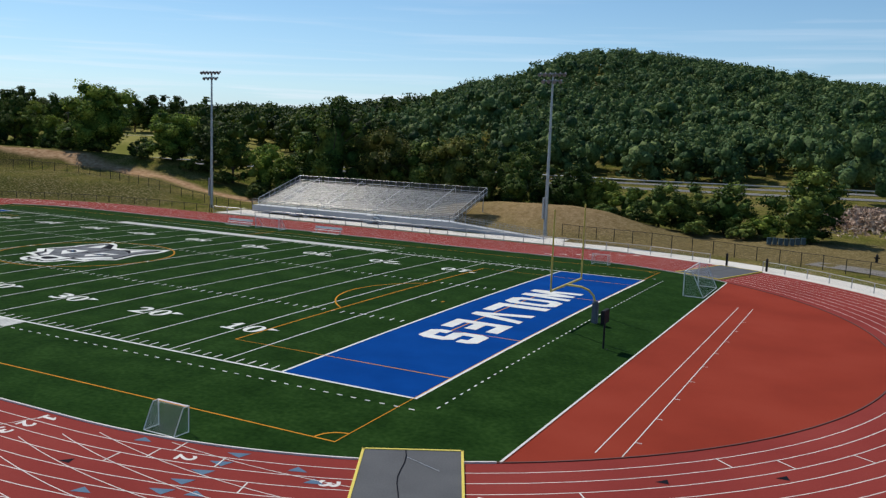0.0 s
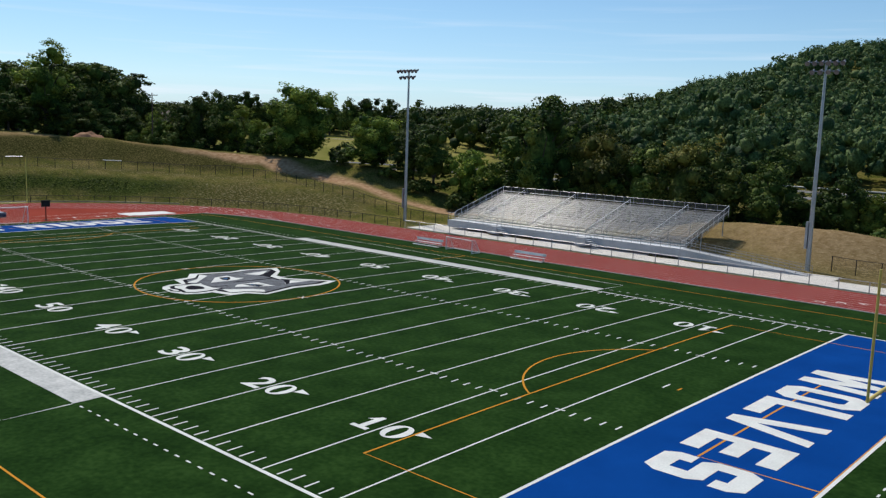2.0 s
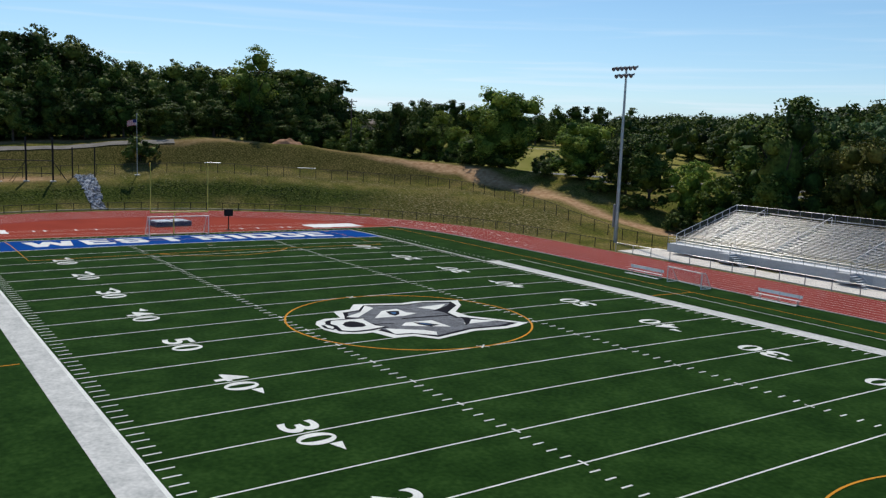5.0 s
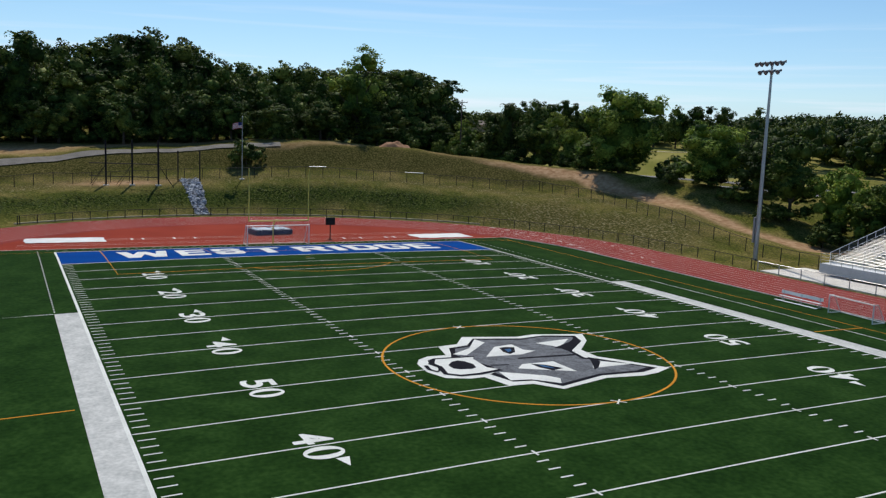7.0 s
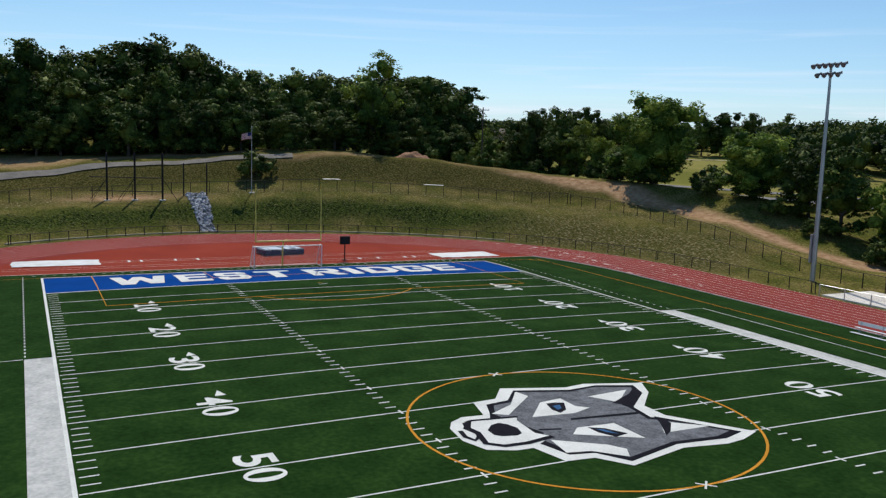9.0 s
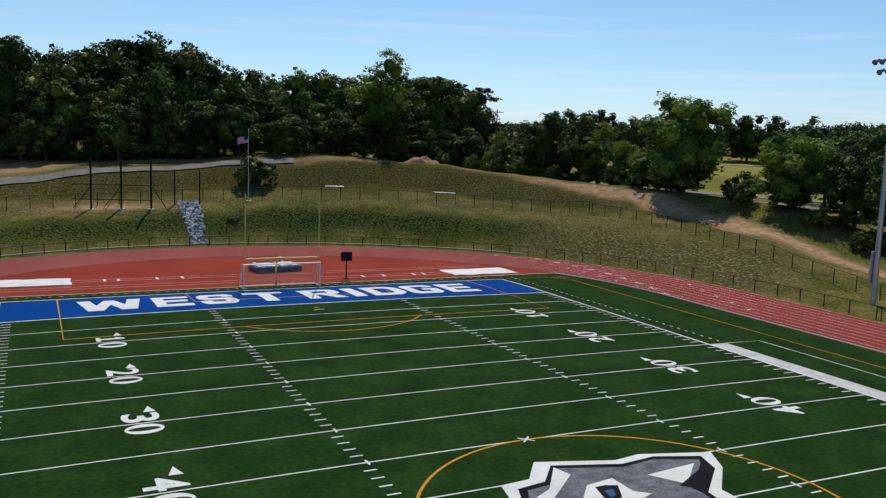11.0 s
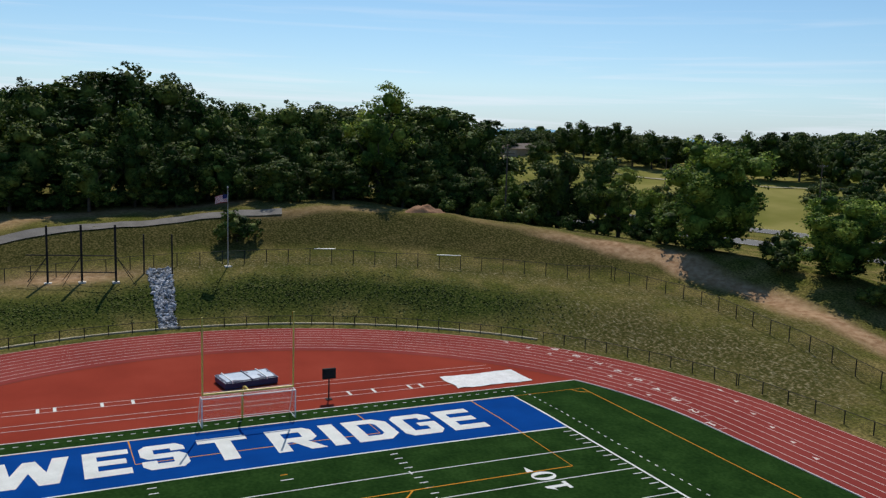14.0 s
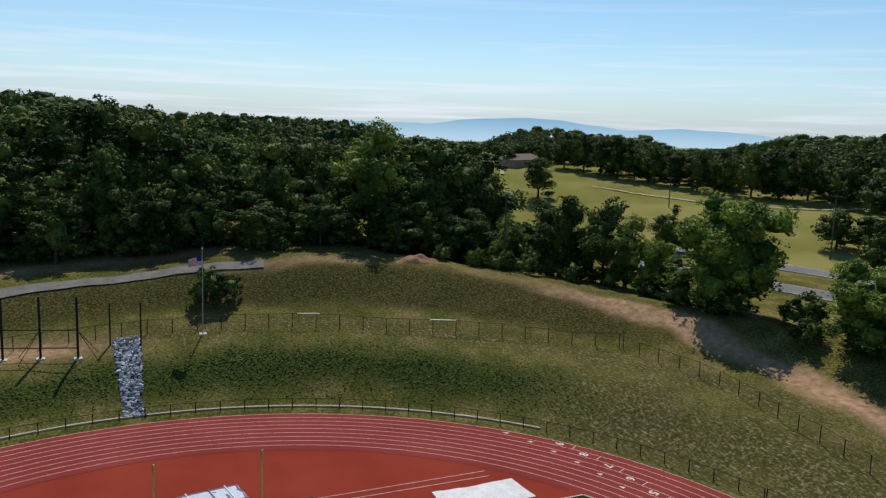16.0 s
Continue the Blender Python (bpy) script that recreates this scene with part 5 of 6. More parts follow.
# ---- fences ----
def fence(pts, h, steel, link, label, gap=3.0, top_rail=True, zf=None, closed=False):
    """Posts, top rail and chain link along a line of (x, y), following the ground."""
    zf = zf or height
    pos, left = [], 0.0
    for a, b in zip(pts, pts[1:]):
        d = math.hypot(b[0] - a[0], b[1] - a[1])
        s = left
        while s < d:
            pos.append((a[0] + (b[0] - a[0]) * s / d, a[1] + (b[1] - a[1]) * s / d))
            s += gap
        left = s - d
    pos.append(pts[-1])
    f = empty("fence", pose(0, 0, 0), label, "fence", kind="structure")
    me = bpy.data.meshes.new("post")
    bm = bmesh.new()
    tube(bm, (0, 0, -0.3), (0, 0, h + 0.03), 0.055, 6)
    bm.to_mesh(me)
    bm.free()
    me.materials.append(steel)
    for x, y in pos:
        piece("post", me, f, pose(x, y, zf(x, y)))
    rail, net = bmesh.new(), bmesh.new()
    s = 0.0
    for a, b in zip(pos, pos[1:]):
        za, zb = zf(*a), zf(*b)
        d = math.hypot(b[0] - a[0], b[1] - a[1])
        tube(rail, (*a, za + h), (*b, zb + h), 0.03, 6)
        quad_uv(net, [(*a, za + 0.03), (*b, zb + 0.03), (*b, zb + h), (*a, za + h)], [(s, 0), (s + d, 0), (s + d, h), (s, h)])
        s += d
    part("top_rail", rail, steel, f)
    part("chain_link", net, link, f)
    return f


def zero(x, y):
    return max(0.0, height(x, y))


fence(arc(-HALF, 0, 48.1, 100, 215, 60), 1.15, M_BLACKSTEEL, M_LINK, "low black chain-link fence round the end of the track", 2.6, zf=zero)
fence([(-50.5, 47.6), (-38, 48.2), (-26, 47.8)], 1.15, M_BLACKSTEEL, M_LINK, "low black chain-link fence beside the straight", 3.0, zf=zero)
fence([(-25, 47.2), (36, 47.2), (50, 46.9), (58, 44.5)], 1.1, M_STEEL, M_LINKSILVER, "low silver chain-link fence in front of the bleachers", 3.0, zf=zero)
fence(arc(HALF, 0, 47.6, 62, -60, 40), 1.1, M_STEEL, M_LINKSILVER, "low silver chain-link fence round the curve", 3.0, zf=zero)
fence([(33.5, 59), (45, 56), (56, 53.5), (66, 50.5), (78, 43.5), (88, 34), (94, 20)], 1.8, M_BLACKSTEEL, M_LINK, "tall black chain-link boundary fence", 3.0)
TERRACE = [(-84.4, 56.5), (-87.7, 51.0), (-91.2, 46.0), (-94.0, 41.0), (-96.0, 35.5), (-98.0, 30.2), (-100.4, 24.8), (-102.6, 19.5), (-104.9, 14.0), (-107.0, 8.6), (-107.6, 2.0), (-107.8, -6.0), (-107.4, -14.0), (-105.0, -24.0), (-100.5, -34.0)]
fence([(-24, 56), (-31, 56.6), (-42, 57.0), (-52.9, 57.6), (-63.3, 58.8), (-69.9, 58.8), (-75.6, 58.0), (-79.5, 56.8), (-84.4, 56.5)], 1.7, M_BLACKSTEEL, M_LINK, "black chain-link fence climbing the bank", 3.0)
terrace = fence(TERRACE, 1.8, M_BLACKSTEEL, M_LINK, "black chain-link fence along the terrace", 3.0)

for a, b in (((-102.6, 19.5), (-101.5, 22.2)), ((-96.1, 35.2), (-94.95, 38.4))):
    bm = bmesh.new()
    tube(bm, (*a, height(*a) + 1.82), (*b, height(*b) + 1.82), 0.06, 8)
    part("new_rail", bm, M_ALU, terrace, "bright unpainted length of rail")

bm = bmesh.new()
ring = arc(-HALF, 0, 48.7, 129, 215, 60)
kerb(bm, ring, 0.36, -0.2, 0.14)
thing("drain_kerb", bm, M_KERB, "pale concrete drainage kerb at the foot of the bank", "kerb", kind="structure")

bm = bmesh.new()
kerb(bm, [(36, 49.6), (46, 49.3)] + arc(HALF, 0, 48.6, 80, -40, 50), 4.4, -0.25, 0.012)
thing("pavement", bm, M_CONCRETE, "pale concrete walk curving round the track", "pavement", kind="structure")
bm = bmesh.new()
ribbon(bm, [(69, 54.0), (73, 51.5), (77, 48.6), (82, 44.6), (87, 40), (92, 34), (96, 28)], 3.2, 0.07, zf=height)
thing("service_road", bm, M_DRIVE, "pale grey gravel drive behind the boundary fence", "road", kind="structure")


# ---- things on the track and its half-moons ----
def crossing_mat(pts, label):
    """A heavy mat laid over the lanes, with taped edges. pts: its four corners in order."""
    e = empty("track_crossing_mat", pose(0, 0, 0), label, "mat", "track crossing mats")
    bm = bmesh.new()
    n = 26
    a, b, c, d = (Vector((*p, 0)) for p in pts)
    grid = []
    for i in range(n + 1):
        row = []
        for j in range(9):
            p = (a * (1 - j / 8) + b * (j / 8)) * (1 - i / n) + (d * (1 - j / 8) + c * (j / 8)) * i / n
            z = 0.078 + 0.012 * noise.noise((p.x * 0.7, p.y * 0.7, 3.1)) + 0.012 * (1 if i % 9 == 0 and i else 0) * (1 - abs(j - 4) / 4)
            row.append(bm.verts.new((p.x, p.y, z)))
        grid.append(row)
    for u, v in zip(grid, grid[1:]):
        for j in range(8):
            bm.faces.new((u[j], u[j + 1], v[j + 1], v[j]))
    part("mat", bm, M_MAT, e)
    for p, q in ((a, b), (b, c), (c, d), (d, a)):
        bm = bmesh.new()
        t = (q - p).normalized() * 0.07
        kerb(bm, [(p.x - t.x, p.y - t.y), (q.x + t.x, q.y + t.y)], 0.12, -0.02, 0.11)
        part("edge_tape", bm, M_SAFETY, e, "yellow edge tape")
    bm = bmesh.new()
    m0, m1 = a.lerp(b, 0.42), d.lerp(c, 0.40)
    ribbon(bm, [tuple((m0.lerp(m1, k / 20) + Vector((0.10 * math.sin(k * 1.1), 0.06 * math.cos(k * 0.7), 0))).xy) for k in range(21)], 0.05, 0.104)
    part("seam", bm, M_BLACK, e)
    bm = bmesh.new()
    q0 = a.lerp(b, 0.45).lerp(d.lerp(c, 0.45), 0.06)
    q1 = a.lerp(b, 0.78).lerp(d.lerp(c, 0.78), 0.16)
    seg_line(bm, q0.x, q0.y, q1.x, q1.y, 0.035, 0.104)
    part("scuff", bm, M_STEEL, e)


crossing_mat([(56.5, -32.1), (60.5, -29.9), (67.6, -44.0), (63.6, -46.2)], "dark grey rubber mat with yellow edges laid across the lanes")
crossing_mat([(56.2, 33.6), (61.4, 31.4), (64.6, 40.6), (59.6, 42.6)], "dark grey rubber mat laid across the lanes by the gate")


def tarpaulin(x0, x1, y0, y1, label):
    bm = bmesh.new()
    nx, ny, rows = 12, 24, []
    for i in range(nx + 1):
        row = []
        for j in range(ny + 1):
            x, y = x0 + (x1 - x0) * i / nx, y0 + (y1 - y0) * j / ny
            edge = min(i, nx - i, j, ny - j)
            z = 0.02 + min(edge, 2) * 0.05 + 0.07 * abs(noise.noise((x * 1.1, y * 0.8, 0.4)))
            if edge == 0:
                x += 0.25 * noise.noise((y * 0.7, 1.1, x))
                y += 0.25 * noise.noise((x * 0.7, 5.1, y))
            row.append(bm.verts.new((x, y, z)))
        rows.append(row)
    for u, v in zip(rows, rows[1:]):
        for j in range(ny):
            bm.faces.new((u[j], v[j], v[j + 1], u[j + 1]))
    for f in bm.faces:
        f.smooth = True
    thing("pit_cover", bm, M_TARP, label, "tarpaulin", "sand pit covers")


tarpaulin(-62.6, -58.7, 20.6, 28.7, "creased white tarpaulin over a jumping pit")
tarpaulin(-66.6, -62.6, -27.2, -18.6, "creased white tarpaulin over a jumping pit")


def landing_mat():
    e = empty("landing_mat", pose(-67.1, 2.45, 0, 0, 0, 8), "navy high jump landing mat under a pale blue strapped cover", "landing mat")
    bm = bmesh.new()
    box(bm, -1.5, 1.5, -2.55, 2.55, 0.0, 0.68, 0.06)
    part("mat", bm, M_MATBLUE, e)
    bm = bmesh.new()
    rows = []
    for i in range(9):
        rows.append([bm.verts.new((-1.53 + 3.06 * i / 8, -2.58 + 5.16 * j / 14, 0.70 + 0.05 * noise.noise((i * 0.5, j * 0.45, 2.0)) - (0.10 if i in (0, 8) or j in (0, 14) else 0))) for j in range(15)])
    for u, v in zip(rows, rows[1:]):
        for j in range(14):
            f = bm.faces.new((u[j], v[j], v[j + 1], u[j + 1]))
            f.smooth = True
    part("cover", bm, M_MATTOP, e, "pale blue weather cover")
    for y in (-1.9, 0.0, 1.45):
        bm = bmesh.new()
        box(bm, -1.57, 1.57, y - 0.05, y + 0.05, 0.55, 0.775, 0.01)
        part("strap", bm, M_FLAGWHITE if y else M_MATBLUE, e)


landing_mat()


# ---- the bank in the west ----
def scoreboard_frame():
    e = empty("scoreboard_frame", pose(0, 0, 0), "bare black steel posts and rails of an unfinished scoreboard", "scoreboard frame")
    for x, y in ((-104.4, -14.2), (-103.2, -10.3), (-102.0, -6.4)):
        z = height(x, y)
        bm = bmesh.new()
        box(bm, x - 0.13, x + 0.13, y - 0.13, y + 0.13, z - 0.5, z + 7.3)
        part("post", bm, M_BLACKSTEEL, e)
        bm = bmesh.new()
        box(bm, x - 0.4, x + 0.4, y - 0.45, y + 0.45, z - 0.3, z + 0.12, 0.03)
        part("footing", bm, M_CONCRETE, e, "pale concrete footing")
    for x, y in ((-105.3, -2.7), (-104.2, 0.7)):
        z = height(x, y)
        bm = bmesh.new()
        box(bm, x - 0.09, x + 0.09, y - 0.09, y + 0.09, z - 0.5, z + 5.2)
        part("side_post", bm, M_BLACKSTEEL, e)
    for dz in (1.2, 3.3):
        bm = bmesh.new()
        tube(bm, (-105.0, -16.6, 3.9 + dz), (-101.85, -6.3, 3.9 + dz), 0.07, 6)
        part("rail", bm, M_BLACKSTEEL, e)
    for x, y, d in ((-104.4, -14.2, -2.3), (-103.2, -10.3, -2.3), (-102.0, -6.4, 2.2)):
        for r in (-1.6, 1.4):
            bm = bmesh.new()
            tube(bm, (x, y, height(x, y) + 3.4), (x + r, y + d, height(x + r, y + d)), 0.04, 6)
            part("brace", bm, M_BLACKSTEEL, e)


scoreboard_frame()


def flagpole():
    x, y = -105.4, 8.2
    z = height(x, y)
    e = empty("flagpole", pose(x, y, z), "slim silver flagpole with a small striped flag on the bank", "flagpole")
    bm = bmesh.new()
    tube(bm, (0, 0, -0.3), (0, 0, 15.5 - z), 0.085, 10, 0.045)
    part("pole", bm, M_STEEL, e)
    bm = bmesh.new()
    bmesh.ops.create_uvsphere(bm, u_segments=10, v_segments=8, radius=0.12, matrix=Matrix.Translation((0, 0, 15.55 - z)))
    part("finial", bm, M_STEEL, e)
    bm = bmesh.new()
    box(bm, -0.45, 0.45, -0.45, 0.45, -0.3, 0.08, 0.03)
    part("footing", bm, M_CONCRETE, e)
    top, w, h = 14.6 - z, 1.7, 1.05

    def cloth(name, u0, u1, v0, v1, mat, lift):
        bm = bmesh.new()
        rows = []
        for i in range(9):
            u = u0 + (u1 - u0) * i / 8
            wave = 0.12 * math.sin(u * 6.0)
            rows.append([bm.verts.new((wave + lift, -0.06 - u * w * 0.95, top - v * h - 0.35 * u * u)) for v in (v0, v1)])
        for a, b in zip(rows, rows[1:]):
            bm.faces.new((a[0], b[0], b[1], a[1]))
        part(name, bm, mat, flag)
    bm = bmesh.new()
    tube(bm, (0, -0.06, top - h), (0, -0.06, top), 0.02, 6)
    flag = part("flag", bm, M_FLAGWHITE, e)
    for k in range(13):
        cloth("stripe", 0, 1, k / 13, (k + 1) / 13, M_FLAGRED if k % 2 == 0 else M_FLAGWHITE, 0)
    cloth("canton", 0, 0.4, 0, 7 / 13, M_FLAGBLUE, 0.012)


flagpole()


def rock_mesh(seed):
    r = random.Random(seed)
    bm = bmesh.new()
    bmesh.ops.create_icosphere(bm, subdivisions=1, radius=0.5)
    for v in bm.verts:
        v.co *= r.uniform(0.6, 1.2)
        v.co.z *= 0.6
    me = mesh_of(bm, "rock")
    me.materials.append(M_ROCK)
    return me


def rock_drain():
    e = empty("rock_drain", pose(0, 0, 0), "drainage channel of loose grey broken rock down the bank", "rock drain")
    kinds = [rock_mesh(i) for i in range(6)]
    r = random.Random(11)
    line = [(-106.8, -0.7), (-101, -1.0), (-96, -1.3), (-90.8, -1.5)]

    def spot():
        f = r.random() * (len(line) - 1)
        k = min(int(f), len(line) - 2)
        a, b, t = line[k], line[k + 1], f - k
        return a[0] + (b[0] - a[0]) * t, a[1] + (b[1] - a[1]) * t + r.uniform(-1, 1) * (1.65 - 0.25 * f)
    for i in range(300):
        x, y = spot()
        s = r.uniform(0.40, 0.85)
        piece("rock", kinds[i % 6], e, pose(x, y, height(x, y) + 0.10, r.uniform(-35, 35), r.uniform(-35, 35), r.uniform(0, 360)) @ Matrix.Diagonal((s * 1.25, s * 0.62, s * 0.8, 1)))
    rubble = bmesh.new()
    for i in range(900):
        x, y = spot()
        s = r.uniform(0.18, 0.5)
        rubble.from_mesh(kinds[i % 6])
        rubble.verts.ensure_lookup_table()
        m = pose(x, y, height(x, y) + 0.05, r.uniform(-40, 40), r.uniform(-40, 40), r.uniform(0, 360)) @ Matrix.Diagonal((s * 1.3, s * 0.6, s * 0.8, 1))
        for v in rubble.verts[-12:]:
            v.co = m @ v.co
    tagged(part("rubble", rubble, M_ROCK, e), kind="stuff")


rock_drain()


def heap(name, x, y, w, d, h, mat, label, category):
    bm = bmesh.new()
    rows = []
    for i in range(17):
        row = []
        for j in range(17):
            u, v = (i - 8) / 8, (j - 8) / 8
            px, py = x + u * d, y + v * w
            k = max(0.0, 1 - u * u - v * v)
            row.append(bm.verts.new((px, py, height(px, py) - 0.15 + h * k ** 0.7 * (0.75 + 0.6 * noise.noise((px * 0.8, py * 0.8, 0))))))
        rows.append(row)
    for a, b in zip(rows, rows[1:]):
        for j in range(16):
            f = bm.faces.new((a[j], b[j], b[j + 1], a[j + 1]))
            f.smooth = True
    thing(name, bm, mat, label, category)


heap("soil_heap", -115.5, 41.8, 3.6, 1.9, 1.4, M_SOIL, "low heap of orange clay on the ridge", "soil heap")
heap("gravel_patch", -86.1, 27.0, 2.3, 2.5, 0.10, M_GRAVEL, "small greyish patch of washed-out gravel on the bank", "gravel patch")


# ---- beyond the fence ----
def utility_pole(x, y, top, turn):
    z = height(x, y)
    e = empty("utility_pole", pose(x, y, z, 0, 0, turn), "weathered wooden utility pole with a crossarm", "utility pole", "utility poles")
    bm = bmesh.new()
    tube(bm, (0, 0, -0.5), (0, 0, top - z), 0.17, 10, 0.11)
    part("pole", bm, M_WOODPOLE, e)
    bm = bmesh.new()
    box(bm, -1.2, 1.2, -0.06, 0.06, top - z - 0.6, top - z - 0.47)
    arm = part("crossarm", bm, M_WOODPOLE, e)
    for k in (-1.1, -0.4, 0.4, 1.1):
        bm = bmesh.new()
        tube(bm, (k, 0, top - z - 0.47), (k, 0, top - z - 0.25), 0.05, 8, 0.035)
        part("insulator", bm, M_STEEL, arm)


utility_pole(-116.5, 57.3, 21.0, 60)
utility_pole(-128.3, 145.3, 19.0, 20)
utility_pole(-190, 152, 18, 20)


def bin_thing(x, y):
    e = empty("wheeled_bin", pose(x, y, height(x, y), 0, 0, 20), "dark blue-grey plastic wheeled bin in a row", "bin", "row of bins")
    bm = bmesh.new()
    box(bm, -0.28, 0.28, -0.32, 0.32, 0.08, 1.0, 0.04)
    part("body", bm, M_BIN, e)
    bm = bmesh.new()
    box(bm, -0.31, 0.31, -0.36, 0.36, 1.0, 1.09, 0.03)
    part("lid", bm, M_BIN, e)
    for s in (-1, 1):
        bm = bmesh.new()
        tube(bm, (s * 0.26, 0.3, 0.1), (s * 0.32, 0.3, 0.1), 0.1, 10)
        part("wheel", bm, M_BLACKSTEEL, e)


for i in range(7):
    bin_thing(62.0 + i * 0.72, 68.6 + i * 0.62)


def house(name, x, y, turn, w, d, h, wall, roof, label):
    z = height(x, y)
    e = empty(name, pose(x, y, z, 0, 0, turn), label, "house")
    bm = bmesh.new()
    box(bm, -w / 2, w / 2, -d / 2, d / 2, -1.0, h)
    body = part("wall", bm, wall, e)
    bm = bmesh.new()
    o, rh = 0.6, d * 0.22
    v = [bm.verts.new(p) for p in ((-w / 2 - o, -d / 2 - o, h), (w / 2 + o, -d / 2 - o, h), (w / 2 + o, d / 2 + o, h), (-w / 2 - o, d / 2 + o, h), (-w / 2 + d * 0.4, 0, h + rh), (w / 2 - d * 0.4, 0, h + rh))]
    for f in ((0, 1, 5, 4), (2, 3, 4, 5), (1, 2, 5), (3, 0, 4), (3, 2, 1, 0)):
        bm.faces.new([v[k] for k in f])
    part("roof", bm, roof, e)
    for k in range(4):
        xx = -w / 2 + w * (k + 0.6) / 4.4
        bm = bmesh.new()
        box(bm, xx, xx + 1.4, -d / 2 - 0.03, -d / 2 + 0.1, 0.9, 2.2)
        part("window" if k != 2 else "door", bm, M_GLASS, e)


house("house", -286, 159, -62, 22, 9, 2.1, M_WALL, M_ROOF, "low brown brick house on the far meadow")
house("barn", -122, 235, -40, 13, 10, 5, M_WALL, M_WHITEROOF, "far building with a white metal roof among trees")


def gate_post(x, y):
    e = empty("gate_post", pose(x, y, 0), "stout black steel gate post beside the track", "gate post", "gate posts")
    bm = bmesh.new()
    box(bm, -0.12, 0.12, -0.12, 0.12, -0.2, 1.45, 0.02)
    part("post", bm, M_BLACKSTEEL, e)
    bm = bmesh.new()
    bmesh.ops.create_cone(bm, cap_ends=True, segments=4, radius1=0.19, radius2=0.02, depth=0.12, matrix=pose(0, 0, 1.51, 0, 0, 45))
    part("cap", bm, M_BLACKSTEEL, e)


for p in ((60.2, 43.3), (65.0, 41.6)):
    gate_post(*p)


def guard_rail(pts, label):
    e = empty("guard_rail", pose(0, 0, 0), label, "guard rail", kind="structure")
    bm = bmesh.new()
    for a, b in zip(pts, pts[1:]):
        d = Vector((b[0] - a[0], b[1] - a[1]))
        n = max(1, int(d.length / 4))
        for i in range(n):
            p, q = Vector(a) + d * i / n, Vector(a) + d * (i + 1) / n
            tube(bm, (p.x, p.y, ROAD_Z + 0.72), (q.x, q.y, ROAD_Z + 0.72), 0.16, 6)
            if i % 2 == 0:
                tube(bm, (p.x, p.y, ROAD_Z - 0.3), (p.x, p.y, ROAD_Z + 0.8), 0.08, 6)
    part("rail", bm, M_STEEL, e)


guard_rail([(-50, 151.5), (22, 151.5), (74, 163.5), (158, 186)], "galvanised guard rail along the highway")


def hydrant(x, y):
    e = empty("hydrant", pose(x, y, height(x, y)), "small dark hydrant standing in dry grass", "hydrant")
    bm = bmesh.new()
    tube(bm, (0, 0, -0.2), (0, 0, 0.85), 0.2, 12, 0.17)
    part("barrel", bm, M_BLACKSTEEL, e)
    bm = bmesh.new()
    tube(bm, (0, 0, 0.85), (0, 0, 1.1), 0.22, 12, 0.06)
    part("bonnet", bm, M_BLACKSTEEL, e)
    for s in (-1, 1):
        bm = bmesh.new()
        tube(bm, (s * 0.15, 0, 0.6), (s * 0.36, 0, 0.6), 0.09, 8)
        part("nozzle", bm, M_BLACKSTEEL, e)


hydrant(76.3, 60.9)


# ---- far mountains ----
def mountains(name, dist, profile, color, label):
    m = bpy.data.materials.new(name)
    m.use_nodes = True
    n, l = m.node_tree.nodes, m.node_tree.links
    n.remove(n["Principled BSDF"])
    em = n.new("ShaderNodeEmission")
    # distance haze painted into the glow: paler towards the foot, behind more air
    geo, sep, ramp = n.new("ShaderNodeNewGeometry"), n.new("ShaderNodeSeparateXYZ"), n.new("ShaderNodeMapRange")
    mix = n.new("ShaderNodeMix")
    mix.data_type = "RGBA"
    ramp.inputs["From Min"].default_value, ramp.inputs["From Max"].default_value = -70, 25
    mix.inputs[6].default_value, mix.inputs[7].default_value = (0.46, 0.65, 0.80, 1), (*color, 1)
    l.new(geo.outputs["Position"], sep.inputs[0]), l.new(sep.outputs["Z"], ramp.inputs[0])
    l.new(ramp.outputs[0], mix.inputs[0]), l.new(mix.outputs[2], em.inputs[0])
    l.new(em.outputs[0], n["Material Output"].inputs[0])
    bm = bmesh.new()
    k, prev, a0, a1 = 220, None, profile[0][0], profile[-1][0]
    angles, tops = [-p[0] for p in profile], [p[1] for p in profile]
    for i in range(k + 1):
        f = i / k
        a = radians(a0 + (a1 - a0) * f)
        h = np.interp(-math.degrees(a), angles, tops) + 4 * noise.noise((f * 30, 0.3, dist * 0.01)) + 2.2 * noise.noise((f * 70, 1.3, 0))
        c = (dist * math.cos(a), dist * math.sin(a))
        row = [bm.verts.new((c[0], c[1], -220)), bm.verts.new((c[0], c[1], h)), bm.verts.new((c[0] * 1.02, c[1] * 1.02, -220))]
        if prev:
            bm.faces.new((prev[0], row[0], row[1], prev[1]))
            bm.faces.new((prev[1], row[1], row[2], prev[2]))
        prev = row
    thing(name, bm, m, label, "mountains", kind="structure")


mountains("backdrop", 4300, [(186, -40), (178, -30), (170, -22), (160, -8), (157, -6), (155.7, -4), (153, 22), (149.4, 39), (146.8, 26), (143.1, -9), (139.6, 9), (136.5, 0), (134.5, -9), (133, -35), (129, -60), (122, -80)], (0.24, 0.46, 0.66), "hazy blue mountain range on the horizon")


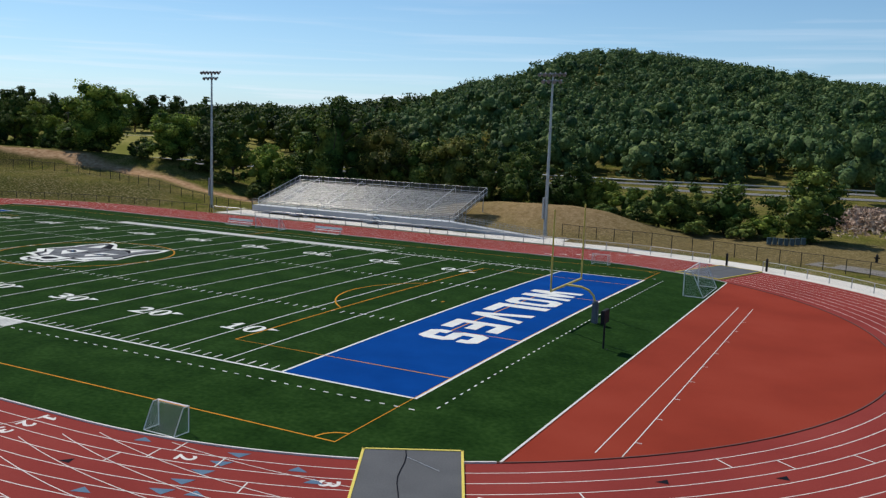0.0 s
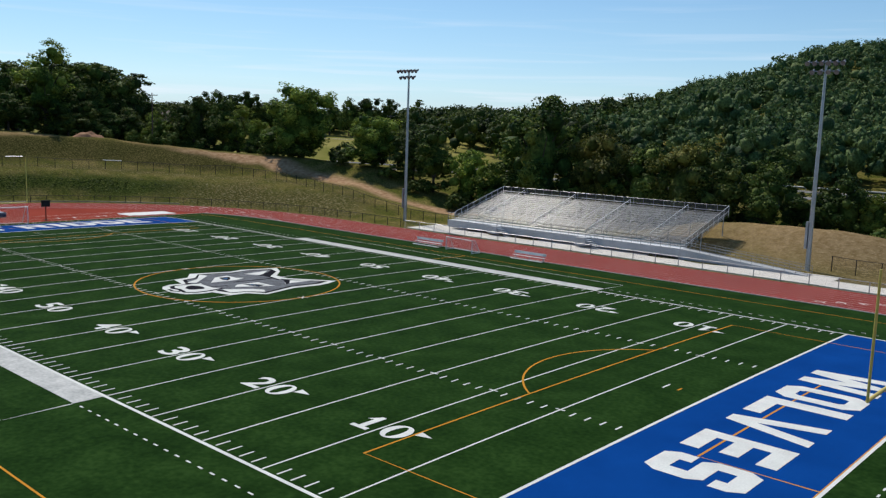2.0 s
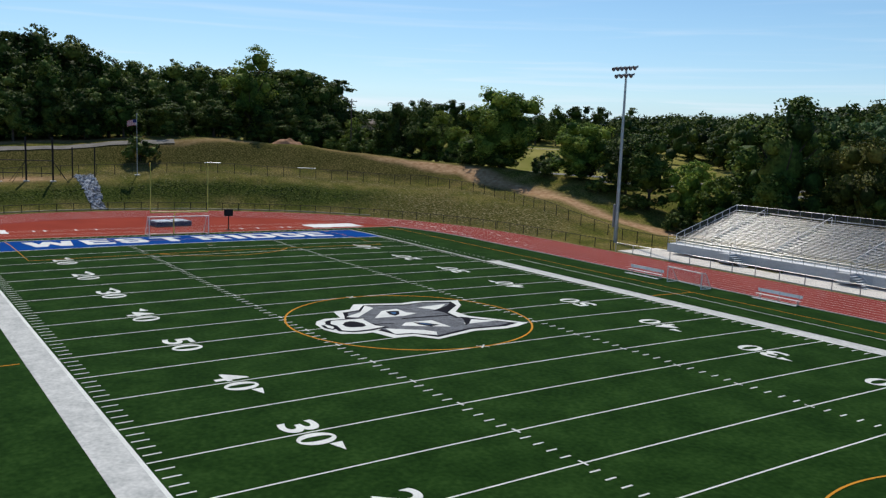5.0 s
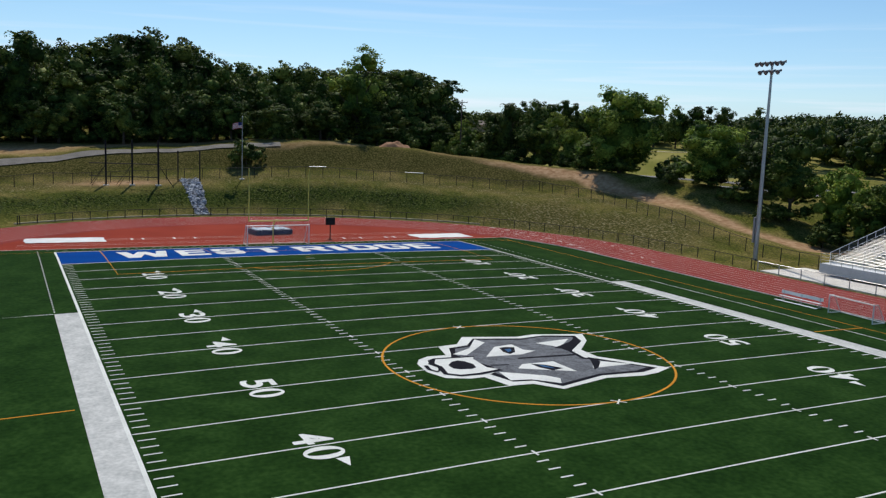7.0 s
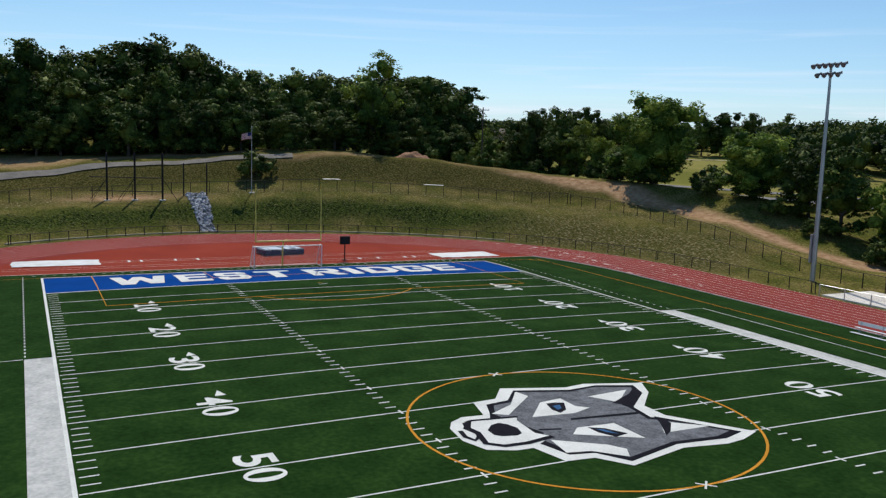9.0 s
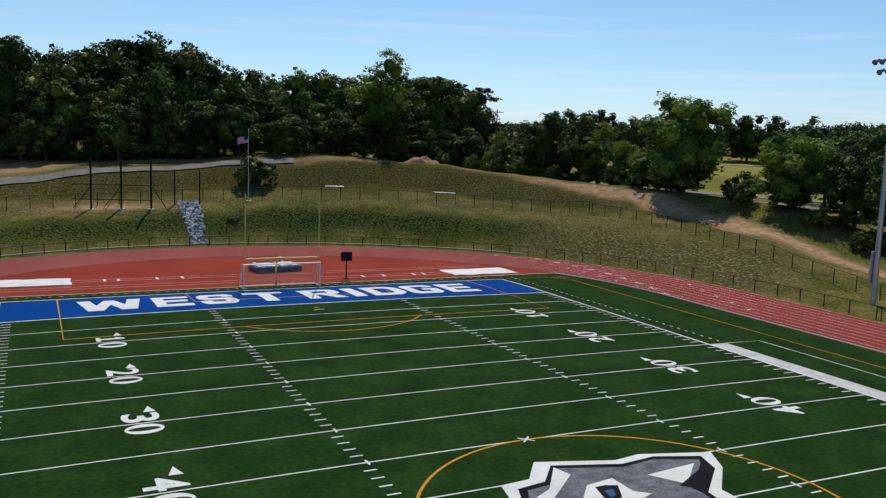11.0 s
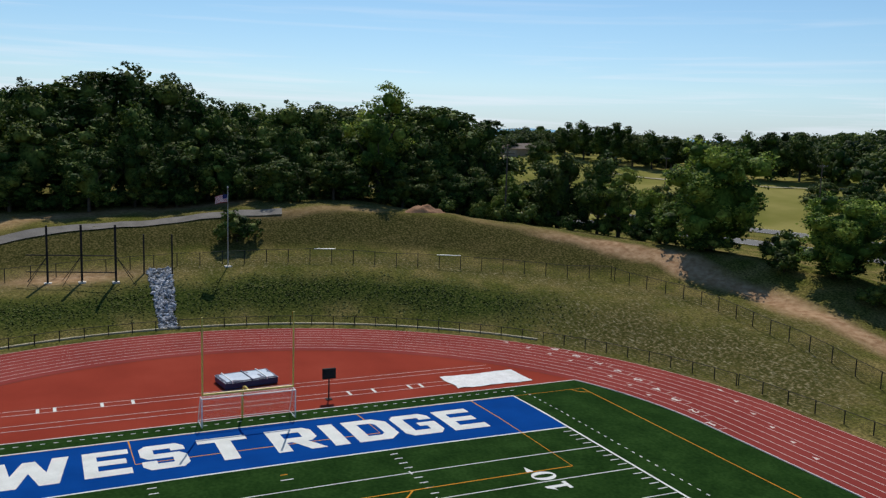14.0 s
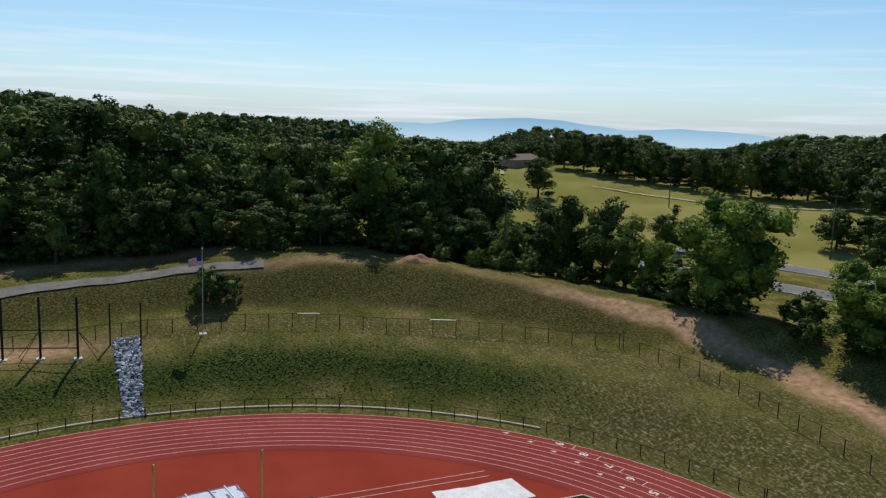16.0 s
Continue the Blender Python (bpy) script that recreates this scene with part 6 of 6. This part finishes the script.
# ---- trees ----
GOLD = (1 + 5 ** 0.5) / 2
ICO_V = np.array([(-1, GOLD, 0), (1, GOLD, 0), (-1, -GOLD, 0), (1, -GOLD, 0), (0, -1, GOLD), (0, 1, GOLD), (0, -1, -GOLD), (0, 1, -GOLD), (GOLD, 0, -1), (GOLD, 0, 1), (-GOLD, 0, -1), (-GOLD, 0, 1)]) / math.hypot(1, GOLD)
ICO_F = np.array([(0, 11, 5), (0, 5, 1), (0, 1, 7), (0, 7, 10), (0, 10, 11), (1, 5, 9), (5, 11, 4), (11, 10, 2), (10, 7, 6), (7, 1, 8), (3, 9, 4), (3, 4, 2), (3, 2, 6), (3, 6, 8), (3, 8, 9), (4, 9, 5), (2, 4, 11), (6, 2, 10), (8, 6, 7), (9, 8, 1)])


def crown_quads(w, h, clumps, leaves, size, lobes=14, narrow=0.0, seed=0, low=0.03, heart=0.6, tuft=0.068):
    """Leaf quads (n, 4, 3) in tufts over a billowing crown of lobes, w wide and h high, its foot at z = 0, and its dense leafy hearts."""
    r = np.random.default_rng(seed)
    i = np.arange(lobes) + 0.5
    up, turn = 1 - 1.92 * i / lobes, i * 2.39996 + r.uniform(0, 6.28)
    flat_r = np.sqrt(1 - np.where(up < 0, 0.72 * up, up) ** 2)
    out_dir = np.stack([flat_r * np.cos(turn), flat_r * np.sin(turn), up], -1) + r.normal(size=(lobes, 3)) * 0.16
    lobe_at = out_dir * r.uniform(0.54, 0.76, (lobes, 1)) * (0.5 * w, 0.5 * w, 0.5 * h) + (0, 0, 0.5 * h)
    lobe_at[:, :2] *= 1 - narrow * np.clip(lobe_at[:, 2:] / h - 0.3, 0, 1)
    k0 = (7 / lobes) ** 0.35
    lobe_r = r.uniform(0.17, 0.29, (lobes, 1)) * k0 * np.array([[w, w, 0.45 * w + 0.42 * h]])
    lobe_at[:, 2] = np.maximum(lobe_at[:, 2], lobe_r[:, 2] * 0.6)
    lobe_at = np.concatenate([lobe_at, [[0, 0, 0.45 * h]]])
    lobe_r = np.concatenate([lobe_r, [[0.34 * w, 0.34 * w, 0.40 * h]]])
    out_dir = np.concatenate([out_dir, [[0, 0, 0]]])
    area = lobe_r[:, 0] ** 2 * (0.8 + 0.4 * lobe_at[:, 2] / h)
    area[-1] *= 0.3
    pick = r.choice(lobes + 1, clumps, p=area / area.sum())
    v = r.normal(size=(clumps, 3)) + out_dir[pick] * 0.75 + (0, 0, 0.35)
    v /= np.linalg.norm(v, axis=1, keepdims=True)
    c = lobe_at[pick] + lobe_r[pick] * v * r.uniform(0.78, 1.06, (clumps, 1))
    c[:, 2] = np.maximum(c[:, 2], r.uniform(low, low + 0.12, clumps) * h)
    n = clumps * leaves
    wide = np.repeat(r.uniform(0.6, 1.35, (clumps, 1)), leaves, 0) * tuft * w
    shell = r.normal(size=(n, 3)) + (0, 0, 0.25)
    shell /= np.linalg.norm(shell, axis=1, keepdims=True)
    p = np.repeat(c, leaves, 0) + shell * wide * r.uniform(0.65, 1.05, (n, 1)) * (1, 1, 0.72)
    a = r.normal(size=(n, 3)) * (1, 1, 0.5)
    a /= np.linalg.norm(a, axis=1, keepdims=True)
    b = np.cross(r.normal(size=(n, 3)) * 0.45 + shell * 1.2 + np.repeat(v, leaves, 0) * 0.3 + (0, 0, 0.35), a)
    b /= np.linalg.norm(b, axis=1, keepdims=True) + 1e-9
    s = size * r.uniform(0.5, 1.3, (n, 1))
    a, b = a * s, b * s * 0.7
    q = np.stack([p - a, p - 0.2 * a + b, p + a, p - 0.2 * a - b], 1)
    core = [c0 + ICO_V * (1 + 0.16 * r.normal(size=(len(ICO_V), 1)).clip(-1.5, 1.5)) * s0 * heart for c0, s0 in zip(lobe_at, lobe_r)]
    tall, broad = np.percentile(q[..., 2], 99), np.percentile(np.abs(q[..., :2]), 98)
    k = np.array((0.5 * w / broad, 0.5 * w / broad, h / tall))
    return q * k, np.stack(core) * k


def quads_mesh(name, q, material, core=None):
    me = bpy.data.meshes.new(name)
    n = len(q)
    co, idx, start = q.reshape(-1, 3), np.arange(n * 4), np.arange(0, n * 4, 4)
    if core is not None:
        k = len(core)
        tri = (ICO_F[None] + len(ICO_V) * np.arange(k)[:, None, None]).reshape(-1) + n * 4
        co, idx, start = np.concatenate([co, core.reshape(-1, 3)]), np.concatenate([idx, tri]), np.concatenate([start, n * 4 + np.arange(0, k * 3 * len(ICO_F), 3)])
    me.vertices.add(len(co))
    me.vertices.foreach_set("co", co.reshape(-1).astype(np.float32))
    me.loops.add(len(idx))
    me.loops.foreach_set("vertex_index", idx.astype(np.int32))
    me.polygons.add(len(start))
    me.polygons.foreach_set("loop_start", start.astype(np.int32))
    if core is not None:
        me.polygons.foreach_set("use_smooth", np.arange(len(start)) >= n)
    me.update(calc_edges=True)
    me.materials.append(material)
    return me


def trunk_mesh(w, h, seed):
    r = random.Random(seed)
    bm = bmesh.new()
    t = 0.022 * h
    tube(bm, (0, 0, -0.5), (0, 0, 0.5 * h), t, 9, t * 0.55)
    tube(bm, (0, 0, 0.5 * h), (0.02 * w, 0.03 * w, 0.8 * h), t * 0.55, 8, t * 0.2)
    for i in range(7):
        a, z = r.uniform(0, 6.28), r.uniform(0.2, 0.5) * h
        e = (math.cos(a) * w * r.uniform(0.2, 0.33), math.sin(a) * w * r.uniform(0.2, 0.33), z + r.uniform(0.15, 0.35) * h)
        tube(bm, (0, 0, z), e, t * 0.4, 6, t * 0.12)
    me = mesh_of(bm, "trunk")
    me.materials.append(M_BARK)
    return me


def leaf_mesh(parts, mat):
    return quads_mesh("crown", parts[0], mat, parts[1])


KINDS = []
for i, (w, h, clumps, narrow, mat, leaf, lobes, heart) in enumerate((
        (13, 20, 210, 0.3, M_LEAF, 0.28, 22, 0.68), (11, 18, 200, 0.3, M_LEAF, 0.26, 20, 0.68), (10, 20, 190, 0.3, M_LEAFPALE, 0.19, 20, 0.6),
        (12, 16, 200, 0.1, M_LEAF, 0.26, 20, 0.68), (8, 9, 150, 0.1, M_LEAFPALE, 0.18, 15, 0.72), (9, 17, 180, 0.4, M_LEAF, 0.24, 18, 0.68),
        (14, 18, 420, 0.0, M_LEAFPALE, 0.25, 32, 0.8), (5, 4.2, 90, 0.0, M_LEAF, 0.15, 9, 0.72), (12, 16, 210, 0.15, M_LEAFOLIVE, 0.22, 22, 0.68))):
    KINDS.append((w, h, leaf_mesh(crown_quads(w, h, clumps, 24, leaf, lobes, narrow, 20 + i, heart=heart), mat), trunk_mesh(w, h, i)))


def tree(x, y, h, w=None, kind=0, label="leafy broadleaf tree in full summer foliage", name="tree"):
    kw, kh, crown, tm = KINDS[kind]
    w = w or kw * h / kh
    t = empty(name, pose(x, y, height(x, y) - 0.1, 0, 0, (x * 37.7 + y * 91.3) % 360), label, name, "trees round the field" if name == "tree" else "bushes round the field")
    s = Matrix.Diagonal((w / kw, w / kw, h / kh, 1))
    piece("trunk", tm, t, s)
    piece("crown", crown, t, s)
    return t


# round the dirt trail in the north-west
TRAIL_TREES = [(-85.5, 75, 15.4, 14.5, 6, "large round light green tree standing by the dirt trail"), (-114, 66.5, 13.2, 9.5, 0), (-108, 70.5, 13.4, 10, 3), (-103.5, 71.5, 11.5, 8.5, 2), (-98.5, 73, 8.5, 7.5, 4), (-94, 72.5, 6.5, 6.5, 2), (-66, 79, 10.4, 11, 6), (-77, 80.5, 4.6, 6.5, 7), (-120, 60.5, 9.5, 6.0, 2), (-118.5, 57.5, 5.0, 4.8, 4), (-57, 82, 10.5, 10, 3), (-49.5, 80, 12.8, 7.5, 5), (-90, 79, 7, 7, 4), (-43, 83, 10.2, 8.7, 4), (-38, 74, 3.4, 4.5, 7), (-118, 69, 12, 9, 5), (-124, 69, 13, 9, 1)]
for row in TRAIL_TREES:
    tree(*row)
# on the meadow beyond the highway
MEADOW_TREES = [(-220, 127, 12, 9, 5), (-133, 152.5, 9, 11, 3), (-128, 157, 8, 9, 0), (-149.5, 118, 10.5, 7.5, 1), (-146, 121, 8.5, 8, 3), (-98, 124, 13, 11, 0), (-282, 152, 6, 7, 3), (-296, 170, 8, 9, 3)]
for row in MEADOW_TREES:
    tree(*row)
# behind the bleachers
STAND_TREES = [(-34, 80, 9, 8, 4), (-24, 80, 21.3, 15, 0), (-29, 83, 14, 9, 5), (-17, 84, 14, 10, 8), (-10.5, 81, 15.5, 11, 8), (-4.5, 82, 13.5, 11, 3), (3, 81, 14, 11, 8), (10, 82, 12.5, 11, 3), (16.5, 82, 11.5, 10, 3), (23, 83, 9.5, 9, 1), (27, 84, 10, 9, 3), (-1, 92, 14, 11, 1), (12, 93, 13, 11, 0), (-18, 92, 16, 11, 1), (-36, 90, 12, 11, 3)]
for row in STAND_TREES:
    tree(*row)
# beyond the curve
EAST_TREES = [(31, 86, 7.5, 8, 4), (37, 84, 6.5, 7, 4), (43.5, 78, 7.5, 8, 3), (47.5, 80, 8, 8, 1), (53.5, 82, 8.5, 9, 3), (60, 79, 4, 6, 4), (66, 80, 11.5, 12, 3), (86, 96, 9, 9, 3), (96, 92, 8, 9, 4)]
for row in EAST_TREES:
    tree(*row)
for x, y, h, w in ((-115, 11.4, 4.8, 6.4), (-89, 69.5, 3.4, 4), (-83, 72, 3.4, 4.6), (-71, 74.5, 3.2, 4.4), (-127, 21, 2.6, 3), (-126.5, 24, 2.2, 2.4), (-118, 47, 2.6, 3.2), (-116, 52, 3.2, 3.6), (-113.5, 55.5, 3.4, 4.0), (-110.5, 58.5, 3.6, 4.4), (-105, 63, 2.8, 3.6), (-95, 69, 2.6, 3.6), (-58, 76, 3, 4), (-50, 75, 2.6, 3.4), (34, 78, 2.8, 5), (41, 74, 2.6, 4), (50, 74, 2.6, 5), (57, 76, 2.4, 5)):
    tree(x, y, h, w, 7, "low leafy bush in rough grass", "bush")

r0 = random.Random(11)
for x, y, h, w, kind, *_ in TRAIL_TREES + STAND_TREES + EAST_TREES:
    if h > 6:
        hh = r0.uniform(2.2, 3.8)
        tree(x + r0.uniform(-1.5, 2.0), y - r0.uniform(0.5, 2.0), hh, max(hh * 1.5, 0.62 * w), 7, "low leafy bush under taller trees", "bush")

# the wood along the ridge in the west, by the height of its tops
TOPS_Y = [-70, -24, -15, -10, -5, 1, 7, 11, 14.5, 18, 23, 28, 32, 37, 43, 46, 50, 53, 56, 60, 65, 80]
TOPS_Z = [29, 30.5, 29, 30, 33, 34.2, 34.2, 32, 29.8, 29.6, 28.8, 28.4, 28.2, 28.4, 28.2, 29.3, 29.3, 29.3, 28.8, 28, 26.5, 20]
edge = [(-134, -66), (-138, -48), (-140, -30), (-136, -12), (-134, 4), (-133, 18), (-131, 32), (-127.5, 44), (-125, 54), (-121, 62)]
tree(-147, -26, 21, 15, 0)
r0 = random.Random(3)
for a, b in zip(edge, edge[1:]):
    for k in range(2):
        f = (k + 0.5) / 2
        for depth in range(4):
            x, y = a[0] + (b[0] - a[0]) * f - depth * 7.5 + r0.uniform(-2, 2), a[1] + (b[1] - a[1]) * f + depth * 1.5 + r0.uniform(-3, 3)
            top = np.interp(y, TOPS_Y, TOPS_Z) - height(x, y)
            hh = top * ((0.46, 0.74, 0.95, 1.0)[depth] + r0.uniform(-0.09, 0.03))
            tree(x, y, hh, max(9.0, hh * r0.uniform(0.62, 0.92)), r0.choice((0, 1, 3, 0, 3, 5)))
for i in range(34):
    f = (i + 0.5) / 34 * (len(edge) - 1)
    a, b = edge[int(f)], edge[int(f) + 1]
    x, y = a[0] + (b[0] - a[0]) * (f % 1) - r0.uniform(0.0, 3.0), a[1] + (b[1] - a[1]) * (f % 1) + r0.uniform(-1, 1)
    hh = r0.uniform(2.4, 4.6)
    tree(x, y, hh, hh * r0.uniform(1.1, 1.5), 7, "dense leafy bush at the edge of the wood", "bush")
tree(-133, 40.5, 21, 13.5, 2, "tall slender feathery tree above the wood")

# the tall front edge of the wood beyond the meadow
for i, (a, d, hh) in enumerate(((147.5, 312, 9), (146, 300, 13), (144.6, 294, 14), (143.4, 289, 13), (142.2, 284, 15), (141, 280, 14), (139.6, 274, 13), (138.2, 270, 12), (136.6, 264, 13), (134.8, 260, 14), (133, 257, 15), (131.2, 255, 15), (129.4, 256, 15), (127.5, 264, 15))):
    tree(-20 + d * math.cos(radians(a)), d * math.sin(radians(a)), hh, hh * 0.75, (0, 1, 3, 5)[i % 4])

# far woods
FAR = [crown_quads(1.0, 1.0, 46, 5, 0.043, 7, 0.2, 60 + i, heart=0.62, tuft=0.09) for i in range(6)]
DISTANT = [crown_quads(1.0, 1.0, 14, 3, 0.05, 3, 0.1, 80 + i, heart=0.86, tuft=0.1) for i in range(4)]


def woods(name, spots, label, mat=M_LEAF, kinds=None):
    kinds = kinds or FAR
    q, core = [], []
    for i, (x, y, w, h) in enumerate(spots):
        a = (i * 2.399) % 6.283
        c, s = math.cos(a), math.sin(a)
        turn, foot = np.array([[c, s, 0], [-s, c, 0], [0, 0, 1]]), (x, y, height(x, y) - 0.04 * h)
        leaves, heart = kinds[i % len(kinds)]
        q.append(leaves @ turn * (w, w, h) + foot)
        core.append(heart @ turn * (w, w, h) + foot)
    ob = new(name, quads_mesh(name, np.concatenate(q), mat, np.concatenate(core)))
    return tagged(ob, label, "woodland", kind="stuff")


def scatter(n, keep, lo, hi, seed, area):
    r, out = random.Random(seed), []
    x0, x1, y0, y1 = area
    while len(out) < n:
        x, y = r.uniform(x0, x1), r.uniform(y0, y1)
        if keep(x, y):
            h = r.uniform(lo, hi) * (0.95 + 0.35 * noise.noise((x * 0.03, y * 0.03, 0.5)))
            out.append((x, y, h * r.uniform(0.72, 1.0), h))
    return out


def polar(x, y):
    return math.degrees(math.atan2(y, x + 20)), math.hypot(x + 20, y)


def clear_of_road(x, y, m):
    return line_distance(np.array([x]), np.array([y]), ROAD)[0] > m


SKY_AZ = [110, 127.7, 130.3, 132.9, 134.8, 137.1, 139.5, 141.7, 144.9, 146.8, 148.6, 150.4, 151.9, 154.2, 156.4, 158.3, 160, 164, 168, 172, 176, 178.2, 180, 182, 210]
SKY_UP = [0.03, -0.0036, -0.0067, -0.0054, -0.0159, -0.025, -0.0268, -0.0144, -0.0134, -0.0062, -0.0073, -0.0168, -0.0274, -0.0288, -0.0268, -0.0195, -0.009, -0.006, -0.004, -0.005, 0.003, 0.009, 0.012, 0.012, 0.012]
HILL_AZ = [88, 90.7, 93.4, 95.3, 97.9, 101, 103.4, 106.3, 108.4, 111.3, 112.7, 115.3, 117.1, 120.8, 123.7, 127.4, 129.9, 133, 135, 137, 150]
HILL_UP = [0.066, 0.069, 0.0727, 0.0813, 0.0869, 0.0955, 0.1011, 0.1054, 0.1029, 0.0892, 0.0727, 0.0693, 0.0542, 0.0454, 0.0338, 0.028, 0.0293, 0.0256, 0.0191, 0.0206, 0.02]


def under_skyline(spots):
    """Keeps the tops of the far woods to the gentle line of the country: knolls with a valley between."""
    out = []
    for x, y, w, h in spots:
        d, az = math.hypot(x, y + 10), math.degrees(math.atan2(y + 10, x)) % 360
        top = 32.8 + d * np.interp(az, SKY_AZ, SKY_UP) - height(x, y)
        d2, az2 = math.hypot(x - 76.9, y + 64.3), math.degrees(math.atan2(y + 64.3, x - 76.9)) % 360
        if az2 < 150:
            top = min(top, 14.5 + d2 * np.interp(az2, HILL_AZ, HILL_UP) - height(x, y))
        if top > 6:
            k = min(1.0, top * (0.72 + 0.34 * ((x * 7.3 + y * 3.1) % 1.0)) / h)
            out.append((x, y, w * (0.4 + 0.6 * k), h * k))
    return out


def hill_line(spots):
    out = []
    for x, y, w, h in spots:
        d, az = math.hypot(x - 76.9, y + 64.3), math.degrees(math.atan2(y + 64.3, x - 76.9)) % 360
        top = (14.5 + d * np.interp(az, HILL_AZ, HILL_UP) - height(x, y)) * (0.78 + 0.25 * ((x * 5.7 + y * 2.9) % 1.0)) if az > 89 else h
        if top > 3:
            out.append((x, y, w, min(h, top)))
    return out


def on_hill(x, y):
    a, d = polar(x, y)
    return 50 < a < 108 and 150 < d < 500 and y > 120 and clear_of_road(x, y, 22)


woods("wooded_hill", hill_line(scatter(1050, on_hill, 12, 18, 5, (-180, 330, 120, 500))), "densely wooded hillside of dark green broadleaf trees", M_LEAFHAZY)


def nw_edge(x, y):
    a, d = polar(x, y)
    start = np.interp(a, [105, 112, 120, 128, 138, 146, 150, 156, 168], [150, 165, 205, 250, 268, 300, 325, 300, 275])
    return (105 < a < 168 and start < d < start + 170) and clear_of_road(x, y, 24) and line_distance(np.array([x]), np.array([y]), [(-124, 238), (-84, 165)])[0] > 11


woods("far_wood", under_skyline(scatter(620, nw_edge, 13, 23, 6, (-520, -40, 60, 520))), "far belt of dark green trees beyond the meadow")


def west_wood(x, y):
    a, d = polar(x, y)
    return x < -168 and (a > 164 or a < -150) and d < 560


woods("west_wood", under_skyline(scatter(460, west_wood, 12, 19, 8, (-560, -160, -200, 200))), "deep wood of dark green trees behind the ridge")


def distant(x, y):
    a, d = polar(x, y)
    return (a > 108 or a < -140) and 470 < d < 820


woods("distant_wood", [(x, y, h * 1.5, h) for x, y, w, h in under_skyline(scatter(700, distant, 13, 17, 9, (-860, -100, -520, 780)))], "distant low hills covered with dark green woods", kinds=DISTANT)


# ---- rough growth on the banks ----
def ground_cover(name, n, keep, size, mat, label, seed):
    """Low leaves lying at a slant over the ground."""
    r = np.random.default_rng(seed)
    xs, ys = r.uniform(-132, -24, n * 8), r.uniform(-34, 70, n * 8)
    ok = keep(xs, ys, r.uniform(0, 1, n * 8))
    xs, ys = xs[ok][:n], ys[ok][:n]
    m = len(xs)
    base = np.stack([xs, ys, heights(xs, ys) + r.uniform(0.02, 0.6, m) * size], -1)
    ang = r.uniform(0, 6.283, m)
    s = size * r.uniform(0.5, 1.4, (m, 1))
    a = np.stack([np.cos(ang), np.sin(ang), r.normal(size=m) * 0.16], -1) * s
    b = np.stack([-np.sin(ang), np.cos(ang), r.normal(size=m) * 0.16], -1) * s * 0.7
    ob = new(name, quads_mesh(name, np.stack([base - a, base + b, base + a, base - b], 1), mat))
    return tagged(ob, label, "vegetation", kind="stuff")


def weedy(x, y, p):
    d = outside(x, y)
    ang = np.abs(np.degrees(np.arctan2(y, x + 20)))
    patch = 0.5 + 0.5 * np.sin(x * 0.35 + 2 * np.sin(y * 0.16)) * np.sin(y * 0.23 + x * 0.11)
    a = np.exp(-((d - 9.0) / 3.4) ** 2) * smooth(ang, 138, 148)
    return (d > 4.2) & (p < a * (0.25 + 0.75 * patch))


def strawy(x, y, p):
    d = outside(x, y)
    ang = np.degrees(np.arctan2(y, x + 20))
    patch = 0.5 + 0.5 * np.sin(x * 0.8 + y * 0.5) * np.sin(y * 0.21 - x * 0.17)
    return (d > 3.4) & (d < 24) & (ang > 108) & (p < 0.6 * patch * patch)


ground_cover("weeds", 26000, weedy, 0.13, M_WEED, "dense patches of dark green weeds on the bank", 31)
ground_cover("dry_grass", 4000, strawy, 0.07, M_STRAW, "dry straw-coloured cut grass lying on the bank", 32)


def brush_patch(cx, cy, w, d, h, n, seed):
    """Dry stalks and twigs over a low rough hump."""
    r = np.random.default_rng(seed)
    u, v = r.normal(size=n) * 0.42, r.normal(size=n) * 0.42
    k = np.clip(1 - u * u - v * v, 0, 1)
    xs, ys = cx + u * w, cy + v * d
    base = np.stack([xs, ys, heights(xs, ys) + h * k * r.uniform(0.2, 1.0, n)], -1)
    a = r.normal(size=(n, 3)) * 0.30
    b = r.normal(size=(n, 3)) * 0.16
    ob = new("dry_brush", quads_mesh("dry_brush", np.stack([base - a, base + b, base + a, base - b], 1), M_BRUSH))
    tagged(ob, "pinkish dry brush and stalks on rough ground", "vegetation", kind="stuff")


brush_patch(76, 100, 13, 9, 3.0, 6000, 41)
